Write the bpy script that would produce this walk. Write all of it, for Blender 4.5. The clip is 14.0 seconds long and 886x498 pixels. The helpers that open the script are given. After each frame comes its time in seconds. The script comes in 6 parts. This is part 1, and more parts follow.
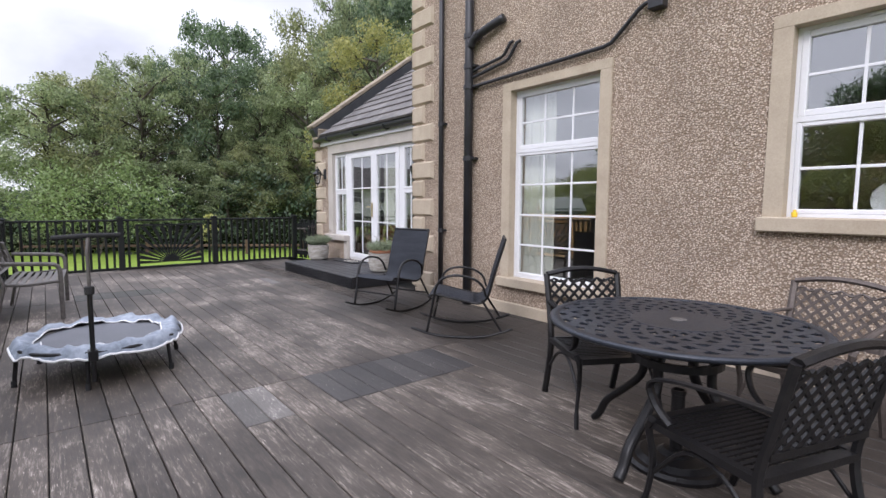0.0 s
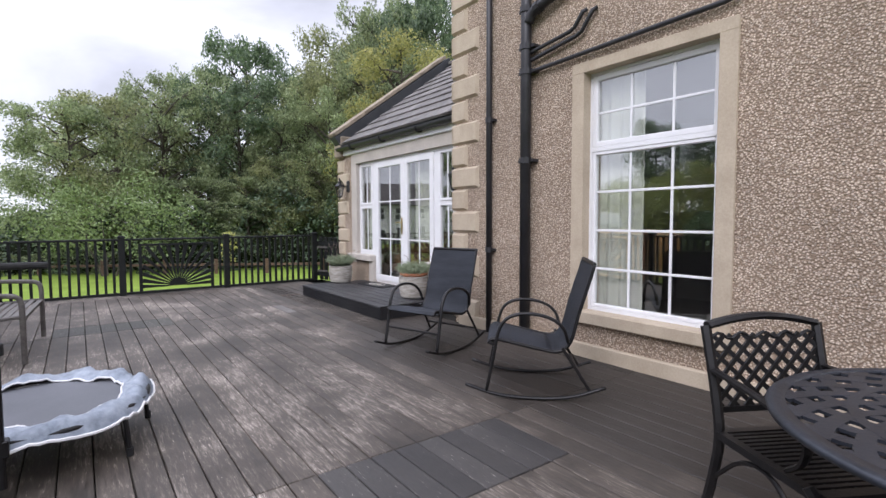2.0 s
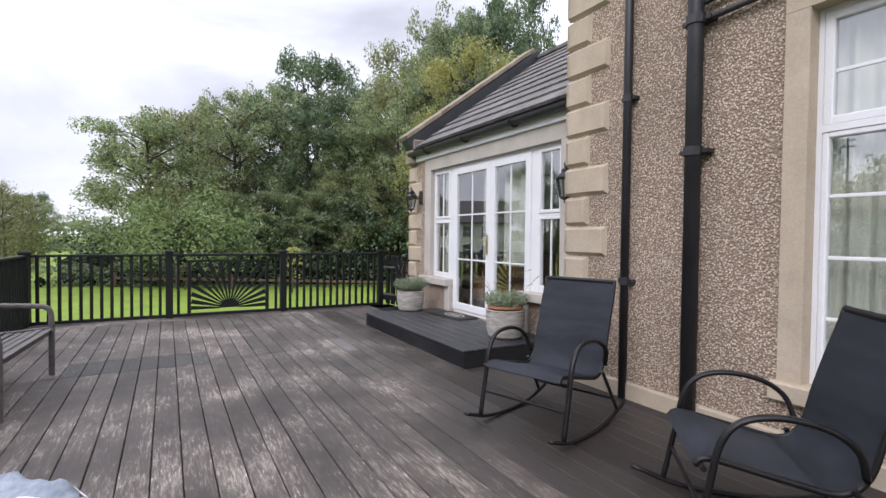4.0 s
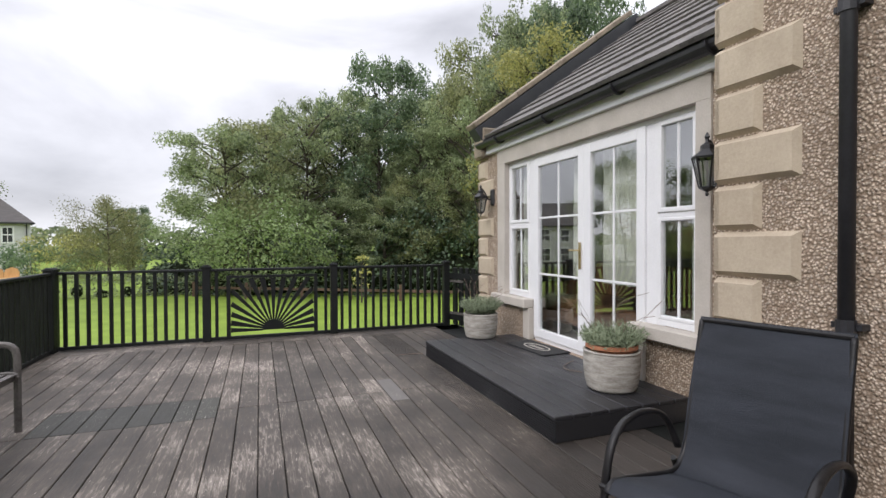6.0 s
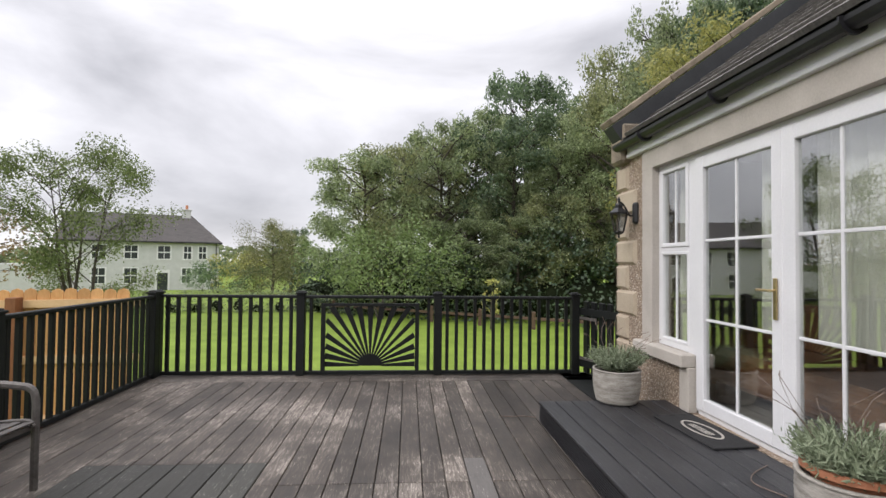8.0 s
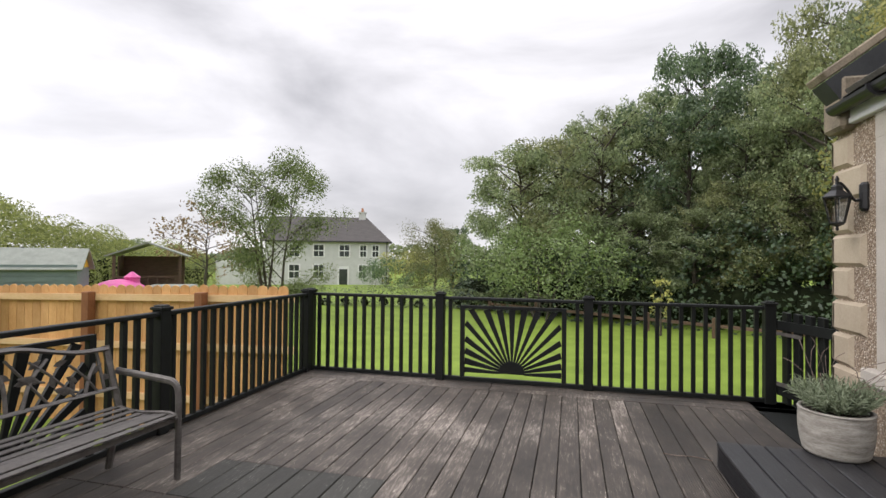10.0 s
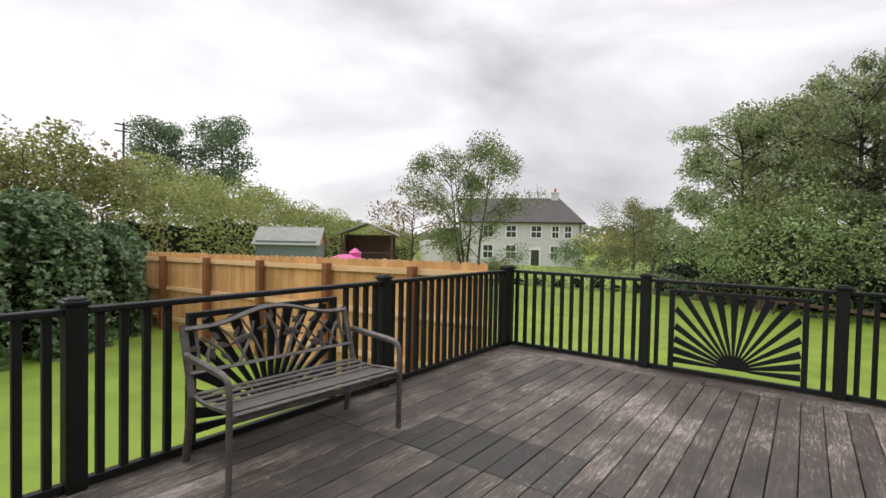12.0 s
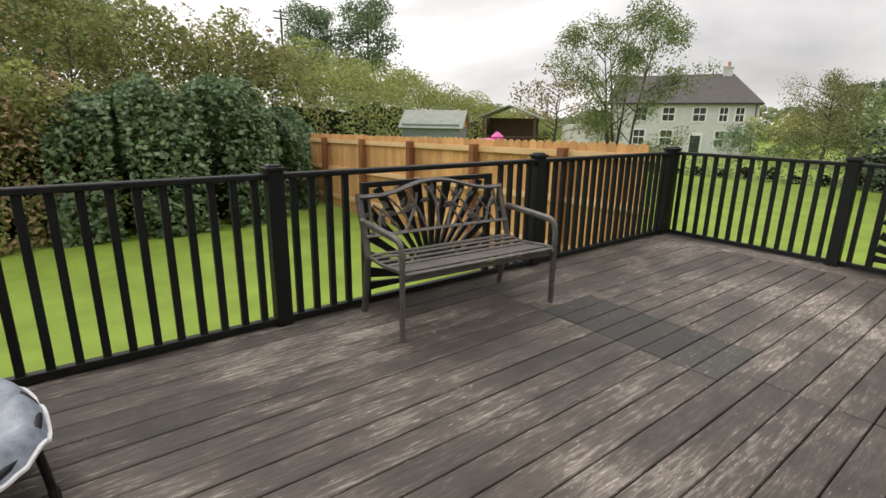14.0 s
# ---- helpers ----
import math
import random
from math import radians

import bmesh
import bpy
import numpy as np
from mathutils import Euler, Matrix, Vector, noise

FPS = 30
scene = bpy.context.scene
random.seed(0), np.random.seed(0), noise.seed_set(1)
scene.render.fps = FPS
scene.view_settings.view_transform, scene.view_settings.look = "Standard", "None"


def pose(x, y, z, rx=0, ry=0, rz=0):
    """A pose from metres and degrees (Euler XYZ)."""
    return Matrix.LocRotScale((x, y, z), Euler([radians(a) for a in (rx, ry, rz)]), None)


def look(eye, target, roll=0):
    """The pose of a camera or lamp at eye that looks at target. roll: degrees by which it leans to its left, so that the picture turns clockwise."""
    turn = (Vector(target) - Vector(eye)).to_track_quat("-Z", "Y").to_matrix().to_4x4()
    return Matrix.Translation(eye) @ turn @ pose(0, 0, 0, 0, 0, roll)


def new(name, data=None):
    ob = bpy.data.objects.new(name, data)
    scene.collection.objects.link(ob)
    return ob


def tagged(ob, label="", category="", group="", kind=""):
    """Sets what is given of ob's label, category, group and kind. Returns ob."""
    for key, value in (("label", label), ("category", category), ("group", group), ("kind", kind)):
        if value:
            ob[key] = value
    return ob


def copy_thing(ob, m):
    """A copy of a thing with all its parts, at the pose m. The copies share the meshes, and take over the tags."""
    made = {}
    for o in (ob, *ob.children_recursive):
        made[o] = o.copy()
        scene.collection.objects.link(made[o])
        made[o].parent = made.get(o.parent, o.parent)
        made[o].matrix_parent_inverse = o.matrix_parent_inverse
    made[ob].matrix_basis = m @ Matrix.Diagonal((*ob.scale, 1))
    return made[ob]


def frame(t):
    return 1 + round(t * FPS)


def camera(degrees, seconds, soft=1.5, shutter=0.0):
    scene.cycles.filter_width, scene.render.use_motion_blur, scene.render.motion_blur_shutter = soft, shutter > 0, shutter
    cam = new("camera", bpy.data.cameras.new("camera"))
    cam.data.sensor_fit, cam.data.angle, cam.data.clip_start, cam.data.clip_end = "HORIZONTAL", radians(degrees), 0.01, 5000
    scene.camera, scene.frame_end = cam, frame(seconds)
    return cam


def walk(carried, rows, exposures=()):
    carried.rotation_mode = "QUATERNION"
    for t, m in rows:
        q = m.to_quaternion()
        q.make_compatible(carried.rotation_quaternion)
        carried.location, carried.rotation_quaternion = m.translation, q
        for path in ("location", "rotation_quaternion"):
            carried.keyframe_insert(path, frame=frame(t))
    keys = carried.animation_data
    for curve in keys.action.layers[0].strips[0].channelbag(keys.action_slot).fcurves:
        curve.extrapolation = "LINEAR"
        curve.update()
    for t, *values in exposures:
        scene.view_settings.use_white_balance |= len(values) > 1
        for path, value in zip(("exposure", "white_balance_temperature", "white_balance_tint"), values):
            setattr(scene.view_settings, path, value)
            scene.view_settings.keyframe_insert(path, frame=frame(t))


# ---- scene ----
cam = camera(83.8, 14.0)
PATH = [
    (0, (-4.375, 2.125, 1.324), (-3.125, 3.675, 1.14), 0.3),
    (0.5, (-4.253, 2.343, 1.323), (-2.992, 3.886, 1.161), 0.3),
    (1, (-4.097, 2.612, 1.309), (-2.828, 4.151, 1.158), 0.2),
    (1.5, (-3.938, 2.931, 1.308), (-2.719, 4.511, 1.179), 0.0),
    (2, (-3.833, 3.301, 1.299), (-2.648, 4.907, 1.179), -0.2),
    (2.5, (-3.697, 3.678, 1.278), (-2.557, 5.318, 1.171), -0.5),
    (3, (-3.574, 4.057, 1.273), (-2.491, 5.735, 1.186), -0.0),
    (5.5, (-2.746, 5.751, 1.332), (-1.957, 7.589, 1.306), 0.1),
    (6, (-2.574, 6.057, 1.345), (-1.878, 7.932, 1.314), -0.2),
    (6.5, (-2.394, 6.349, 1.365), (-1.844, 8.272, 1.359), -0.2),
    (7, (-2.189, 6.632, 1.381), (-1.803, 8.595, 1.405), 0.6),
    (7.5, (-2.052, 6.933, 1.392), (-1.775, 8.913, 1.427), 0.6),
    (7.7, (-2.004, 7.038, 1.401), (-1.782, 9.025, 1.452), 0.6),
    (9.8, (-1.762, 7.684, 1.444), (-2.176, 9.64, 1.485), 0.5),
    (10, (-1.754, 7.706, 1.444), (-2.255, 9.642, 1.478), 0.6),
    (10.5, (-1.752, 7.699, 1.434), (-2.456, 9.571, 1.463), 0.9),
    (11, (-1.762, 7.7, 1.432), (-2.633, 9.5, 1.444), 1.0),
    (11.5, (-1.806, 7.692, 1.416), (-2.833, 9.408, 1.403), 1.2),
    (12, (-1.838, 7.684, 1.406), (-3.024, 9.294, 1.352), 1.2),
    (12.5, (-1.876, 7.658, 1.401), (-3.203, 9.15, 1.286), 1.3),
    (13, (-1.902, 7.623, 1.376), (-3.333, 9.004, 1.165), 1.3),
    (13.5, (-1.935, 7.604, 1.35), (-3.434, 8.879, 0.99), 1.3),
    (14, (-1.948, 7.593, 1.322), (-3.471, 8.784, 0.809), 0.9),
]
walk(cam, [(t, look(eye, target, roll)) for t, eye, target, roll in PATH],
     [(0, 0.36, 5880, 18), (3, 0.29, 5880, 18), (6, 0.20, 6200, 14), (7.5, 0.1, 6300, 14), (11, 0.04, 6450, 14), (12.5, 0.0, 6550, 14), (14, 0.05, 6750, 11)])

# ---- world, sun and sky ----
world = bpy.data.worlds.new("sky")
scene.world = world
world.use_nodes = True
wn, wl = world.node_tree.nodes, world.node_tree.links
wn.clear()
w_out = wn.new("ShaderNodeOutputWorld")
w_bg = wn.new("ShaderNodeBackground")
w_sky = wn.new("ShaderNodeTexSky")
w_sky.sky_type = "NISHITA"
w_sky.sun_disc = False
w_sky.sun_elevation = radians(34)
w_sky.sun_rotation = radians(250)
w_dim = wn.new("ShaderNodeVectorMath")
w_dim.operation = "SCALE"
w_dim.inputs[3].default_value = 0.10
w_tc = wn.new("ShaderNodeTexCoord")
w_map = wn.new("ShaderNodeMapping")
w_map.inputs["Scale"].default_value = (1.0, 1.0, 2.6)
w_map.inputs["Location"].default_value = (0.35, 0.1, 0.2)
w_noise = wn.new("ShaderNodeTexNoise")
w_noise.inputs["Scale"].default_value = 1.45
w_noise.inputs["Detail"].default_value = 7.0
w_noise.inputs["Roughness"].default_value = 0.52
w_noise.inputs["Distortion"].default_value = 0.35
w_ramp = wn.new("ShaderNodeValToRGB")
w_ramp.color_ramp.elements[0].position = 0.47
w_ramp.color_ramp.elements[0].color = (0.83, 0.825, 0.83, 1)
w_ramp.color_ramp.elements[1].position = 0.72
w_ramp.color_ramp.elements[1].color = (0.43, 0.43, 0.44, 1)
w_mix = wn.new("ShaderNodeMix")
w_mix.data_type = "RGBA"
w_mix.inputs["Factor"].default_value = 0.93
wl.new(w_sky.outputs["Color"], w_dim.inputs[0])
wl.new(w_tc.outputs["Generated"], w_map.inputs["Vector"])
wl.new(w_map.outputs["Vector"], w_noise.inputs["Vector"])
wl.new(w_noise.outputs["Fac"], w_ramp.inputs["Fac"])
wl.new(w_dim.outputs["Vector"], w_mix.inputs["A"])
wl.new(w_ramp.outputs["Color"], w_mix.inputs["B"])
# an overcast sky is brighter overhead than at the horizon
w_sep = wn.new("ShaderNodeSeparateXYZ")
wl.new(w_tc.outputs["Generated"], w_sep.inputs["Vector"])
w_up = wn.new("ShaderNodeMapRange")
w_up.inputs["From Min"].default_value, w_up.inputs["From Max"].default_value = 0.42, 1.0
w_up.inputs["To Min"].default_value, w_up.inputs["To Max"].default_value = 1.0, 2.3
wl.new(w_sep.outputs["Z"], w_up.inputs["Value"])
w_cie = wn.new("ShaderNodeVectorMath")
w_cie.operation = "SCALE"
wl.new(w_mix.outputs["Result"], w_cie.inputs[0])
wl.new(w_up.outputs["Result"], w_cie.inputs[3])
wl.new(w_cie.outputs["Vector"], w_bg.inputs["Color"])
wl.new(w_bg.outputs["Background"], w_out.inputs["Surface"])
w_bg.inputs["Strength"].default_value = 1.3

sun = new("sun", bpy.data.lights.new("sun", "SUN"))
sun.data.energy = 1.5
sun.data.angle = radians(25)
sun.data.color = (1.0, 0.96, 0.9)
sun.matrix_world = look((-14, -4, 12), (0, 4, 0))


# ---- mesh helpers ----
def box(bm, x0, x1, y0, y1, z0, z1, bevel=0.0):
    m = Matrix.LocRotScale(((x0 + x1) / 2, (y0 + y1) / 2, (z0 + z1) / 2), None, (abs(x1 - x0), abs(y1 - y0), abs(z1 - z0)))
    made = bmesh.ops.create_cube(bm, size=1, matrix=m)
    if bevel:
        edges = list({e for v in made["verts"] for e in v.link_edges})
        bmesh.ops.bevel(bm, geom=edges, offset=bevel, segments=1, affect="EDGES", profile=0.5)
    return bm


def beam(bm, a, b, w, h, up=(0, 0, 1), bevel=0.0):
    """A bar of rectangular section from a to b; h lies along up."""
    a, b, up = Vector(a), Vector(b), Vector(up)
    d = (b - a).normalized()
    s = d.cross(up).normalized()
    u = s.cross(d)
    m = Matrix((s, d, u)).transposed().to_4x4()
    m.translation = (a + b) / 2
    made = bmesh.ops.create_cube(bm, size=1, matrix=m @ Matrix.Diagonal((w, (b - a).length, h, 1)))
    if bevel:
        edges = list({e for v in made["verts"] for e in v.link_edges})
        bmesh.ops.bevel(bm, geom=edges, offset=bevel, segments=1, affect="EDGES", profile=0.5)
    return bm


def sweep(bm, pts, rx, ry=None, n=8, up=(0, 0, 1), square=False):
    """A tube along pts, of half-widths rx and ry (numbers or lists)."""
    pts = [Vector(p) for p in pts]
    k = len(pts)
    rx = rx if isinstance(rx, (list, tuple)) else [rx] * k
    ry = rx if ry is None else (ry if isinstance(ry, (list, tuple)) else [ry] * k)
    rings = []
    side = None
    for i, p in enumerate(pts):
        d = (pts[min(i + 1, k - 1)] - pts[max(i - 1, 0)]).normalized()
        if side is None:
            side = d.cross(Vector(up))
            if side.length < 0.05:
                side = d.cross(Vector((1, 0, 0)))
        side = (side - d * side.dot(d)).normalized()
        u = side.cross(d)
        ring = []
        for j in range(n):
            a = 2 * math.pi * (j + 0.5) / n
            c, s = math.cos(a), math.sin(a)
            if square:
                q = max(abs(c), abs(s))
                c, s = c / q, s / q
            ring.append(bm.verts.new(p + side * (c * rx[i]) + u * (s * ry[i])))
        rings.append(ring)
    for a, b in zip(rings, rings[1:]):
        for j in range(n):
            bm.faces.new((a[j], a[(j + 1) % n], b[(j + 1) % n], b[j]))
    bm.faces.new(rings[0][::-1])
    bm.faces.new(rings[-1])
    return bm


def curve_pts(ctrl, steps=6):
    """A smooth line through the control points."""
    c = [Vector(p) for p in ctrl]
    c = [c[0] * 2 - c[1]] + c + [c[-1] * 2 - c[-2]]
    out = []
    for i in range(1, len(c) - 2):
        for s in range(steps):
            t = s / steps
            p0, p1, p2, p3 = c[i - 1], c[i], c[i + 1], c[i + 2]
            out.append(0.5 * (2 * p1 + (p2 - p0) * t + (2 * p0 - 5 * p1 + 4 * p2 - p3) * t * t + (3 * p1 - p0 - 3 * p2 + p3) * t ** 3))
    out.append(c[-2])
    return out


def lathe(bm, profile, n=32, origin=(0, 0, 0), ring=False):
    o = Vector(origin)
    rings = [[bm.verts.new(o + Vector((r * math.cos(2 * math.pi * j / n), r * math.sin(2 * math.pi * j / n), z))) for j in range(n)] for r, z in profile]
    for a, b in zip(rings, rings[1:]):
        for j in range(n):
            bm.faces.new((a[j], a[(j + 1) % n], b[(j + 1) % n], b[j]))
    if ring:
        for j in range(n):
            bm.faces.new((rings[-1][j], rings[-1][(j + 1) % n], rings[0][(j + 1) % n], rings[0][j]))
        return bm
    bm.faces.new(rings[0][::-1])
    bm.faces.new(rings[-1])
    return bm


def part(name, bm, material, parent=None, label="", smooth=False):
    me = bpy.data.meshes.new(name)
    bmesh.ops.recalc_face_normals(bm, faces=bm.faces)
    bm.to_mesh(me)
    bm.free()
    if smooth:
        me.polygons.foreach_set("use_smooth", [True] * len(me.polygons))
    me.materials.append(material)
    ob = new(name, me)
    if parent is not None:
        ob.parent = parent
    if label:
        tagged(ob, label)
    return ob


def raw_part(name, verts, faces, material, parent=None, label=""):
    me = bpy.data.meshes.new(name)
    me.from_pydata(verts, [], faces)
    me.materials.append(material)
    ob = new(name, me)
    if parent is not None:
        ob.parent = parent
    if label:
        tagged(ob, label)
    return ob


def thing(name, m, label, category, group="", kind=""):
    ob = new(name)
    ob.empty_display_size = 0.1
    ob.matrix_basis = m
    return tagged(ob, label, category, group, kind)


def setting(name, bm, material, label, category, smooth=False):
    return tagged(part(name, bm, material, None, label, smooth), label, category, "", "structure")


# ---- materials ----
def tex(nt, kind, **values):
    n = nt.nodes.new(kind)
    for k, v in values.items():
        n.inputs[k].default_value = v
    return n


def surface(name, dark, light, scale=6.0, stretch=(1, 1, 1), rough=(0.5, 0.75), bump=0.1, grain=60.0, metal=0.0, vary=0.0, island=False, spec=0.5, lo=0.35, hi=0.65):
    """Two colours mixed by a broad and a fine noise, with gloss and relief that follow the fine one."""
    mat = bpy.data.materials.new(name)
    mat.use_nodes = True
    nt = mat.node_tree
    b = nt.nodes["Principled BSDF"]
    geo = nt.nodes.new("ShaderNodeNewGeometry")
    mp = nt.nodes.new("ShaderNodeMapping")
    mp.inputs["Scale"].default_value = stretch
    nt.links.new(geo.outputs["Position"], mp.inputs["Vector"])
    n1 = tex(nt, "ShaderNodeTexNoise", Scale=scale, Detail=5.0, Roughness=0.6)
    n2 = tex(nt, "ShaderNodeTexNoise", Scale=grain, Detail=4.0, Roughness=0.65)
    nt.links.new(mp.outputs["Vector"], n1.inputs["Vector"])
    nt.links.new(mp.outputs["Vector"], n2.inputs["Vector"])
    blend = nt.nodes.new("ShaderNodeMix")
    blend.inputs["Factor"].default_value = 0.4
    nt.links.new(n1.outputs["Fac"], blend.inputs["A"])
    nt.links.new(n2.outputs["Fac"], blend.inputs["B"])
    ramp = nt.nodes.new("ShaderNodeValToRGB")
    ramp.color_ramp.elements[0].position, ramp.color_ramp.elements[1].position = lo, hi
    ramp.color_ramp.elements[0].color, ramp.color_ramp.elements[1].color = (*dark, 1), (*light, 1)
    nt.links.new(blend.outputs["Result"], ramp.inputs["Fac"])
    colour = ramp.outputs["Color"]
    if vary:
        hsv = nt.nodes.new("ShaderNodeHueSaturation")
        src = geo.outputs["Random Per Island"] if island else nt.nodes.new("ShaderNodeObjectInfo").outputs["Random"]
        mr = nt.nodes.new("ShaderNodeMapRange")
        mr.inputs["To Min"].default_value, mr.inputs["To Max"].default_value = 1 - vary, 1 + vary
        nt.links.new(src, mr.inputs["Value"])
        nt.links.new(mr.outputs["Result"], hsv.inputs["Value"])
        nt.links.new(colour, hsv.inputs["Color"])
        colour = hsv.outputs["Color"]
    nt.links.new(colour, b.inputs["Base Color"])
    rr = nt.nodes.new("ShaderNodeMapRange")
    rr.inputs["To Min"].default_value, rr.inputs["To Max"].default_value = rough
    nt.links.new(blend.outputs["Result"], rr.inputs["Value"])
    nt.links.new(rr.outputs["Result"], b.inputs["Roughness"])
    b.inputs["Metallic"].default_value = metal
    b.inputs["Specular IOR Level"].default_value = spec
    if bump:
        bp = nt.nodes.new("ShaderNodeBump")
        bp.inputs["Strength"].default_value = bump
        bp.inputs["Distance"].default_value = 0.004
        nt.links.new(n2.outputs["Fac"], bp.inputs["Height"])
        nt.links.new(bp.outputs["Normal"], b.inputs["Normal"])
    return mat


def pebbledash(name, stones, mortar, scale):
    """Render thrown with small stones of many tints."""
    mat = bpy.data.materials.new(name)
    mat.use_nodes = True
    nt = mat.node_tree
    b = nt.nodes["Principled BSDF"]
    geo = nt.nodes.new("ShaderNodeNewGeometry")
    warp = tex(nt, "ShaderNodeTexNoise", Scale=30.0, Detail=2.0)
    add = nt.nodes.new("ShaderNodeVectorMath")
    add.operation = "MULTIPLY_ADD"
    add.inputs[1].default_value = (0.012, 0.012, 0.012)
    nt.links.new(geo.outputs["Position"], warp.inputs["Vector"])
    nt.links.new(warp.outputs["Color"], add.inputs[0])
    nt.links.new(geo.outputs["Position"], add.inputs[2])
    v = tex(nt, "ShaderNodeTexVoronoi", Scale=scale, Randomness=1.0)
    nt.links.new(add.outputs["Vector"], v.inputs["Vector"])
    pick = nt.nodes.new("ShaderNodeValToRGB")
    el = pick.color_ramp.elements
    for i, (p, c) in enumerate(stones):
        e = el[i] if i < 2 else el.new(p)
        e.position, e.color = p, (*c, 1)
    sep = nt.nodes.new("ShaderNodeSeparateColor")
    nt.links.new(v.outputs["Color"], sep.inputs["Color"])
    nt.links.new(sep.outputs["Red"], pick.inputs["Fac"])
    edge = nt.nodes.new("ShaderNodeMapRange")
    edge.inputs["From Min"].default_value, edge.inputs["From Max"].default_value = 0.28, 0.60
    nt.links.new(v.outputs["Distance"], edge.inputs["Value"])
    mix = nt.nodes.new("ShaderNodeMix")
    mix.data_type = "RGBA"
    nt.links.new(edge.outputs["Result"], mix.inputs["Factor"])
    nt.links.new(pick.outputs["Color"], mix.inputs["A"])
    mix.inputs["B"].default_value = (*mortar, 1)
    big = tex(nt, "ShaderNodeTexNoise", Scale=1.3, Detail=5.0, Roughness=0.6)
    nt.links.new(geo.outputs["Position"], big.inputs["Vector"])
    mr = nt.nodes.new("ShaderNodeMapRange")
    mr.inputs["From Min"].default_value, mr.inputs["From Max"].default_value = 0.3, 0.7
    mr.inputs["To Min"].default_value, mr.inputs["To Max"].default_value = 0.82, 1.12
    nt.links.new(big.outputs["Fac"], mr.inputs["Value"])
    hsv = nt.nodes.new("ShaderNodeHueSaturation")
    nt.links.new(mix.outputs["Result"], hsv.inputs["Color"])
    nt.links.new(mr.outputs["Result"], hsv.inputs["Value"])
    nt.links.new(hsv.outputs["Color"], b.inputs["Base Color"])
    b.inputs["Roughness"].default_value = 0.85
    inv = nt.nodes.new("ShaderNodeMath")
    inv.operation = "SUBTRACT"
    inv.inputs[0].default_value = 1.0
    nt.links.new(v.outputs["Distance"], inv.inputs[1])
    bp = nt.nodes.new("ShaderNodeBump")
    bp.inputs["Strength"].default_value = 0.9
    bp.inputs["Distance"].default_value = 0.012
    nt.links.new(inv.outputs["Value"], bp.inputs["Height"])
    nt.links.new(bp.outputs["Normal"], b.inputs["Normal"])
    return mat


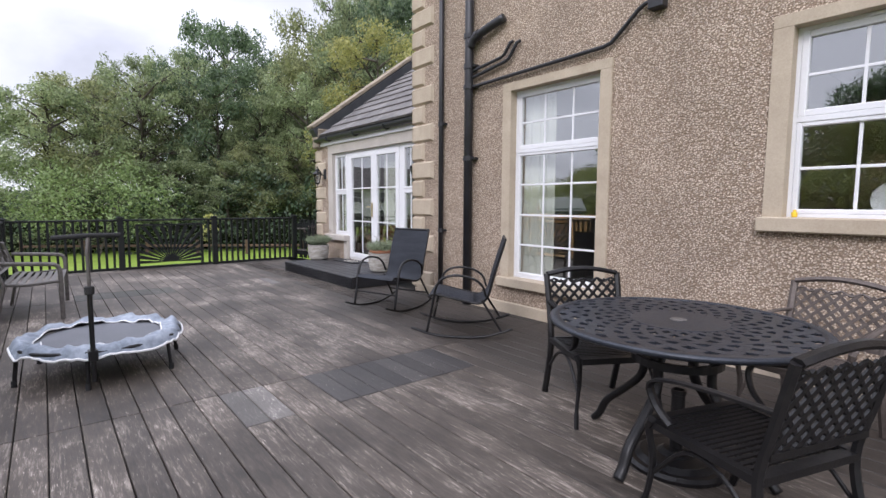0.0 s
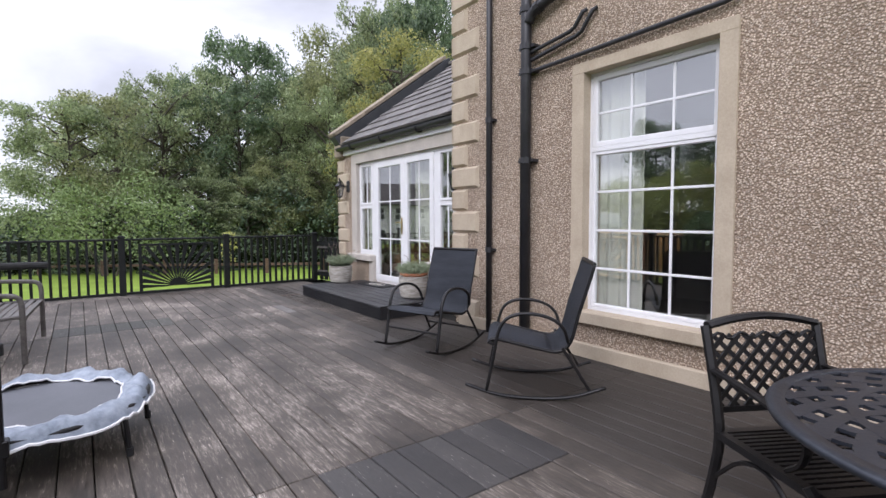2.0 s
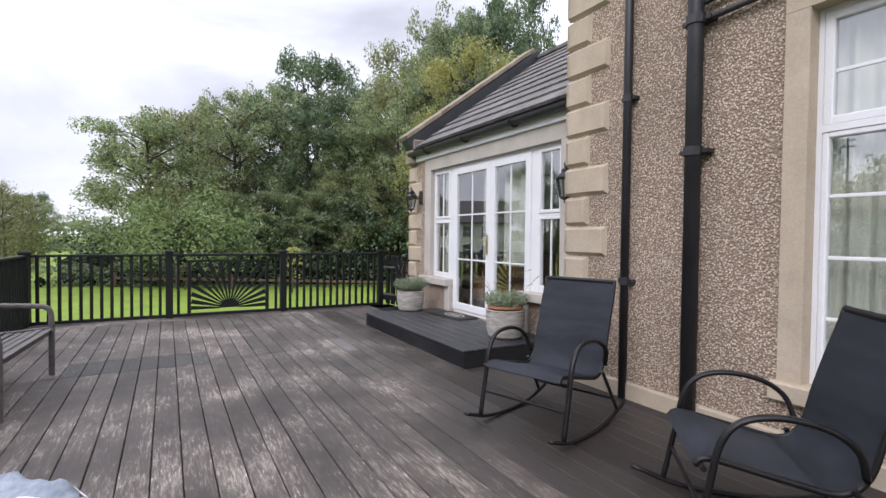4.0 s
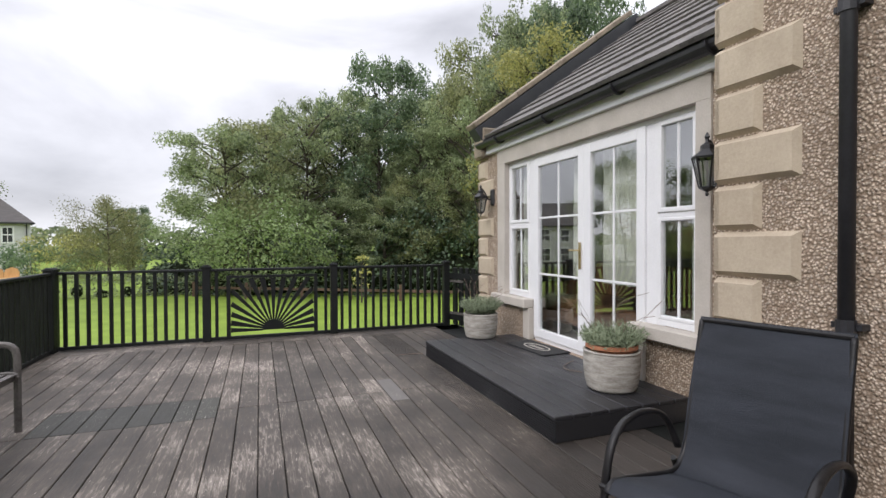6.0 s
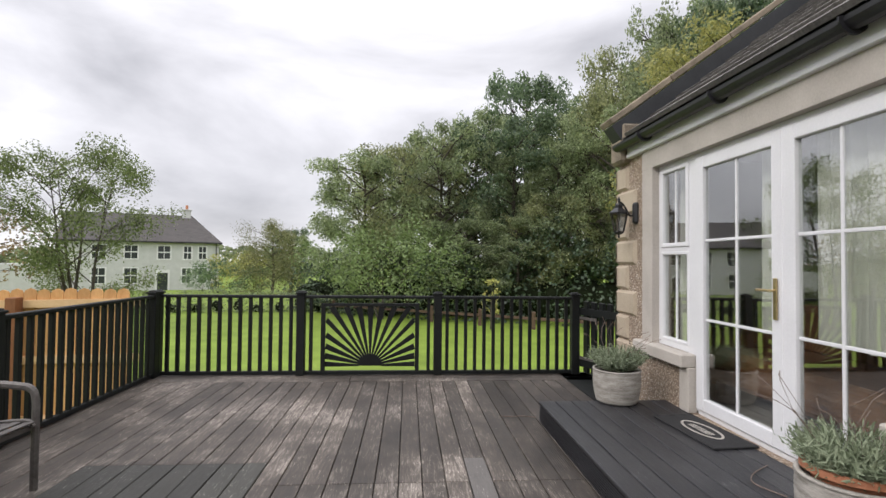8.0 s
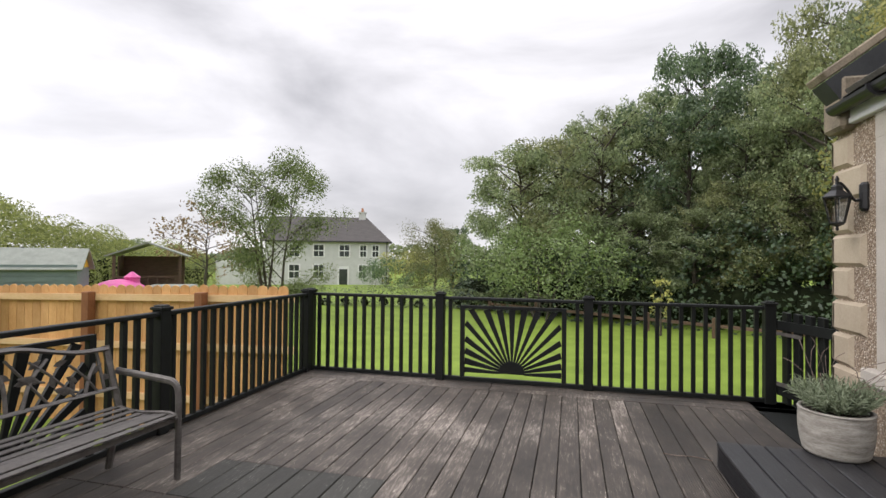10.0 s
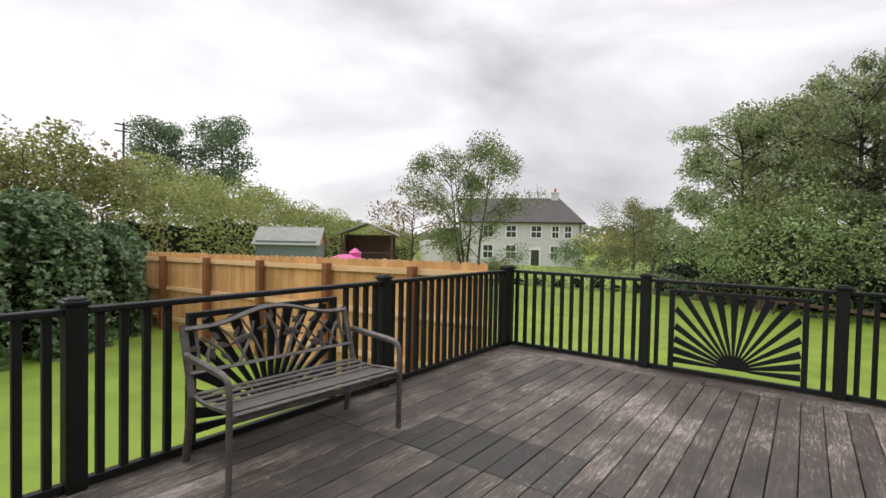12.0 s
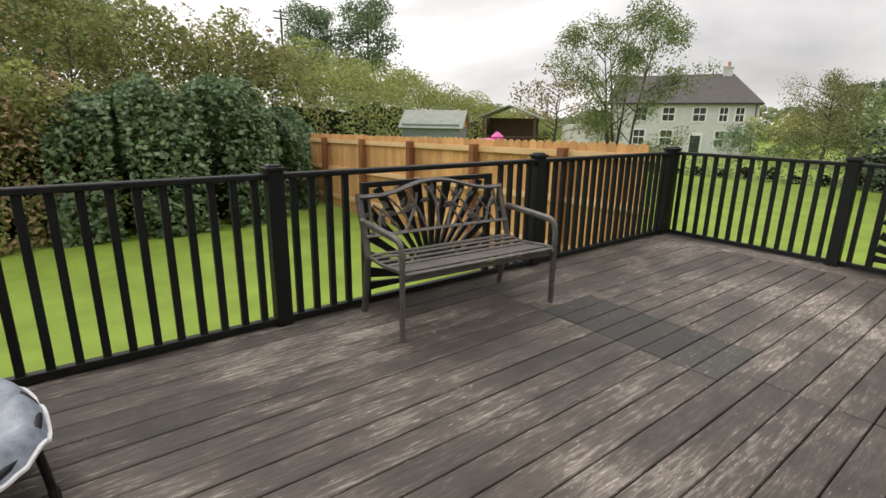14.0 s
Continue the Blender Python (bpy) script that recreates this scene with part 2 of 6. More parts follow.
def weathered_deck(name, stain, grey, bare, wear_lo, wear_hi, shade=1.0, gloss=0.45):
    """Stained softwood: the stain thins to grey in clouds and is scraped to bare wood in streaks along the grain;
    darker, with less grey and bare wood, beside the house.
    """
    mat = bpy.data.materials.new(name)
    mat.use_nodes = True
    nt = mat.node_tree
    ln = nt.links.new
    b = nt.nodes["Principled BSDF"]
    geo = nt.nodes.new("ShaderNodeNewGeometry")
    info = nt.nodes.new("ShaderNodeObjectInfo")

    def stretched(source, scale):
        m = nt.nodes.new("ShaderNodeMapping")
        m.inputs["Scale"].default_value = scale
        ln(source, m.inputs["Vector"])
        return m.outputs["Vector"]

    def noise_of(vector, scale, detail, rough):
        n = tex(nt, "ShaderNodeTexNoise", Scale=scale, Detail=detail, Roughness=rough)
        ln(vector, n.inputs["Vector"])
        return n.outputs["Fac"]

    def sum_of(a, ka, c=None):
        m = nt.nodes.new("ShaderNodeMath")
        m.operation = "MULTIPLY_ADD"
        ln(a, m.inputs[0])
        m.inputs[1].default_value = ka
        m.inputs[2].default_value = 0.0
        if c is not None:
            ln(c, m.inputs[2])
        return m.outputs["Value"]

    def ranged(a, f0, f1, t0=0.0, t1=1.0, smooth=False):
        m = nt.nodes.new("ShaderNodeMapRange")
        if smooth:
            m.interpolation_type = "SMOOTHSTEP"
        m.inputs["From Min"].default_value, m.inputs["From Max"].default_value = f0, f1
        m.inputs["To Min"].default_value, m.inputs["To Max"].default_value = t0, t1
        ln(a, m.inputs["Value"])
        return m.outputs["Result"]

    def mixed(fac, ca, cb):
        m = nt.nodes.new("ShaderNodeMix")
        m.data_type = "RGBA"
        ln(fac, m.inputs["Factor"])
        for socket, c in ((m.inputs["A"], ca), (m.inputs["B"], cb)):
            if isinstance(c, tuple):
                socket.default_value = (*c, 1)
            else:
                ln(c, socket)
        return m.outputs["Result"]

    off = nt.nodes.new("ShaderNodeVectorMath")
    off.operation = "MULTIPLY_ADD"
    off.inputs[1].default_value = (3.0, 17.0, 0.0)
    ln(info.outputs["Random"], off.inputs[0])
    ln(geo.outputs["Position"], off.inputs[2])
    board = off.outputs["Vector"]
    grain = stretched(board, (1.0, 0.10, 1.0))
    streak = noise_of(grain, 46.0, 8.0, 0.75)
    fine = noise_of(grain, 170.0, 4.0, 0.7)
    along = noise_of(stretched(board, (1.0, 0.5, 1.0)), 2.6, 3.0, 0.6)
    cloud = noise_of(geo.outputs["Position"], 0.95, 4.0, 0.6)
    speck = noise_of(stretched(board, (1.0, 0.14, 1.0)), 75.0, 6.0, 0.8)
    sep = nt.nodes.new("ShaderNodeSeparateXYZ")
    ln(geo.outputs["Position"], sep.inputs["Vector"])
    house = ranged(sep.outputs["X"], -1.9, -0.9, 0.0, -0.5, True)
    beside_house = nt.nodes.new("ShaderNodeMath")
    beside_house.operation = "MULTIPLY"
    ln(house, beside_house.inputs[0])
    ln(ranged(sep.outputs["Y"], 7.6, 9.2, 1.0, 0.25, True), beside_house.inputs[1])
    house = beside_house.outputs["Value"]
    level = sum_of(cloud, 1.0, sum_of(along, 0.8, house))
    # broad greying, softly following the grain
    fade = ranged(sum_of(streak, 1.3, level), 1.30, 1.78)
    # bare scrapes, hard-edged and fine
    scrape = ranged(sum_of(streak, 1.7, sum_of(speck, 0.9, level)), wear_lo, wear_hi)
    # small hard flecks of bare wood where the surface has splintered
    fleck = ranged(sum_of(speck, 1.0, sum_of(fine, 0.6, sum_of(level, 0.35))), 1.26, 1.34)
    pale = tuple(min(0.6, c * 1.3) for c in bare)
    colour = mixed(fleck, mixed(scrape, mixed(fade, stain, grey), bare), pale)
    tone = sum_of(info.outputs["Random"], 0.42 * shade)
    value = nt.nodes.new("ShaderNodeMath")
    value.operation = "MULTIPLY_ADD"
    ln(fine, value.inputs[0])
    value.inputs[1].default_value = 0.9 * shade
    ln(tone, value.inputs[2])
    lift = nt.nodes.new("ShaderNodeMath")
    lift.inputs[1].default_value = 0.34 * shade
    ln(value.outputs["Value"], lift.inputs[0])
    hsv = nt.nodes.new("ShaderNodeHueSaturation")
    ln(colour, hsv.inputs["Color"])
    ln(lift.outputs["Value"], hsv.inputs["Value"])
    ln(hsv.outputs["Color"], b.inputs["Base Color"])
    ln(ranged(streak, 0.2, 0.8, gloss, gloss + 0.33), b.inputs["Roughness"])
    bp = nt.nodes.new("ShaderNodeBump")
    bp.inputs["Strength"].default_value = 0.5
    bp.inputs["Distance"].default_value = 0.004
    ln(streak, bp.inputs["Height"])
    ln(bp.outputs["Normal"], b.inputs["Normal"])
    return mat


def window_glass(name, tint, gloss):
    mat = bpy.data.materials.new(name)
    mat.use_nodes = True
    nt = mat.node_tree
    nt.nodes.clear()
    out = nt.nodes.new("ShaderNodeOutputMaterial")
    tr = nt.nodes.new("ShaderNodeBsdfTransparent")
    tr.inputs["Color"].default_value = (*tint, 1)
    gl = nt.nodes.new("ShaderNodeBsdfGlossy")
    gl.inputs["Roughness"].default_value = 0.0
    lw = nt.nodes.new("ShaderNodeLayerWeight")
    lw.inputs["Blend"].default_value = 0.5
    pw = nt.nodes.new("ShaderNodeMath")
    pw.operation = "POWER"
    pw.inputs[1].default_value = 3.5
    nt.links.new(lw.outputs["Facing"], pw.inputs[0])
    fr = nt.nodes.new("ShaderNodeMapRange")
    fr.inputs["To Min"].default_value, fr.inputs["To Max"].default_value = gloss, 1.0
    nt.links.new(pw.outputs["Value"], fr.inputs["Value"])
    nz = tex(nt, "ShaderNodeTexNoise", Scale=1.6, Detail=1.0)
    geo = nt.nodes.new("ShaderNodeNewGeometry")
    nt.links.new(geo.outputs["Position"], nz.inputs["Vector"])
    bp = nt.nodes.new("ShaderNodeBump")
    bp.inputs["Strength"].default_value = 0.04
    bp.inputs["Distance"].default_value = 0.05
    nt.links.new(nz.outputs["Fac"], bp.inputs["Height"])
    nt.links.new(bp.outputs["Normal"], gl.inputs["Normal"])
    mx = nt.nodes.new("ShaderNodeMixShader")
    nt.links.new(fr.outputs["Result"], mx.inputs["Fac"])
    nt.links.new(tr.outputs["BSDF"], mx.inputs[1])
    nt.links.new(gl.outputs["BSDF"], mx.inputs[2])
    nt.links.new(mx.outputs["Shader"], out.inputs["Surface"])
    return mat


def leafage(name, dark, light, through_light=0.35, rough=0.5):
    """Leaves: every one its own tint, some light passing through."""
    mat = bpy.data.materials.new(name)
    mat.use_nodes = True
    nt = mat.node_tree
    b = nt.nodes["Principled BSDF"]
    out = nt.nodes["Material Output"]
    geo = nt.nodes.new("ShaderNodeNewGeometry")
    nz = tex(nt, "ShaderNodeTexNoise", Scale=0.55, Detail=3.0)
    nt.links.new(geo.outputs["Position"], nz.inputs["Vector"])
    mixv = nt.nodes.new("ShaderNodeMix")
    mixv.inputs["Factor"].default_value = 0.45
    nt.links.new(geo.outputs["Random Per Island"], mixv.inputs["A"])
    nt.links.new(nz.outputs["Fac"], mixv.inputs["B"])
    ramp = nt.nodes.new("ShaderNodeValToRGB")
    ramp.color_ramp.elements[0].position, ramp.color_ramp.elements[1].position = 0.2, 0.8
    ramp.color_ramp.elements[0].color, ramp.color_ramp.elements[1].color = (*dark, 1), (*light, 1)
    nt.links.new(mixv.outputs["Result"], ramp.inputs["Fac"])
    info = nt.nodes.new("ShaderNodeObjectInfo")
    tone = nt.nodes.new("ShaderNodeMapRange")
    tone.inputs["To Min"].default_value, tone.inputs["To Max"].default_value = 0.8, 1.2
    nt.links.new(info.outputs["Random"], tone.inputs["Value"])
    hsv = nt.nodes.new("ShaderNodeHueSaturation")
    nt.links.new(ramp.outputs["Color"], hsv.inputs["Color"])
    nt.links.new(tone.outputs["Result"], hsv.inputs["Value"])
    nt.links.new(hsv.outputs["Color"], b.inputs["Base Color"])
    b.inputs["Roughness"].default_value = rough
    tl = nt.nodes.new("ShaderNodeBsdfTranslucent")
    nt.links.new(hsv.outputs["Color"], tl.inputs["Color"])
    mx = nt.nodes.new("ShaderNodeMixShader")
    mx.inputs["Fac"].default_value = through_light
    nt.links.new(b.outputs["BSDF"], mx.inputs[1])
    nt.links.new(tl.outputs["BSDF"], mx.inputs[2])
    nt.links.new(mx.outputs["Shader"], out.inputs["Surface"])
    return mat


M_DASH = pebbledash("pebbledash", [(0.0, (0.24, 0.165, 0.115)), (1.0, (0.80, 0.72, 0.61)), (0.3, (0.52, 0.42, 0.32)), (0.55, (0.66, 0.54, 0.43)), (0.75, (0.38, 0.32, 0.265))], (0.25, 0.185, 0.13), 66.0)
M_STONE = surface("dressed_sandstone", (0.36, 0.295, 0.215), (0.49, 0.415, 0.315), 3.0, bump=0.25, grain=70, rough=(0.75, 0.95))
M_SURROUND = surface("grey_stone_surround", (0.40, 0.365, 0.32), (0.52, 0.48, 0.43), 3.0, bump=0.2, grain=70, rough=(0.75, 0.95))
M_UPVC = surface("white_upvc", (0.68, 0.68, 0.69), (0.77, 0.77, 0.78), 2.0, bump=0.02, rough=(0.28, 0.4))
M_PIPE = surface("black_plastic_pipe", (0.012, 0.012, 0.014), (0.028, 0.028, 0.032), 5.0, bump=0.05, rough=(0.35, 0.55))
M_RAIL = surface("black_painted_timber", (0.004, 0.0045, 0.0045), (0.011, 0.013, 0.012), 8.0, stretch=(1, 1, 0.3), bump=0.25, rough=(0.45, 0.7), spec=0.3)
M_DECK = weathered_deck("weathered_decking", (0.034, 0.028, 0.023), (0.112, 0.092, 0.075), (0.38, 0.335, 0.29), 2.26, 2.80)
M_DECK_DARK = weathered_deck("dark_stained_decking", (0.030, 0.028, 0.028), (0.062, 0.057, 0.053), (0.26, 0.235, 0.215), 2.45, 2.9)
M_DECK_PATCH = weathered_deck("mossy_patched_decking", (0.026, 0.025, 0.020), (0.046, 0.044, 0.037), (0.24, 0.23, 0.20), 2.55, 3.0)
M_DECK_BARE = weathered_deck("replaced_bare_board", (0.085, 0.078, 0.072), (0.13, 0.12, 0.11), (0.28, 0.26, 0.235), 2.4, 2.9)
M_STEP = weathered_deck("black_stained_step", (0.016, 0.016, 0.018), (0.038, 0.038, 0.040), (0.13, 0.128, 0.13), 2.35, 2.9, gloss=0.28)
M_TILE = surface("roof_tile", (0.065, 0.060, 0.057), (0.21, 0.195, 0.185), 3.0, bump=0.4, grain=50, rough=(0.7, 0.9), vary=0.2, island=True)
M_LAWN = surface("lawn_grass", (0.125, 0.185, 0.022), (0.225, 0.315, 0.05), 1.1, bump=0.8, grain=90, rough=(0.7, 0.9), spec=0.2)
M_TAN = surface("new_fence_timber", (0.48, 0.245, 0.085), (0.66, 0.385, 0.165), 5.0, stretch=(1, 1, 0.25), bump=0.15, rough=(0.6, 0.8), vary=0.16)
M_TANRAIL = surface("pale_rail_timber", (0.60, 0.38, 0.18), (0.74, 0.52, 0.30), 5.0, stretch=(0.3, 0.3, 1), bump=0.15, rough=(0.6, 0.8))
M_TANPOST = surface("treated_post_timber", (0.15, 0.055, 0.02), (0.25, 0.10, 0.038), 6.0, stretch=(1, 1, 0.25), bump=0.15, rough=(0.6, 0.8), vary=0.15)
M_GLASS = window_glass("window_glass", (0.92, 0.94, 0.93), 0.24)
M_ROOM = surface("room_plaster", (0.38, 0.36, 0.33), (0.46, 0.44, 0.41), 2.0, bump=0.0)
M_CURTAIN = surface("cream_curtain", (0.62, 0.62, 0.54), (0.78, 0.78, 0.70), 6.0, stretch=(1, 8, 0.3), bump=0.1, rough=(0.8, 0.95))
M_SOIL = surface("soil", (0.02, 0.015, 0.01), (0.05, 0.035, 0.025), 20, bump=0.6)

# ---- the ground ----
LAWN_Z = -0.95


def ground_height(x, y):
    far = max(0.0, math.hypot(x + 5, y - 10) - 22)
    bank = max(0.0, -x - 14) * 0.10 * max(0.0, min(1.0, (40 - y) / 20))
    return LAWN_Z - min(2.2, far * 0.03) + min(2.5, bank) + 0.03 * noise.noise((x * 0.3, y * 0.3, 0))


def build_ground():
    edges = [-900, -400, -200, -120, -80] + list(range(-60, 61, 3)) + [80, 120, 200, 400, 900]
    verts = [(x, y + 10, ground_height(x, y + 10)) for y in edges for x in edges]
    n = len(edges)
    faces = [(j * n + i, j * n + i + 1, (j + 1) * n + i + 1, (j + 1) * n + i) for j in range(n - 1) for i in range(n - 1)]
    return tagged(raw_part("ground", verts, faces, M_LAWN), "mown green lawn running out to rough ground", "lawn", "", "structure")


build_ground()

# ---- the house: main block ----
WALL_TOP = 6.2


def wall_with_holes(name, axis, at, depth, u0, u1, z0, z1, holes, material, label):
    """A wall on the plane axis = at, depth thick, between u0 and u1, with rectangular holes (u0, u1, z0, z1)."""
    bm = bmesh.new()
    us = sorted({u0, u1, *[h[0] for h in holes], *[h[1] for h in holes]})
    zs = sorted({z0, z1, *[h[2] for h in holes], *[h[3] for h in holes]})
    for a, b in zip(us, us[1:]):
        for c, d in zip(zs, zs[1:]):
            if any(h[0] <= (a + b) / 2 <= h[1] and h[2] <= (c + d) / 2 <= h[3] for h in holes):
                continue
            if axis == "x":
                box(bm, at, at + depth, a, b, c, d)
            else:
                box(bm, a, b, at, at + depth, c, d)
    bmesh.ops.remove_doubles(bm, verts=bm.verts, dist=0.0005)
    seen = {}
    for f in bm.faces:
        seen.setdefault(tuple(round(c, 3) for c in f.calc_center_median()), []).append(f)
    bmesh.ops.delete(bm, geom=[f for fs in seen.values() if len(fs) > 1 for f in fs], context="FACES")
    return setting(name, bm, material, label, "wall")


W1 = (5.06, 6.27, 0.43, 2.65)
W2 = (2.23, 3.44, 1.23, 2.64)
CORNER = 8.22
wall_with_holes("wall_west", "x", 0.0, 0.35, -4.0, CORNER, -1.0, WALL_TOP, [W1, W2], M_DASH, "tan pebbledashed house wall with stone window surrounds")
bm = bmesh.new()
box(bm, 0.35, 7.0, CORNER - 0.35, CORNER, -1.0, WALL_TOP)
setting("wall_north", bm, M_DASH, "tan pebbledashed end wall of the house", "wall")
bm = bmesh.new()
box(bm, 0.35, 7.0, -4.0, -3.65, -1.0, WALL_TOP)
setting("wall_south", bm, M_DASH, "tan pebbledashed rear end wall", "wall")
bm = bmesh.new()
box(bm, 6.65, 7.0, -3.65, CORNER - 0.35, -1.0, WALL_TOP)
setting("wall_east", bm, M_DASH, "tan pebbledashed far wall", "wall")
bm = bmesh.new()
v = [bm.verts.new(p) for p in ((-0.35, -4.3, WALL_TOP), (7.35, -4.3, WALL_TOP), (7.35, CORNER + 0.3, WALL_TOP), (-0.35, CORNER + 0.3, WALL_TOP), (3.5, -1, WALL_TOP + 2.6), (3.5, CORNER - 3, WALL_TOP + 2.6))]
for f in ((0, 1, 4), (1, 2, 5, 4), (2, 3, 5), (3, 0, 4, 5), (3, 2, 1, 0)):
    bm.faces.new([v[i] for i in f])
setting("house_roof", bm, M_TILE, "dark tiled hipped house roof", "roof")
bm = bmesh.new()
box(bm, -0.06, 0.0, -4.0, 8.10, -0.05, 0.13, 0.008)
setting("plinth", bm, M_STONE, "smooth rendered plinth along the wall foot", "plinth")


def quoins(x, y, sign_y, z0, z1, wide, narrow, start_wide, proud=0.035, pitch=0.268, returns=True):
    """Bevelled corner stones; each is a block of its own that turns the corner at (x, y)."""
    root = thing("corner_quoins", pose(x, y, 0), "bevelled sandstone quoins stacked up the house corner", "quoins", "", "structure")
    z, w = z0, start_wide
    while z < z1:
        a = wide if w else narrow
        r = narrow if w else wide
        bm = bmesh.new()
        e = 0.028
        for (lx0, lx1, ly0, ly1) in ((-proud, 0.06, -sign_y * a, sign_y * proud),):
            ya, yb = sorted((ly0, ly1))
            base = [(0.0, ya), (0.0, yb)]
            vs = []
            for px, ins in ((0.0, 0.0), (-proud, e)):
                vs.append([bm.verts.new((px, ya + ins, z + 0.006 + ins)), bm.verts.new((px, yb - (ins if sign_y < 0 else 0) , z + 0.006 + ins)), bm.verts.new((px, yb - (ins if sign_y < 0 else 0), z + pitch - 0.006 - ins)), bm.verts.new((px, ya + ins, z + pitch - 0.006 - ins))])
            for i in range(4):
                bm.faces.new((vs[0][i], vs[0][(i + 1) % 4], vs[1][(i + 1) % 4], vs[1][i]))
            bm.faces.new(vs[1])
            bm.faces.new(vs[0][::-1])
        if returns:
            box(bm, -proud, r, min(0, sign_y * proud), max(0, sign_y * proud), z + 0.006 + e, z + pitch - 0.006 - e, 0.004)
        part("quoin", bm, M_STONE, root)
        z += pitch
        w = not w
    return root


quoins(0.0, CORNER, 1, 0.06, WALL_TOP - 0.2, 0.45, 0.24, True)


def bars(bm, x, y0, y1, z0, z1, w, d):
    box(bm, x - d / 2, x + d / 2, y0, y1, z0, z1)


def casement(root, x, y0, y1, z0, z1, cols, rows, frame_w=0.055, bar=0.022, label="", pane_name="pane"):
    """A framed sash in the plane x: frame, glazing bars and one pane."""
    bm = bmesh.new()
    f, d = frame_w, 0.03
    box(bm, x - d, x + d, y0, y0 + f, z0, z1, 0.006)
    box(bm, x - d, x + d, y1 - f, y1, z0, z1, 0.006)
    box(bm, x - d + 0.001, x + d - 0.001, y0 + f - 0.004, y1 - f + 0.004, z0, z0 + f, 0.006)
    box(bm, x - d + 0.001, x + d - 0.001, y0 + f - 0.004, y1 - f + 0.004, z1 - f, z1, 0.006)
    sash = part("sash", bm, M_UPVC, root, label)
    for c in cols:
        part("glazing_bar", box(bmesh.new(), x - 0.009, x + 0.009, c - bar / 2, c + bar / 2, z0 + f, z1 - f, 0.003), M_UPVC, sash)
    for r in rows:
        part("glazing_bar", box(bmesh.new(), x - 0.0075, x + 0.0075, y0 + f, y1 - f, r - bar / 2, r + bar / 2, 0.003), M_UPVC, sash)
    g = part(pane_name, box(bmesh.new(), x - 0.003, x + 0.003, y0 + f - 0.002, y1 - f + 0.002, z0 + f - 0.002, z1 - f + 0.002), M_GLASS, sash)
    g.visible_shadow = False
    return sash


def stone_surround(root, face, y0, y1, z0, z1, w, proud, depth, sill_drop=0.11, sill_over=0.2, top=None):
    top = w * 0.7 if top is None else top
    part("jamb", box(bmesh.new(), face - proud, face + depth, y0 - w, y0 + 0.004, z0, z1, 0.003), M_STONE, root)
    part("jamb", box(bmesh.new(), face - proud, face + depth, y1 - 0.004, y1 + w, z0, z1, 0.003), M_STONE, root)
    part("lintel", box(bmesh.new(), face - proud - 0.002, face + depth, y0 - w, y1 + w, z1 - 0.004, z1 + top, 0.003), M_STONE, root)
    part("window_sill", box(bmesh.new(), face - 0.07, face + depth + 0.02, y0 - sill_over, y1 + sill_over, z0 - sill_drop, z0 + 0.004, 0.01), M_STONE, root)


def house_window(name, hole, transom, cols, low_rows, top_rows, label):
    y0, y1, z0, z1 = hole
    root = thing(name, pose(0, 0, 0), label, "window", "", "structure")
    stone_surround(root, 0.0, y0, y1, z0, z1, 0.13, 0.02, 0.09, sill_over=0.16)
    x = 0.12
    bm = bmesh.new()
    o = 0.03
    box(bm, x - 0.035, x + 0.05, y0, y0 + o, z0, z1)
    box(bm, x - 0.035, x + 0.05, y1 - o, y1, z0, z1)
    box(bm, x - 0.034, x + 0.05, y0 + o, y1 - o, z0, z0 + o)
    box(bm, x - 0.034, x + 0.05, y0 + o, y1 - o, z1 - o, z1)
    box(bm, x - 0.036, x + 0.05, y0 + o, y1 - o, transom - 0.02, transom + 0.02)
    part("window_frame", bm, M_UPVC, root)
    part("trickle_vent", box(bmesh.new(), x - 0.052, x - 0.036, (y0 + y1) / 2 - 0.2, (y0 + y1) / 2 + 0.2, z1 - 0.03, z1 - 0.008, 0.003), M_UPVC, root)
    casement(root, x - 0.003, y0 + o, y1 - o, transom + 0.02, z1 - o, cols, top_rows, 0.05)
    casement(root, x - 0.001, y0 + o, y1 - o, z0 + o, transom - 0.02, cols, low_rows, 0.035)
    return root


house_window("window_1", W1, 1.945, (5.47, 5.855), (0.83, 1.19, 1.55), (2.275,), "tall white uPVC window with glazing bars in a stone surround")
house_window("window_2", W2, 1.965, (2.64, 3.03), (1.60,), (2.29,), "white uPVC kitchen window with glazing bars in a stone surround")

# ---- the house: single-storey extension ----
EXT = 0.42
EX_N = 12.55
EAVE_Z, RIDGE_X, RIDGE_Z = 2.70, 3.05, 4.75
HOLE = (8.79, 11.78, 0.18, 2.35)
wall_with_holes("wall_extension", "x", EXT, 0.3, CORNER, EX_N, -1.0, 2.62, [HOLE], M_DASH, "pebbledashed extension wall around the glazed doors")
bm = bmesh.new()
v = []
for yy in (EX_N - 0.3, EX_N):
    v.append([bm.verts.new(p) for p in ((EXT + 0.30, yy, -1.0), (EXT + 0.30, yy, 2.62), (RIDGE_X, yy, RIDGE_Z - 0.1), (2 * RIDGE_X - EXT, yy, 2.62), (2 * RIDGE_X - EXT, yy, -1.0))])
bm.faces.new(v[0])
bm.faces.new(v[1][::-1])
for i in range(5):
    bm.faces.new((v[0][i], v[0][(i + 1) % 5], v[1][(i + 1) % 5], v[1][i]))
setting("wall_gable", bm, M_DASH, "pebbledashed gable end of the extension", "wall")
bm = bmesh.new()
box(bm, 2 * RIDGE_X - EXT - 0.3, 2 * RIDGE_X - EXT, CORNER, EX_N - 0.3, -1.0, 2.62)
setting("wall_extension_east", bm, M_DASH, "pebbledashed rear wall of the extension", "wall")


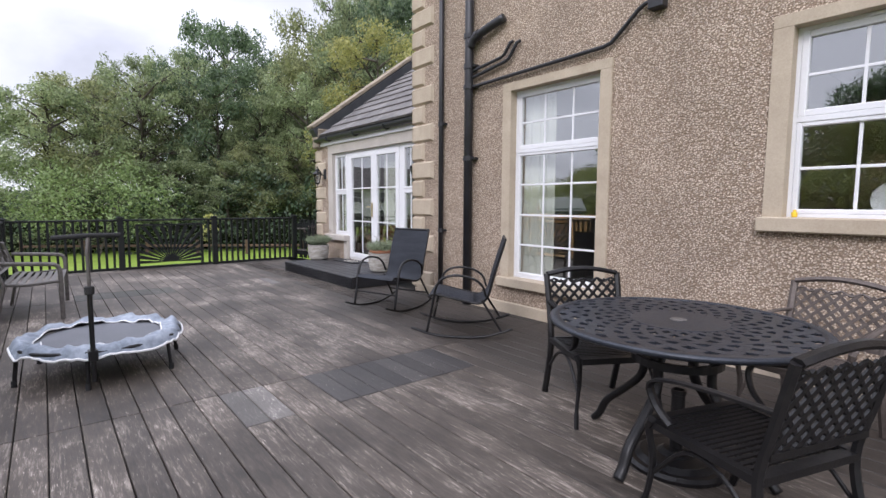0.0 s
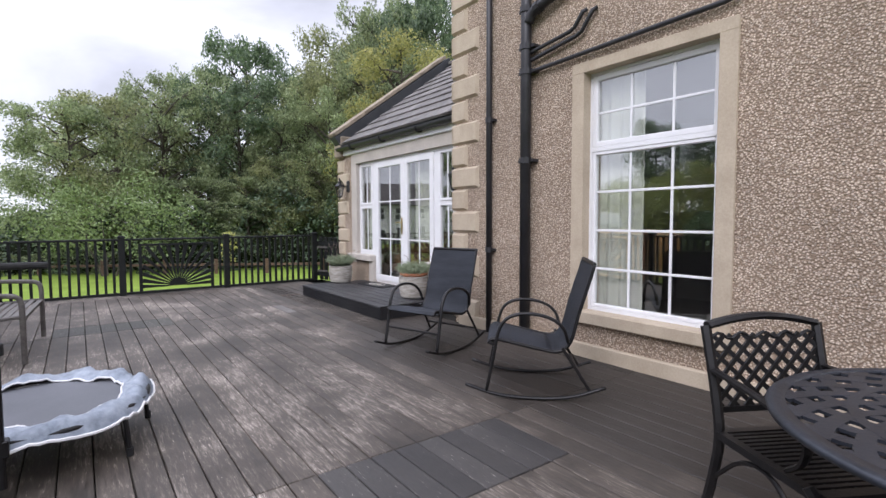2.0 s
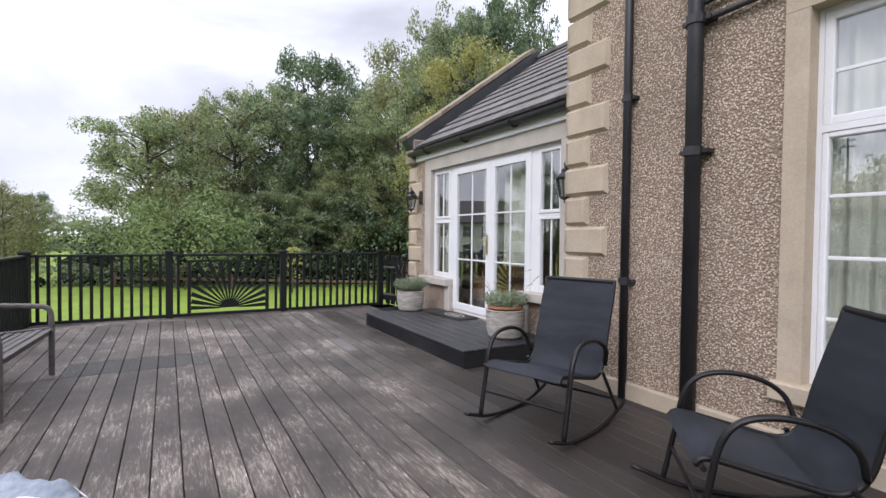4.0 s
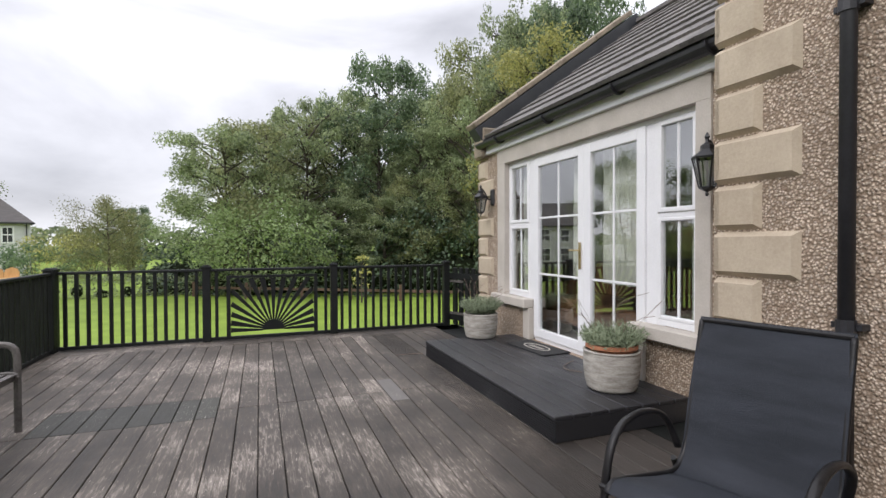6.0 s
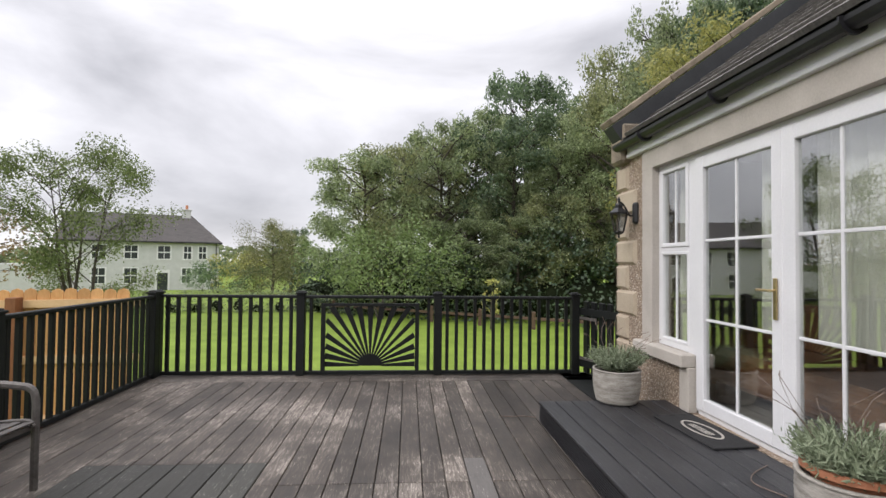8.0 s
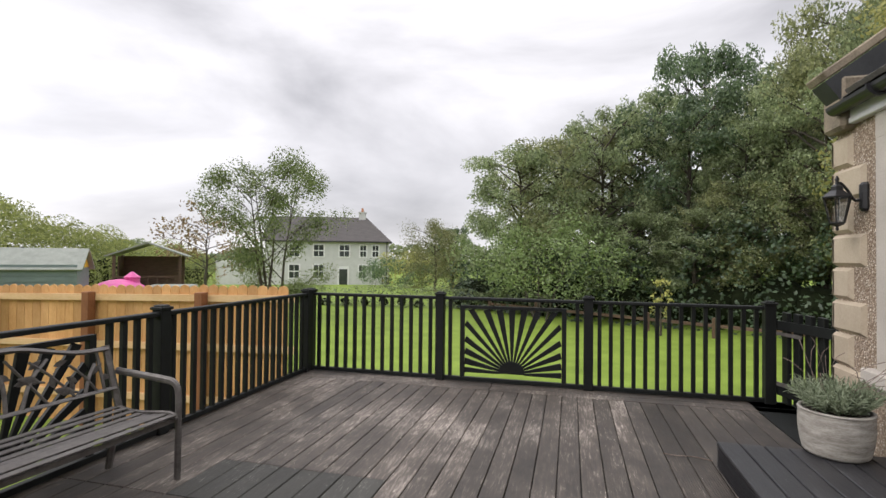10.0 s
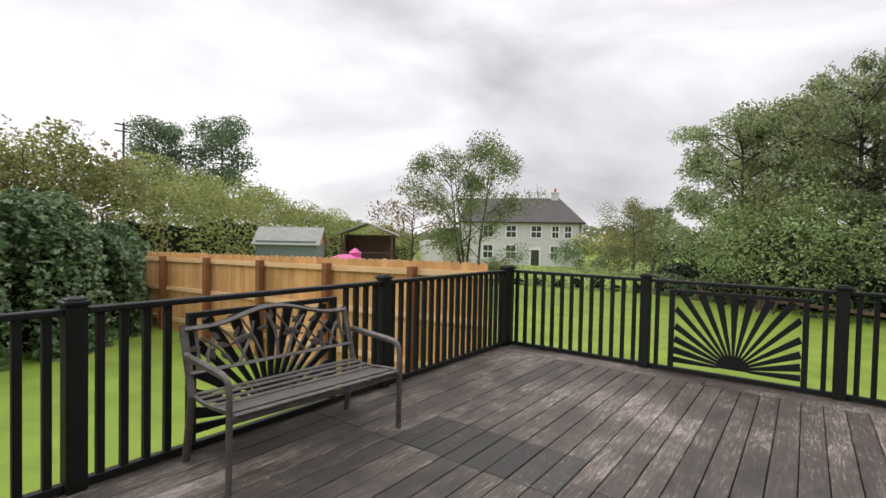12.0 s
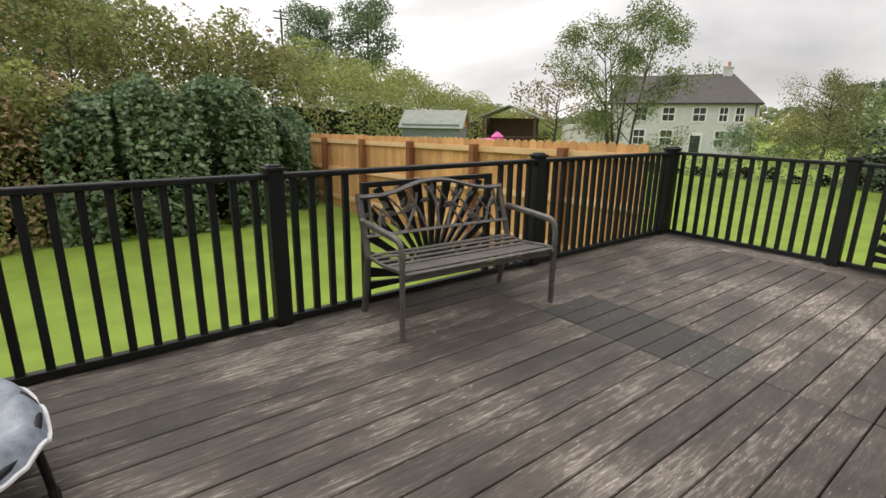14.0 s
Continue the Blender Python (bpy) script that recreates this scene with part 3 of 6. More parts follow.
def french_doors():
    y0, y1, z0, z1 = HOLE
    root = thing("door_1", pose(0, 0, 0), "white uPVC French doors with sidelights and glazing bars", "french doors", "", "structure")
    f, x = EXT, 0.5
    part("jamb", box(bmesh.new(), f - 0.02, f + 0.06, y1 - 0.004, y1 + 0.2, 0.5, z1, 0.003), M_SURROUND, root)
    part("jamb", box(bmesh.new(), f - 0.02, f + 0.06, y0 - 0.13, y0 + 0.004, 0.5, z1, 0.003), M_SURROUND, root)
    part("lintel", box(bmesh.new(), f - 0.022, f + 0.06, y0 - 0.13, y1 + 0.2, z1 - 0.004, z1 + 0.2, 0.003), M_SURROUND, root)
    for a, b in ((11.16, 12.05), (8.62, 9.43)):
        part("window_sill", box(bmesh.new(), f - 0.09, f + 0.05, a, b, 0.55, 0.66, 0.01), M_SURROUND, root)
    for a, b in ((11.29, y1), (y0, 9.30)):
        part("apron_wall", box(bmesh.new(), f + 0.002, f + 0.12, a, b, 0.18, 0.55), M_DASH, root)
    for a, b in ((11.15, 11.29), (9.30, 9.43)):
        part("jamb_block", box(bmesh.new(), f - 0.03, f + 0.05, a, b, 0.18, 0.55, 0.006), M_SURROUND, root)
    bm = bmesh.new()
    w = 0.045
    box(bm, x - 0.03, x + 0.05, y0, y1, z1 - w, z1, 0.004)
    box(bm, x - 0.03, x + 0.05, y1 - w, y1, 0.66, z1 - w, 0.004)
    box(bm, x - 0.03, x + 0.05, y0, y0 + w, 0.66, z1 - w, 0.004)
    box(bm, x - 0.03, x + 0.05, 11.14, 11.27, 0.2, z1 - w, 0.004)
    box(bm, x - 0.03, x + 0.05, 9.22, 9.35, 0.2, z1 - w, 0.004)
    box(bm, x - 0.03, x + 0.05, 9.35, 11.14, 0.18, 0.225, 0.004)
    for a, b in ((11.27, y1 - w), (y0 + w, 9.22)):
        box(bm, x - 0.029, x + 0.05, a, b, 0.66, 0.71)
        box(bm, x - 0.029, x + 0.05, a, b, 1.53, 1.57)
    part("door_frame", bm, M_UPVC, root)
    for a, b in ((11.27, y1 - w), (y0 + w, 9.22)):
        c = (a + b) / 2
        casement(root, x - 0.012, a, b, 1.57, z1 - w, (c,), (), 0.04)
        casement(root, x - 0.004, a, b, 0.71, 1.53, (c,), (), 0.03)
    for n, (a, b) in enumerate(((10.18, 11.14), (9.35, 10.18))):
        c = (a + b) / 2
        leaf = casement(root, x - 0.02, a, b, 0.225, z1 - w, (c,), (0.965, 1.61), 0.10, label="white uPVC glazed door leaf")
        if n == 0:
            part("door_handle", beam(bmesh.new(), (x - 0.062, a + 0.05, 1.06), (x - 0.062, a + 0.05, 1.33), 0.012, 0.035, (0, 1, 0), 0.004), M_BRASS, leaf)
            part("lever", sweep(bmesh.new(), [(x - 0.066, a + 0.05, 1.25), (x - 0.11, a + 0.05, 1.25), (x - 0.11, a + 0.16, 1.25)], 0.009), M_BRASS, leaf)
    return root


M_BRASS = surface("worn_brass", (0.45, 0.34, 0.16), (0.62, 0.5, 0.28), 20, metal=1.0, rough=(0.25, 0.45), bump=0.0)
french_doors()
ext_q = quoins(EXT, EX_N, 1, 0.06, 2.45, 0.42, 0.24, False, 0.03)
# pieces of the roof
part_bm = bmesh.new()
box(part_bm, EXT - 0.05, EXT, CORNER + 0.04, EX_N - 0.29, 2.53, 2.735, 0.004)
box(part_bm, EXT - 0.058, EXT - 0.051, CORNER + 0.04, EX_N - 0.29, 2.535, 2.575, 0.002)
setting("fascia", part_bm, M_UPVC, "white uPVC fascia board under the eaves", "fascia")


def gutter():
    root = thing("gutter", pose(0, 0, 0), "black half-round plastic gutter along the extension eaves", "gutter", "", "structure")
    bm = bmesh.new()
    n, r, gx, gz = 8, 0.064, EXT - 0.122, 2.675
    rings = []
    for yy in (CORNER + 0.04, EX_N - 0.22):
        ring = [bm.verts.new((gx + r * math.cos(math.pi + math.pi * k / n), yy, gz + r * math.sin(math.pi + math.pi * k / n))) for k in range(n + 1)]
        ring += [bm.verts.new((gx + (r - 0.004) * math.cos(math.pi + math.pi * k / n), yy, gz + (r - 0.004) * math.sin(math.pi + math.pi * k / n))) for k in range(n, -1, -1)]
        rings.append(ring)
    m = len(rings[0])
    for j in range(m):
        bm.faces.new((rings[0][j], rings[0][(j + 1) % m], rings[1][(j + 1) % m], rings[1][j]))
    bm.faces.new(rings[0])
    bm.faces.new(rings[1][::-1])
    part("trough", bm, M_PIPE, root)
    for yy in (8.55, 9.50, 10.60, 11.72):
        bm = bmesh.new()
        sweep(bm, [(gx + (r + 0.006) * math.cos(a), yy, gz + (r + 0.006) * math.sin(a)) for a in [math.pi * (0.98 + k / 8) for k in range(9)]], 0.018, 0.006, 4, (0, 1, 0), True)
        part("gutter_bracket", bm, M_PIPE, root)
    return root


gutter()
part_bm = bmesh.new()
box(part_bm, EXT - 0.10, EXT - 0.052, CORNER + 0.04, EX_N - 0.29, 2.66, 2.745, 0.004)
setting("eaves_tray", part_bm, M_PIPE, "black plastic eaves tray above the gutter", "eaves")


def extension_roof():
    root = thing("extension_roof", pose(0, 0, 0), "dark grey interlocking concrete tile roof with stone coping", "roof", "", "structure")
    ang = math.atan2(RIDGE_Z - EAVE_Z - 0.03, RIDGE_X - (EXT - 0.12))
    x0, z0 = EXT - 0.12, EAVE_Z + 0.03
    length = math.hypot(RIDGE_X - x0, RIDGE_Z - z0)
    ca, sa = math.cos(ang), math.sin(ang)
    bm = bmesh.new()
    v = [bm.verts.new(p) for p in ((x0, CORNER, z0), (x0, EX_N - 0.3, z0), (RIDGE_X, EX_N - 0.3, RIDGE_Z), (RIDGE_X, CORNER, RIDGE_Z), (2 * RIDGE_X - x0, CORNER, z0), (2 * RIDGE_X - x0, EX_N - 0.3, z0))]
    bm.faces.new((v[0], v[3], v[2], v[1]))
    bm.faces.new((v[3], v[4], v[5], v[2]))
    bmesh.ops.solidify(bm, geom=bm.faces, thickness=0.04)
    part("roof_deck", bm, M_TILE, root)
    # one tile: a trough, a raised roll and a thick lower edge
    gauge, width = length / 10.0, 0.30
    prof = [(0, 0.012), (0.014, 0.0145), (0.030, 0.0145), (0.046, 0.012), (0.14, 0.012), (0.154, 0.0145), (0.167, 0.0145), (0.180, 0.012), (0.2995, 0.012)]
    verts, faces = [], []
    for s, lift in ((0.0, 0.026), (gauge * 1.08, 0.0)):
        for (u, h) in prof:
            verts.append((s * ca - (h + lift) * sa, u, s * sa + (h + lift) * ca))
    k = len(prof)
    for (u, h) in prof:
        verts.append((-(0.0) * sa, u, 0.0))
    for i in range(k - 1):
        faces.append((i, i + 1, k + i + 1, k + i))
        faces.append((2 * k + i, 2 * k + i + 1, i + 1, i))
    tile_mesh = bpy.data.meshes.new("roof_tile")
    tile_mesh.from_pydata(verts, [], faces)
    tile_mesh.materials.append(M_TILE_ONE)
    for r in range(10):
        for c in range(14):
            y = CORNER + 0.01 + c * width
            if y + width > EX_N - 0.15:
                continue
            s = r * gauge
            ob = new("roof_tile", tile_mesh)
            ob.parent = root
            ob.location = (x0 + s * ca - 0.004 * sa, y, z0 + s * sa + 0.004 * ca)
    # coping on the raised verge, over a dark flashed upstand
    cw = 0.30
    for i in range(4):
        a, b = i / 4 * length * 0.98 + 0.06, (i + 1) / 4 * length * 0.98 + 0.06 - 0.008
        bm = bmesh.new()
        h = 0.22
        beam(bm, (x0 + a * ca - h * sa, EX_N - 0.10, z0 + a * sa + h * ca), (x0 + b * ca - h * sa, EX_N - 0.10, z0 + b * sa + h * ca), cw, 0.07, (-sa, 0, ca), 0.01)
        part("coping_stone", bm, M_STONE_DARK, root)
        bm = bmesh.new()
        beam(bm, (2 * RIDGE_X - (x0 + a * ca - h * sa), EX_N - 0.10, z0 + a * sa + h * ca), (2 * RIDGE_X - (x0 + b * ca - h * sa), EX_N - 0.10, z0 + b * sa + h * ca), cw, 0.07, (sa, 0, ca), 0.01)
        part("coping_stone", bm, M_STONE_DARK, root)
    bm = bmesh.new()
    beam(bm, (x0 - 0.02, EX_N - 0.15, z0 + 0.07), (RIDGE_X, EX_N - 0.15, RIDGE_Z + 0.07), 0.22, 0.22, (-sa, 0, ca))
    part("flashing", bm, M_LEAD, root, "dark lead flashing beside the coping")
    bm = bmesh.new()
    box(bm, x0 + 0.02, EXT + 0.32, EX_N - 0.28, EX_N + 0.03, 2.50, z0 + 0.20, 0.03)
    part("kneeler", bm, M_STONE_DARK, root)
    bm = bmesh.new()
    sweep(bm, [(RIDGE_X, CORNER, RIDGE_Z + 0.02), (RIDGE_X, EX_N - 0.3, RIDGE_Z + 0.02)], 0.12, 0.07, 8)
    part("ridge_tiles", bm, M_TILE, root)
    return root


M_TILE_ONE = surface("roof_tile_single", (0.065, 0.060, 0.057), (0.21, 0.195, 0.185), 3.0, bump=0.4, grain=50, rough=(0.7, 0.9), vary=0.2)
M_STONE_DARK = surface("lichened_coping_stone", (0.14, 0.115, 0.085), (0.36, 0.30, 0.22), 5.0, bump=0.35, grain=60, rough=(0.8, 0.95))
M_LEAD = surface("lead_flashing", (0.022, 0.024, 0.027), (0.045, 0.048, 0.052), 4.0, bump=0.1, rough=(0.5, 0.7))
extension_roof()


# ---- rooms behind the glass ----
def room(name, x0, x1, y0, y1, z0, z1, label):
    bm = bmesh.new()
    t = 0.04
    box(bm, x0, x1, y0, y1, z0 - t, z0)
    box(bm, x0, x1, y0, y1, z1, z1 + t)
    box(bm, x1, x1 + t, y0, y1, z0, z1)
    box(bm, x0, x1, y0 - t, y0, z0, z1)
    box(bm, x0, x1, y1, y1 + t, z0, z1)
    return setting(name, bm, M_ROOM, label, "room")


room("room_1", 0.36, 4.2, 4.0, 7.6, -0.02, 2.85, "dim living room behind the tall window")
room("room_2", 0.36, 4.2, 0.5, 3.92, -0.02, 2.85, "dim kitchen behind the smaller window")
room("room_3", 0.73, 4.5, 8.33, 12.2, 0.19, 2.52, "dim sitting room behind the glazed doors")


def curtain(x, y0, y1, z0, z1, label):
    verts, faces = [], []
    n = max(8, int(abs(y1 - y0) / 0.012))
    for i in range(n + 1):
        y = y0 + (y1 - y0) * i / n
        dx = 0.03 * math.sin(y * 52) + 0.012 * math.sin(y * 23 + 1)
        verts += [(x + dx, y, z0), (x + dx * 0.7, y, z1), (x + dx + 0.004, y, z0), (x + dx * 0.7 + 0.004, y, z1)]
    for i in range(n):
        a = i * 4
        faces += [(a, a + 4, a + 5, a + 1), (a + 2, a + 3, a + 7, a + 6)]
    ob = raw_part("curtain", verts, faces, M_CURTAIN)
    return tagged(ob, label, "curtain")


curtain(0.25, 5.82, 6.26, 0.1, 2.7, "cream full-length curtain drawn to one side of the window")
curtain(0.26, 5.07, 5.14, 0.1, 2.7, "cream full-length curtain gathered at the window edge")
for a, b, low in ((8.83, 9.06, 0.2), (9.44, 10.13, 0.92), (10.24, 10.62, 0.92), (11.36, 11.76, 0.2)):
    curtain(0.66, a, b, low, 2.45, "pale green-grey curtain behind the glazed doors")


# ---- the deck ----
def deck():
    root = thing("deck", pose(0, 0, 0), "weathered dark-stained timber deck with worn streaks", "deck", "", "structure")
    part("subframe", box(bmesh.new(), -5.0, 0.0, -2.0, 13.46, -0.16, -0.034), M_RAIL, root)
    part("edge_board", box(bmesh.new(), -5.06, -5.002, -2.0, 13.5, -0.22, 0.0, 0.004), M_RAIL, root)
    part("edge_board", box(bmesh.new(), -5.0, 0.4, 13.462, 13.5, -0.22, 0.0, 0.004), M_RAIL, root)
    part("filler", box(bmesh.new(), 0.001, 0.42, CORNER + 0.05, 13.46, -0.16, 0.0), M_RAIL, root)
    bw = 0.1525
    meshes = {}
    rng = random.Random(4)
    # a border board runs across the ends of the others
    for k in range(2):
        for x0, x1 in ((-5.0, -2.62), (-2.615, 0.40)):
            part("border_board", box(bmesh.new(), x0, x1, 13.075 + k * 0.155, 13.075 + (k + 1) * 0.155 - 0.006 + 0.08 * k, -0.034, 0.0, 0.004), M_DECK, root)
    for i in range(33):
        x = -5.0325 + i * bw
        c = x + bw / 2
        cross = 10.20 if c < -2.92 else 10.38
        cuts = [-2.0, 1.02, 5.655, cross, 13.07]
        if -3.55 <= c <= -3.24 or -2.95 <= c <= -1.72:
            cuts.insert(2, 5.035)
        if -4.16 <= c <= -2.92:
            cuts.insert(-1, 10.735)
        if -1.53 <= c <= -1.36:
            cuts[-2:-1] = [10.09, 10.765]
        for a, b in zip(cuts, cuts[1:]):
            patch_a = abs(a - 5.035) < 0.01 and c > -3.0
            ribbed = -1.09 < x < -0.80 and a > 5
            patch_b = abs(a - 10.20) < 0.01 and b < 11
            bare = (abs(a - 10.09) < 0.01 and b < 11) or (abs(a - 5.035) < 0.01 and c < -3.0)
            key = (round(b - a, 2), patch_a, ribbed, patch_b, bare)
            if key not in meshes:
                bm = bmesh.new()
                if ribbed:
                    box(bm, 0, bw - 0.007, 0.003, b - a - 0.003, -0.034, -0.004, 0.002)
                    for q in range(9):
                        u = 0.004 + q * (bw - 0.013) / 8.6
                        box(bm, u, u + 0.0085, 0.003, b - a - 0.003, -0.009, 0.0)
                else:
                    box(bm, 0, bw - 0.006, 0.003, b - a - 0.003, -0.034, 0.0, 0.004)
                me = bpy.data.meshes.new("board")
                bm.to_mesh(me)
                bm.free()
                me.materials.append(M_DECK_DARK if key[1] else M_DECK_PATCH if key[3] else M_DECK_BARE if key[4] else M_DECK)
                meshes[key] = me
            ob = new("board", meshes[key])
            ob.parent = root
            ob.location = (x, a, rng.uniform(-0.0015, 0.0015))
    return root


def step():
    root = thing("doorstep", pose(0, 0, 0), "low black-stained timber step with a ribbed riser", "step", "", "structure")
    x0, x1, y0, y1, h = -0.76, EXT - 0.003, 8.84, 11.55, 0.18
    part("step_frame", box(bmesh.new(), x0 + 0.03, 0.0, y0 + 0.03, y1 - 0.03, 0.004, h - 0.03), M_RAIL, root)
    n = 8
    w = (x1 - x0) / n
    for i in range(n):
        bm = bmesh.new()
        box(bm, x0 + i * w, x0 + (i + 1) * w - 0.009, y0, y1, h - 0.028, h, 0.005)
        part("step_board", bm, M_STEP, root)
    bm = bmesh.new()
    prof = []
    ribs = 9
    hz = h - 0.032
    for i in range(ribs):
        z = 0.004 + (hz - 0.004) * i / ribs
        dz = (hz - 0.004) / ribs
        prof += [(0.0, z), (0.0, z + dz * 0.55), (0.016, z + dz * 0.6), (0.016, z + dz * 0.97)]
    rings = [[bm.verts.new((x0 + 0.004 + dx, yy, z)) for dx, z in prof] for yy in (y0 + 0.002, y1 - 0.002)]
    for j in range(len(prof) - 1):
        bm.faces.new((rings[0][j], rings[0][j + 1], rings[1][j + 1], rings[1][j]))
    part("ribbed_riser", bm, M_STEP, root)
    part("end_board", box(bmesh.new(), x0 + 0.012, x1, y0 + 0.002, y0 + 0.028, 0.004, h - 0.03, 0.003), M_STEP, root)
    part("end_board", box(bmesh.new(), x0 + 0.012, x1, y1 - 0.028, y1 - 0.002, 0.004, h - 0.03, 0.003), M_STEP, root)
    return root


step()


# ---- the railings ----
def newel(root, x, y, h=1.03):
    p = part("post", box(bmesh.new(), x - 0.05, x + 0.05, y - 0.05, y + 0.05, 0.0, h - 0.03, 0.006), M_RAIL, root)
    bm = bmesh.new()
    box(bm, x - 0.062, x + 0.062, y - 0.062, y + 0.062, h - 0.032, h - 0.008, 0.005)
    box(bm, x - 0.045, x + 0.045, y - 0.045, y + 0.045, h - 0.01, h + 0.006, 0.008)
    part("post_cap", bm, M_RAIL, p)


def sunburst(root, to_world, half, z0, z1):
    """A square-framed panel of rays round a half hub, in the plane given by to_world(u, z, d)."""
    bm = bmesh.new()

    def bar(u0, u1, za, zb, d=0.022):
        cs = [to_world(u, z, s) for s in (-d, d) for u, z in ((u0, za), (u1, za), (u1, zb), (u0, zb))]
        vs = [bm.verts.new(c) for c in cs]
        for f in ((0, 1, 2, 3), (7, 6, 5, 4), (0, 4, 5, 1), (1, 5, 6, 2), (2, 6, 7, 3), (3, 7, 4, 0)):
            bm.faces.new([vs[i] for i in f])

    bar(-half, -half + 0.05, 0.055, z1)
    bar(half - 0.05, half, 0.055, z1)
    bar(-half + 0.05, half - 0.05, z1 - 0.035, z1)
    panel = part("sun_panel", bm, M_RAIL, root, "black timber panel cut as a rising sun")
    cz = z0 + 0.012
    bm = bmesh.new()
    n, r = 12, 0.15
    f = [bm.verts.new(to_world(r * math.cos(math.pi * k / n), cz + r * 0.95 * math.sin(math.pi * k / n), -0.02)) for k in range(n + 1)]
    g = [bm.verts.new(to_world(r * math.cos(math.pi * k / n), cz + r * 0.95 * math.sin(math.pi * k / n), 0.02)) for k in range(n + 1)]
    bm.faces.new(f)
    bm.faces.new(g[::-1])
    for k in range(n + 1):
        bm.faces.new((f[k], g[k], g[(k + 1) % (n + 1)], f[(k + 1) % (n + 1)]))
    part("sun_hub", bm, M_RAIL, panel)
    top, wide = z1 - 0.035, half - 0.05
    rays = 17
    for k in range(rays):
        a = math.pi * (k + 0.1) / (rays - 0.8)
        c, s = math.cos(a), max(math.sin(a), 0.02)
        reach = min(wide / max(abs(c), 1e-6), (top - cz) / s)
        bm = bmesh.new()
        w0, w1 = 0.011, 0.037
        pts = []
        for rr, w in ((r * 0.95, w0), (reach * 0.995, w1)):
            for sg in (-1, 1):
                u = max(-wide, min(wide, rr * c - sg * w * s))
                z = max(cz - 0.012, min(top, cz + rr * s + sg * w * c))
                pts.append((u, z))
        order = [pts[0], pts[1], pts[3], pts[2]]
        fa = [bm.verts.new(to_world(u, z, -0.012)) for u, z in order]
        fb = [bm.verts.new(to_world(u, z, 0.012)) for u, z in order]
        bm.faces.new(fa)
        bm.faces.new(fb[::-1])
        for i in range(4):
            bm.faces.new((fa[i], fb[i], fb[(i + 1) % 4], fa[(i + 1) % 4]))
        part("ray", bm, M_RAIL, panel)


def railing(name, to_world, stations, suns, label):
    """Posts at the stations along u; between them rails and balusters, or a sun panel."""
    root = thing(name, pose(0, 0, 0), label, "railing", "deck railings")
    for u in stations:
        x, y, _ = to_world(u, 0, 0)
        newel(root, x, y)
    span = (min(stations), max(stations))
    a, b = to_world(span[0], 0.968, 0), to_world(span[1], 0.968, 0)
    for u0, u1 in zip(stations, stations[1:]):
        part("top_rail", beam(bmesh.new(), to_world(u0 + 0.05, 0.965, 0), to_world(u1 - 0.05, 0.965, 0), 0.07, 0.035, (0, 0, 1), 0.006), M_RAIL, root)
        part("bottom_rail", beam(bmesh.new(), to_world(u0 + 0.05, 0.032, 0), to_world(u1 - 0.05, 0.032, 0), 0.05, 0.045, (0, 0, 1), 0.004), M_RAIL, root)
        mid = [s for s in suns if u0 < s < u1]
        if mid:
            sunburst(root, lambda u, z, d, m=mid[0]: to_world(m + u, z, d), 0.605, 0.105, 0.885)
            spans = ((u0, mid[0] - 0.605), (mid[0] + 0.605, u1))
        else:
            spans = ((u0, u1),)
        for s0, s1 in spans:
            k = max(1, round((s1 - s0) / 0.121) - 1)
            for i in range(k):
                u = s0 + (s1 - s0) * (i + 1) / (k + 1)
                key = "baluster"
                ob = new("baluster", BALUSTER)
                ob.parent = root
                ob.location = to_world(u, 0.05, 0)
    return root


bm = bmesh.new()
box(bm, -0.02, 0.02, -0.02, 0.02, 0.0, 0.90, 0.003)
BALUSTER = bpy.data.meshes.new("baluster")
bm.to_mesh(BALUSTER)
bm.free()
BALUSTER.materials.append(M_RAIL)
railing("railing_north", lambda u, z, d: Vector((u, 13.40 + d, z)), (-4.96, -3.25, -1.56, 0.20), (-2.40,), "black timber balustrade with a rising-sun panel")
railing("railing_west", lambda u, z, d: Vector((-4.96 + d, u, z)), (-0.98, 1.42, 3.82, 6.22, 8.63, 11.02, 13.30), (9.83,), "black timber balustrade with a rising-sun panel behind the bench")


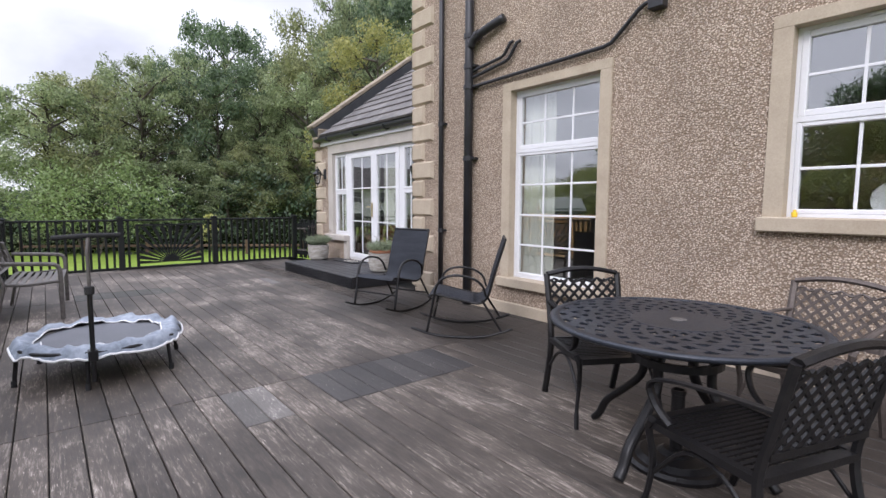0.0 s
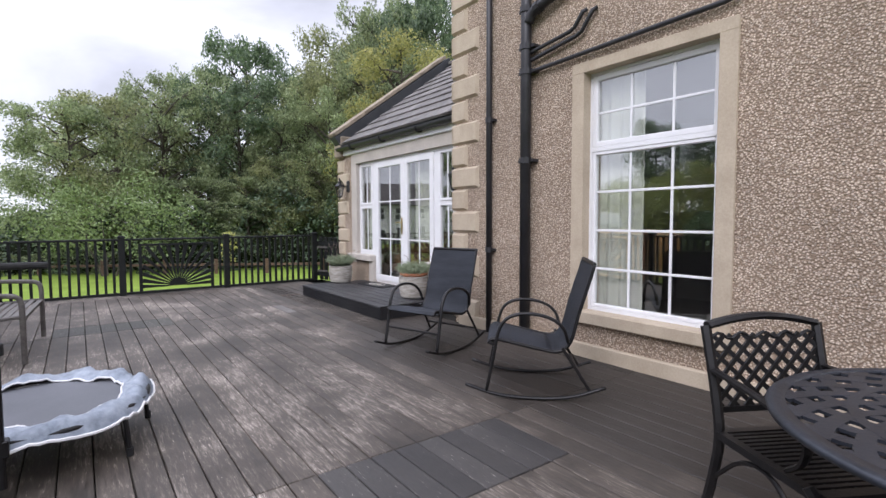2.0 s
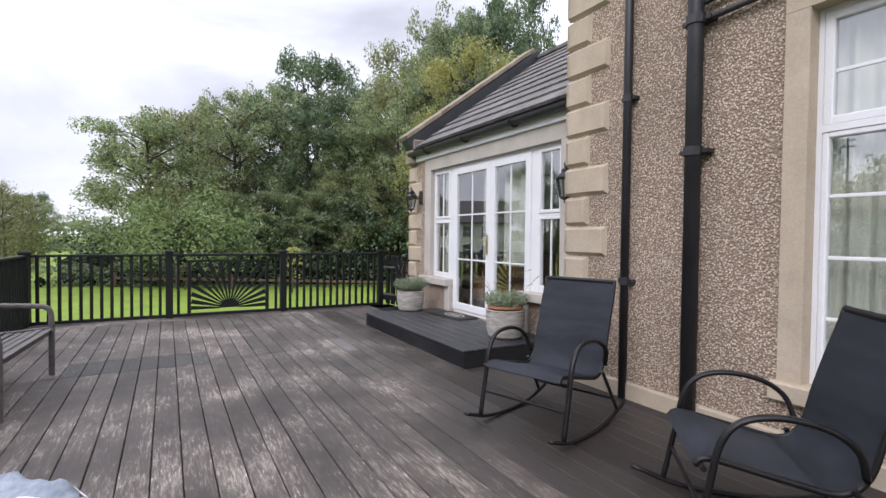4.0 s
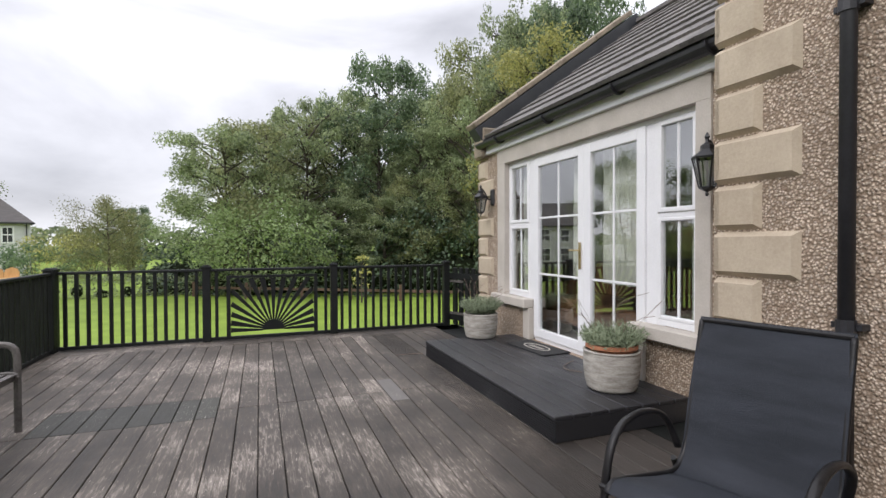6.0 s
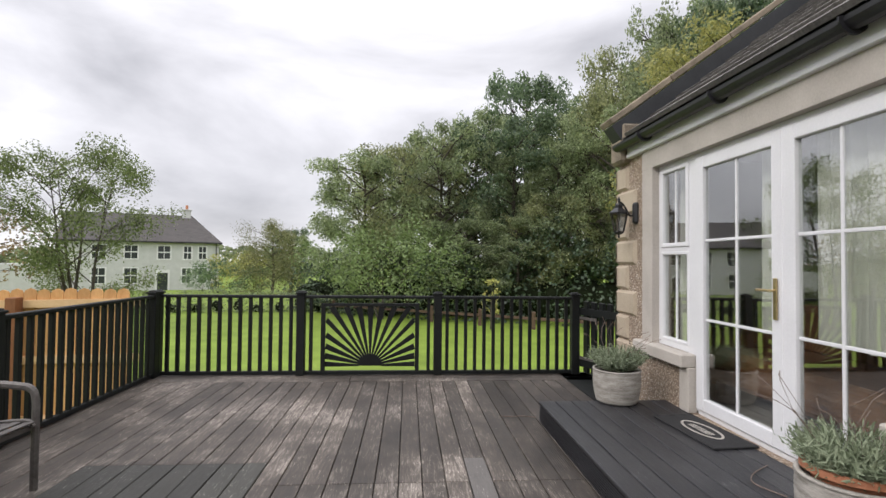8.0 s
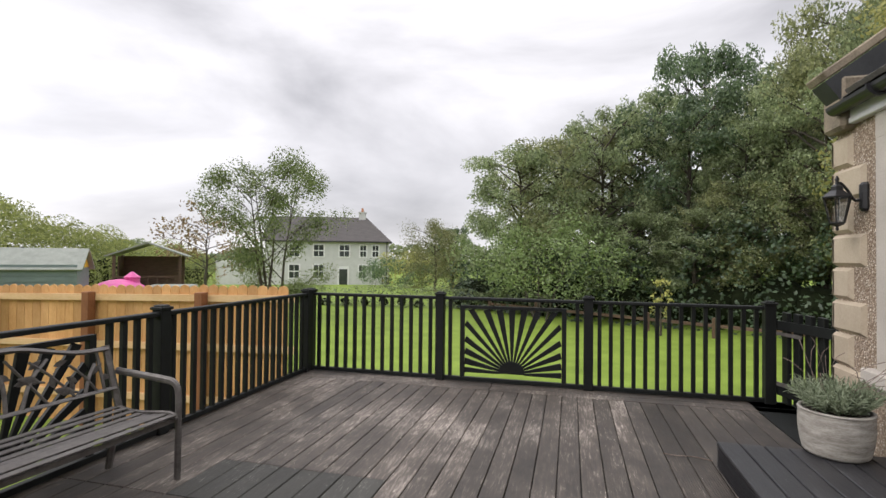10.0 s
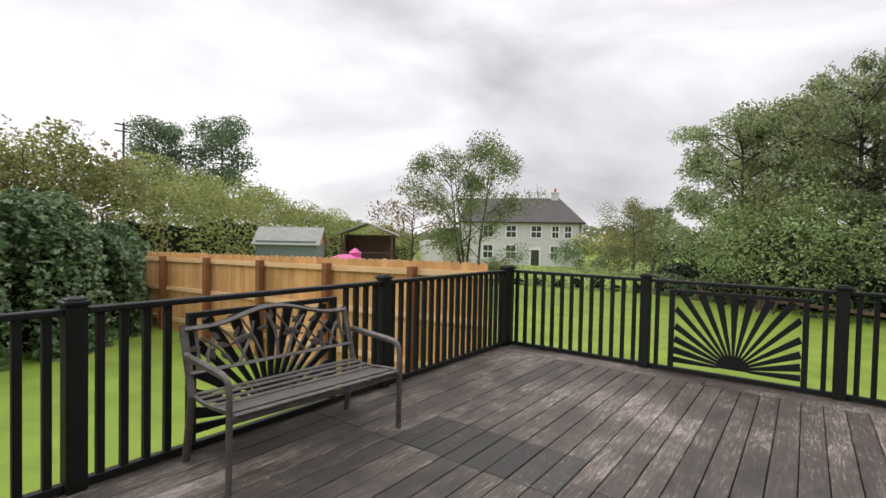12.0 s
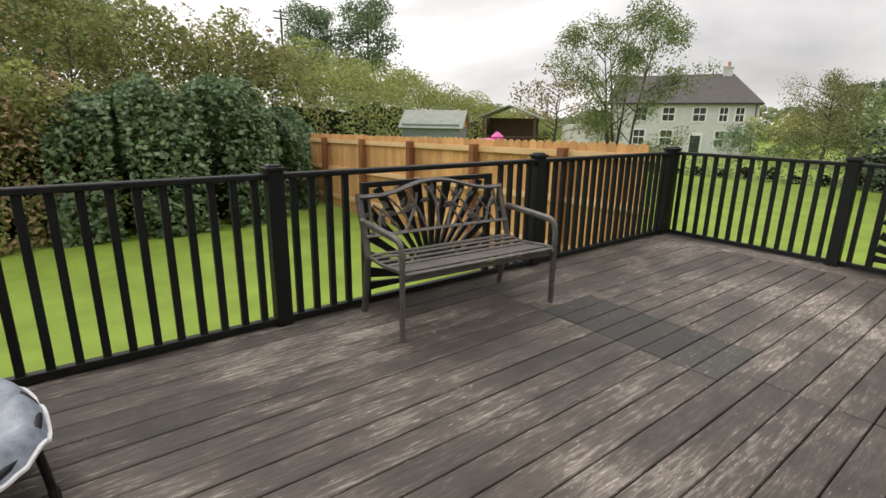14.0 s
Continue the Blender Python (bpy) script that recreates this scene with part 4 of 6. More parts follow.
# ---- the new timber fence on the lawn ----
FENCE_POSTS = (0.97, 2.79, 4.61, 6.43, 8.25)
def tan_fence():
    a, b = Vector((-14.75, 13.07, 0)), Vector((-5.14, 13.40, 0))
    d = (b - a).normalized()
    nrm = Vector((d.y, -d.x, 0))
    base, top, climb = LAWN_Z, 0.88, 0.18  # the fence climbs towards the deck
    root = thing("timber_fence", pose(0, 0, 0), "new tan timber fence with scalloped board tops", "fence")
    L = (b - a).length
    rot = math.degrees(math.atan2(d.y, d.x))
    bm = bmesh.new()
    h, w = top - base, 0.14
    prof = [(0, -0.25), (w, -0.25), (w, h - 0.06), (w * 0.88, h - 0.02), (w * 0.5, h), (w * 0.12, h - 0.02), (0, h - 0.06)]
    f = [bm.verts.new((u, 0, z)) for u, z in prof]
    g = [bm.verts.new((u, 0.02, z)) for u, z in prof]
    bm.faces.new(f)
    bm.faces.new(g[::-1])
    for i in range(7):
        bm.faces.new((f[i], g[i], g[(i + 1) % 7], f[(i + 1) % 7]))
    bmesh.ops.recalc_face_normals(bm, faces=bm.faces)
    me = bpy.data.meshes.new("fence_board")
    bm.to_mesh(me)
    bm.free()
    me.materials.append(M_TAN)
    n = int(L / 0.148)
    rng = random.Random(2)
    for i in range(n):
        p = a + d * (i * 0.148)
        ob = new("fence_board", me)
        ob.parent = root
        ob.matrix_basis = pose(p.x, p.y, base + climb * i / n + rng.uniform(-0.012, 0.012), 0, 0, rot)
    for z in (base + 0.30, base + 1.0, top - 0.17):
        part("fence_rail", beam(bmesh.new(), a + nrm * 0.022 + Vector((0, 0, z)), b + nrm * 0.022 + Vector((0, 0, z + climb)), 0.04, 0.09), M_TANRAIL, root)
    for u in FENCE_POSTS:
        p = a + d * u + nrm * 0.095
        bm = bmesh.new()
        beam(bm, p + Vector((0, 0, base)), p + Vector((0, 0, top - 0.09 + climb * u / L)), 0.12, 0.12, d, 0.006)
        part("fence_post", bm, M_TANPOST, root)
    return root


tan_fence()

# ---- more materials ----
M_IRON = surface("dark_cast_aluminium", (0.004, 0.004, 0.005), (0.013, 0.012, 0.012), 12, bump=0.3, rough=(0.3, 0.5), spec=0.35)
M_TABLETOP = surface("blue_black_cast_tabletop", (0.016, 0.019, 0.026), (0.036, 0.041, 0.053), 10, bump=0.3, rough=(0.28, 0.48), metal=0.3)
M_BRONZE = surface("faded_bronze_cast_metal", (0.075, 0.060, 0.052), (0.15, 0.125, 0.11), 9, bump=0.3, rough=(0.45, 0.7), metal=0.3)
# Horizontal tone bands paint the sheen and shading of wrinkles into the sling colour.
M_SLING = surface("black_mesh_sling", (0.012, 0.014, 0.018), (0.034, 0.038, 0.048), 2.2, stretch=(1, 1, 5), grain=260, bump=0.5, rough=(0.5, 0.75), spec=0.25)
M_BENCH = surface("weathered_bronze_paint", (0.075, 0.068, 0.062), (0.165, 0.152, 0.142), 14, bump=0.3, rough=(0.4, 0.65), metal=0.3)
M_SKIRT = surface("faded_blue_vinyl", (0.10, 0.125, 0.16), (0.33, 0.37, 0.43), 5, bump=0.5, grain=22, rough=(0.4, 0.6))
M_PIPING = surface("white_piping", (0.62, 0.62, 0.62), (0.75, 0.75, 0.75), 10, bump=0.0)
M_MAT = surface("grey_jumping_mat", (0.09, 0.095, 0.105), (0.13, 0.135, 0.15), 3, grain=200, bump=0.3, rough=(0.6, 0.8))
M_FOAM = surface("black_foam_grip", (0.01, 0.01, 0.01), (0.025, 0.025, 0.025), 20, bump=0.4, rough=(0.8, 0.95))
M_PLANTER = surface("whitewashed_woven_planter", (0.20, 0.18, 0.15), (0.55, 0.52, 0.47), 7, stretch=(1, 1, 6), grain=50, bump=0.9, rough=(0.75, 0.95))
M_TERRA = surface("terracotta", (0.36, 0.14, 0.07), (0.50, 0.22, 0.12), 10, bump=0.15, rough=(0.7, 0.9))
M_LAV = leafage("lavender_leaf", (0.13, 0.17, 0.09), (0.33, 0.38, 0.25), 0.25, 0.7)
M_STALK = surface("dry_stalk", (0.12, 0.09, 0.07), (0.25, 0.19, 0.16), 30, bump=0.0, rough=(0.8, 0.9))
M_LANTERN = surface("black_lantern_metal", (0.008, 0.008, 0.009), (0.02, 0.02, 0.022), 20, bump=0.1, rough=(0.35, 0.5))
M_LGLASS = window_glass("lantern_glass", (0.6, 0.62, 0.63), 0.1)
M_BARK = surface("tree_bark", (0.035, 0.028, 0.02), (0.10, 0.085, 0.065), 6, stretch=(1, 1, 0.3), grain=25, bump=0.8, rough=(0.8, 0.95))
M_LEAF = leafage("broadleaf_green", (0.115, 0.155, 0.075), (0.37, 0.43, 0.215), 0.5)
M_LEAF_MID = leafage("olive_broadleaf_green", (0.13, 0.155, 0.07), (0.39, 0.41, 0.185), 0.5)
M_LEAF_DARK = leafage("dark_ivy_green", (0.058, 0.10, 0.052), (0.22, 0.30, 0.15), 0.45, 0.45)
M_BIRCH = leafage("birch_leaf", (0.12, 0.16, 0.055), (0.30, 0.37, 0.14), 0.5)
M_LEAF_PALE = leafage("pale_green_leaf", (0.14, 0.205, 0.07), (0.29, 0.375, 0.15))
M_LEAF_OLIVE = leafage("olive_willow_leaf", (0.13, 0.14, 0.05), (0.26, 0.26, 0.11))
M_LEAF_AUTUMN = leafage("autumn_green_leaf", (0.19, 0.20, 0.06), (0.45, 0.43, 0.15), 0.5)
M_LEAF_YELLOW = leafage("yellow_green_leaf", (0.30, 0.30, 0.08), (0.52, 0.50, 0.17))
M_LAUREL = leafage("laurel_leaf", (0.05, 0.095, 0.042), (0.21, 0.30, 0.14), 0.35, 0.4)
M_BANK = leafage("hedgerow_leaf", (0.15, 0.18, 0.055), (0.40, 0.43, 0.14), 0.5)
# Undergrowth green taken darker: the shade under the trees is in the leaf colour.
M_SHADE = leafage("shade_painted_undergrowth_leaf", (0.018, 0.036, 0.016), (0.065, 0.105, 0.045), 0.2, 0.5)
# Near-black fill for the hedge hearts; their inner shade is put into the colour.
M_HEART = surface("hedge_inner_shade_fill", (0.006, 0.009, 0.004), (0.02, 0.026, 0.012), 3, bump=0.8, grain=20, rough=(0.9, 1.0), spec=0.1)
M_TWIG = leafage("brown_twig", (0.17, 0.12, 0.06), (0.42, 0.31, 0.16), 0.35, 0.8)
M_RENDER = surface("pale_house_render", (0.50, 0.495, 0.50), (0.60, 0.595, 0.60), 2, bump=0.2, rough=(0.8, 0.95))
M_SLATE = surface("brown_grey_slate", (0.055, 0.05, 0.048), (0.10, 0.09, 0.085), 1.5, stretch=(1, 1, 4), bump=0.4, rough=(0.7, 0.9))
M_DARKPANE = surface("dark_window_pane", (0.03, 0.035, 0.04), (0.06, 0.065, 0.07), 1, bump=0.0, rough=(0.08, 0.12))
M_SHED = surface("blue_green_shed_paint", (0.15, 0.20, 0.20), (0.22, 0.28, 0.27), 3, stretch=(1, 1, 6), bump=0.2)
M_SHEDROOF = surface("grey_green_shed_felt", (0.22, 0.24, 0.21), (0.33, 0.35, 0.31), 4, bump=0.3, rough=(0.8, 0.95))
M_BROWNTIM = surface("brown_stained_timber", (0.07, 0.04, 0.025), (0.14, 0.085, 0.055), 4, stretch=(1, 1, 5), bump=0.2)
M_PINK = surface("pink_play_plastic", (0.62, 0.08, 0.30), (0.75, 0.14, 0.40), 2, bump=0.0, rough=(0.35, 0.5))
M_YELLOW = surface("yellow_plastic", (0.75, 0.5, 0.03), (0.85, 0.6, 0.06), 5, bump=0.0, rough=(0.35, 0.5))
M_LEATHER = surface("tan_leather", (0.20, 0.09, 0.035), (0.32, 0.16, 0.07), 4, bump=0.2, rough=(0.4, 0.6))
M_RUBBER = surface("black_rubber_mat", (0.008, 0.008, 0.009), (0.02, 0.02, 0.02), 20, bump=0.5, rough=(0.7, 0.9))
M_WHITE = surface("white_china", (0.72, 0.72, 0.72), (0.8, 0.8, 0.8), 3, bump=0.0, rough=(0.2, 0.3))


# ---- pipes on the house wall ----
def pipe_run(name, pts, r, label, collars=(), offset=0.0, n=10, category="pipe"):
    root = thing(name, pose(0, 0, 0), label, category, "pipes on the wall")
    part("pipe", sweep(bmesh.new(), pts, r, None, n, (1, 0, 0)), M_PIPE, root, "", True)
    for (x, y, z), axis in collars:
        bm = bmesh.new()
        a = Vector((x, y, z))
        sweep(bm, [a - Vector(axis) * 0.03, a + Vector(axis) * 0.03], r * 1.22, None, n, (1, 0, 0))
        if abs(axis[2]) > 0.5:
            box(bm, x, -0.001, y - r * 1.9, y + r * 1.9, z - 0.014, z + 0.014)
        part("pipe_bracket", bm, M_PIPE, root)
    return root


Z = (0, 0, 1)
Y = (0, 1, 0)
pipe_run("rainwater_pipe", [(-0.06, 7.53, 0.0), (-0.06, 7.53, 6.0)], 0.034, "black plastic rainwater downpipe on the pebbledash", [((-0.06, 7.53, z), Z) for z in (0.95, 2.41, 4.2)], category="downpipe")
pipe_run("soil_pipe", [(-0.085, 6.94, 0.0), (-0.085, 6.94, 6.1)], 0.055, "thick black plastic soil pipe on the pebbledash", [((-0.085, 6.94, z), Z) for z in (1.9, 2.80, 3.05, 3.42, 5.2)], category="soil pipe")
pipe_run("soil_branch", curve_pts([(-0.085, 6.91, 3.28), (-0.085, 6.84, 3.37), (-0.085, 6.58, 3.44), (-0.05, 6.37, 3.50)], 4), 0.052, "thick black branch pipe rising into the wall", [((-0.085, 6.78, 3.395), (0, -0.93, 0.3))])
pipe_run("waste_pipe", [(-0.07, 6.92, 2.98), (-0.05, 6.86, 3.00), (-0.045, 6.42, 3.055), (-0.045, 6.36, 3.08), (-0.045, 6.27, 3.19), (-0.02, 6.24, 3.21)], 0.020, "thin black waste pipe bent up into the wall")
pipe_run("waste_pipe", [(-0.07, 6.92, 2.90), (-0.05, 6.86, 2.92), (-0.045, 6.34, 2.995), (-0.045, 6.28, 3.02), (-0.045, 6.16, 3.17), (-0.02, 6.13, 3.19)], 0.020, "thin black waste pipe bent up into the wall")
pipe_run("waste_pipe", [(-0.07, 6.92, 2.79), (-0.05, 6.86, 2.80), (-0.045, 5.02, 2.85), (-0.045, 4.93, 2.87), (-0.045, 4.66, 3.10), (-0.045, 4.60, 3.13), (-0.045, 4.55, 3.13)], 0.021, "long black waste pipe running over the window head")
bm = bmesh.new()
box(bm, -0.10, -0.001, 4.41, 4.55, 3.05, 3.26, 0.008)
tagged(part("hopper", bm, M_PIPE), "small black plastic hopper on the wall", "hopper")


# ---- wall lanterns ----
def lantern(y, z):
    root = thing("wall_lantern", pose(EXT, y, z), "black six-sided wall lantern with clear panes", "wall lamp", "lanterns beside the doors")
    part("wall_plate", lathe(bmesh.new(), [(0.03, -0.10), (0.045, -0.08), (0.045, 0.10), (0.03, 0.12)], 10), M_LANTERN, root)
    part("arm", sweep(bmesh.new(), curve_pts([(0, 0, 0.02), (-0.07, 0, -0.02), (-0.12, 0, 0.06), (-0.17, 0, 0.12), (-0.19, 0, 0.09)], 4), 0.010), M_LANTERN, root)
    o = (-0.19, 0, -0.20)
    part("roof_cap", lathe(bmesh.new(), [(0.098, 0.20), (0.102, 0.212), (0.05, 0.255), (0.042, 0.262), (0.042, 0.29), (0.014, 0.31), (0.012, 0.33), (0.018, 0.345), (0.005, 0.375)], 6, o), M_LANTERN, root)
    part("base", lathe(bmesh.new(), [(0.006, -0.05), (0.014, -0.035), (0.008, -0.02), (0.048, 0.0), (0.052, 0.012), (0.048, 0.018)], 6, o), M_LANTERN, root)
    for k in range(6):
        a = 2 * math.pi * k / 6
        c, s = math.cos(a), math.sin(a)
        part("bar", sweep(bmesh.new(), [(o[0] + 0.05 * c, 0.05 * s, o[2] + 0.01), (o[0] + 0.092 * c, 0.092 * s, o[2] + 0.205)], 0.006, None, 4), M_LANTERN, root)
    g = part("pane", lathe(bmesh.new(), [(0.045, 0.015), (0.086, 0.2)], 6, o), M_LGLASS, root)
    g.visible_shadow = False
    return root


lantern(8.54, 1.89)
lantern(12.14, 1.93)


# ---- planters with lavender ----
def planter(x, y, s, terracotta, seed, label):
    rng = random.Random(seed)
    root = thing("planter", pose(x, y, 0.18), label, "planter", "planters by the doors")
    h = 0.31 * s
    prof = [(0.165 * s, 0.0), (0.185 * s, 0.012)]
    for i in range(13):
        z = 0.02 + (h - 0.04) * i / 12
        r = (0.19 + 0.022 * i / 12 + 0.012 * math.sin(math.pi * i / 12)) * s
        prof += [(r, z), (r + 0.004, z + 0.008)]
    prof += [(0.222 * s, h - 0.01), (0.218 * s, h), (0.195 * s, h), (0.19 * s, h - 0.05), (0.01, h - 0.05)]
    part("pot", lathe(bmesh.new(), prof, 40), M_PLANTER, root, "", True)
    if terracotta:
        part("inner_pot", lathe(bmesh.new(), [(0.15 * s, h - 0.045), (0.165 * s, h + 0.012), (0.200 * s, h + 0.018), (0.200 * s, h + 0.048), (0.182 * s, h + 0.048), (0.15 * s, h - 0.02), (0.01, h - 0.02)], 32), M_TERRA, root, "terracotta pot rim inside the planter")
    part("soil", lathe(bmesh.new(), [(0.17 * s, h - 0.048), (0.172 * s, h - 0.03), (0.08 * s, h - 0.01), (0.005, h - 0.005)], 20), M_SOIL, root)
    verts, faces = [], []
    for i in range(620):
        a, r = rng.uniform(0, 2 * math.pi), 0.16 * s * math.sqrt(rng.random())
        base = Vector((r * 0.75 * math.cos(a), r * 0.75 * math.sin(a), h - 0.02))
        lean = 0.25 + 1.3 * r / (0.16 * s) * rng.uniform(0.5, 1.1)
        d = Vector((math.cos(a) * lean * 0.7 + rng.gauss(0, 0.25), math.sin(a) * lean * 0.7 + rng.gauss(0, 0.25), 1)).normalized()
        L = rng.uniform(0.12, 0.23) * s
        side = d.cross(Vector((rng.gauss(0, 1), rng.gauss(0, 1), rng.gauss(0, 1)))).normalized()
        for q in range(5):
            p = base + d * L * (0.25 + 0.75 * q / 4)
            for sg in (-1, 1):
                e = (side * sg * rng.uniform(0.5, 1) + d * rng.uniform(0.6, 1.3) + Vector((rng.gauss(0, .3), rng.gauss(0, .3), rng.gauss(0, .3)))).normalized()
                w = e.cross(d)
                w = w.normalized() * 0.0032 if w.length > 0.01 else side * 0.0032
                ll = rng.uniform(0.028, 0.05)
                k = len(verts)
                verts += [p - w, p + w, p + e * ll * 0.6 + w, p + e * ll, p + e * ll * 0.6 - w]
                faces.append((k, k + 1, k + 2, k + 3, k + 4))
    raw_part("foliage", verts, faces, M_LAV, root, "grey-green lavender foliage")
    for i in range(16):
        a = rng.uniform(0, 2 * math.pi)
        p0 = Vector((0.08 * math.cos(a), 0.08 * math.sin(a), h + 0.05))
        d = Vector((math.cos(a) * rng.uniform(0.2, 1.0), math.sin(a) * rng.uniform(0.2, 1.0), 1)).normalized()
        L = rng.uniform(0.3, 0.5) * s
        bend = Vector((rng.gauss(0, 0.05), rng.gauss(0, 0.05), -0.03))
        pts = [p0, p0 + d * L * 0.5, p0 + d * L * 0.85 + bend, p0 + d * L + bend * 1.8]
        part("flower_stalk", sweep(bmesh.new(), pts, [0.0012, 0.0011, 0.0022, 0.0024], None, 4), M_STALK, root)
    return root


planter(-0.06, 11.52, 0.95, False, 3, "whitewashed woven planter with lavender on the step")
planter(0.03, 9.245, 1.0, True, 8, "whitewashed woven planter with lavender and terracotta rim")

# ---- dry stalks dropped on the boards ----
for pts in (((0.28, 10.10, 0.184), (0.10, 9.98, 0.186), (0.02, 9.86, 0.184), (0.08, 9.70, 0.185)), ((-1.08, 11.70, 0.004), (-0.98, 11.66, 0.012), (-0.88, 11.69, 0.006), (-0.76, 11.65, 0.004))):
    tagged(part("dry_stalk", sweep(bmesh.new(), curve_pts(pts, 4), 0.0035, None, 5), M_STALK), "thin dry lavender stalk lying on the boards", "stalk", "stalks on the boards")

# ---- door mat ----
mat_root = thing("door_mat", pose(0.24, 10.72, 0.183, 0, 0, 4), "black rubber door mat with a pale oval motif", "door mat")
part("mat", box(bmesh.new(), -0.17, 0.17, -0.36, 0.36, 0.0, 0.012, 0.004), M_RUBBER, mat_root)
bm = bmesh.new()
sweep(bm, [(0.085 * math.cos(2 * math.pi * k / 24), 0.2 * math.sin(2 * math.pi * k / 24), 0.0135) for k in range(25)], 0.012, 0.002, 4)
part("motif", bm, M_PLANTER, mat_root)
for k in range(3):
    part("motif", box(bmesh.new(), -0.03 + 0.02 * k, -0.022 + 0.02 * k, -0.12, 0.12, 0.012, 0.0145), M_PLANTER, mat_root)


# ---- rocking chairs ----
def rocking_chair(m, label):
    root = thing("rocking_chair", m, label, "rocking chair", "rocking chairs by the wall")
    w = 0.325
    for sx in (-w, w):
        part("runner", sweep(bmesh.new(), curve_pts([(sx, 0.49, 0.10), (sx, 0.27, 0.034), (sx, 0.0, 0.014), (sx, -0.26, 0.034), (sx, -0.50, 0.11)], 5), 0.019, 0.013, 8), M_IRON, root, "", True)
        part("arm", sweep(bmesh.new(), curve_pts([(sx, 0.34, 0.05), (sx, 0.29, 0.30), (sx, 0.25, 0.50), (sx, 0.18, 0.595), (sx, 0.05, 0.625), (sx, -0.10, 0.60), (sx, -0.20, 0.53), (sx * 0.93, -0.24, 0.42)], 5), 0.0175, 0.013, 8), M_IRON, root, "", True)
        part("rear_leg", sweep(bmesh.new(), [(sx * 0.93, -0.20, 0.38), (sx, -0.40, 0.07)], 0.0125, None, 8), M_IRON, root)
        part("side_rail", sweep(bmesh.new(), curve_pts([(sx * 0.86, 0.33, 0.395), (sx * 0.86, 0.27, 0.425), (sx * 0.86, 0.0, 0.37), (sx * 0.86, -0.17, 0.345), (sx * 0.86, -0.26, 0.42), (sx * 0.86, -0.315, 0.62), (sx * 0.86, -0.385, 0.85), (sx * 0.86, -0.42, 0.975)], 5), 0.013, None, 8), M_IRON, root, "", True)
    for y, z in ((0.30, 0.22), (-0.33, 0.17)):
        part("stretcher", sweep(bmesh.new(), [(-w, y, z), (w, y, z)], 0.010, None, 8), M_IRON, root)
    part("head_rail", sweep(bmesh.new(), [(-w * 0.86, -0.42, 0.975), (w * 0.86, -0.42, 0.975)], 0.013, None, 8), M_IRON, root)
    part("front_rail", sweep(bmesh.new(), [(-w, 0.305, 0.40), (w, 0.305, 0.40)], 0.012, None, 8), M_IRON, root)
    prof = curve_pts([(0, 0.335, 0.40), (0, 0.27, 0.432), (0, 0.0, 0.365), (0, -0.16, 0.345), (0, -0.25, 0.42), (0, -0.305, 0.62), (0, -0.375, 0.85), (0, -0.425, 0.99)], 5)
    verts, faces = [], []
    cols = 9
    for i, p in enumerate(prof):
        d = (prof[min(i + 1, len(prof) - 1)] - prof[max(i - 1, 0)]).normalized()
        nrm = Vector((0, -d.z, d.y))
        for side in (0, 1):
            for c in range(cols):
                u = -1 + 2 * c / (cols - 1)
                sag = 0.022 * (1 - u * u) * math.sin(math.pi * i / (len(prof) - 1))
                q = p - nrm * sag * (1 if nrm.z > 0 or nrm.y > 0 else -1) + nrm * 0.003 * (side * 2 - 1)
                verts.append((u * w * 0.885, q.y, q.z))
    row = cols * 2
    for i in range(len(prof) - 1):
        for side in (0, 1):
            for c in range(cols - 1):
                a = i * row + side * cols + c
                f = (a, a + 1, a + row + 1, a + row)
                faces.append(f if side else f[::-1])
    part_ob = raw_part("sling_seat", verts, faces, M_SLING, root, "black woven mesh sling seat and back")
    part_ob.data.polygons.foreach_set("use_smooth", [True] * len(faces))
    return root


rocking_chair(pose(-0.96, 7.40, 0, 0, 0, 107), "black metal rocking chair with a dark mesh sling")
rocking_chair(pose(-1.02, 5.95, 0, 0, 0, 46), "black metal rocking chair with a dark mesh sling")


# ---- the garden table and its chairs ----
def lattice(bm, to_world, u0, u1, v0, v1, pitch, w, d):
    """Diagonal bars crossing both ways inside a rectangle."""
    W, H = u1 - u0, v1 - v0
    for sg in (1, -1):
        k = -H
        while k < W:
            pts = []
            a0, a1 = max(0.0, -k), min(H, W - k)
            if a1 - a0 > 0.02:
                for a in (a0, a1):
                    u = k + a
                    pts.append((u0 + (u if sg > 0 else W - u), v0 + a))
                (ua, va), (ub, vb) = pts
                beam(bm, to_world(ua, va, sg * d * 0.2), to_world(ub, vb, sg * d * 0.2), w, d, to_world(0, 0, 1) - to_world(0, 0, 0))
            k += pitch
    return bm


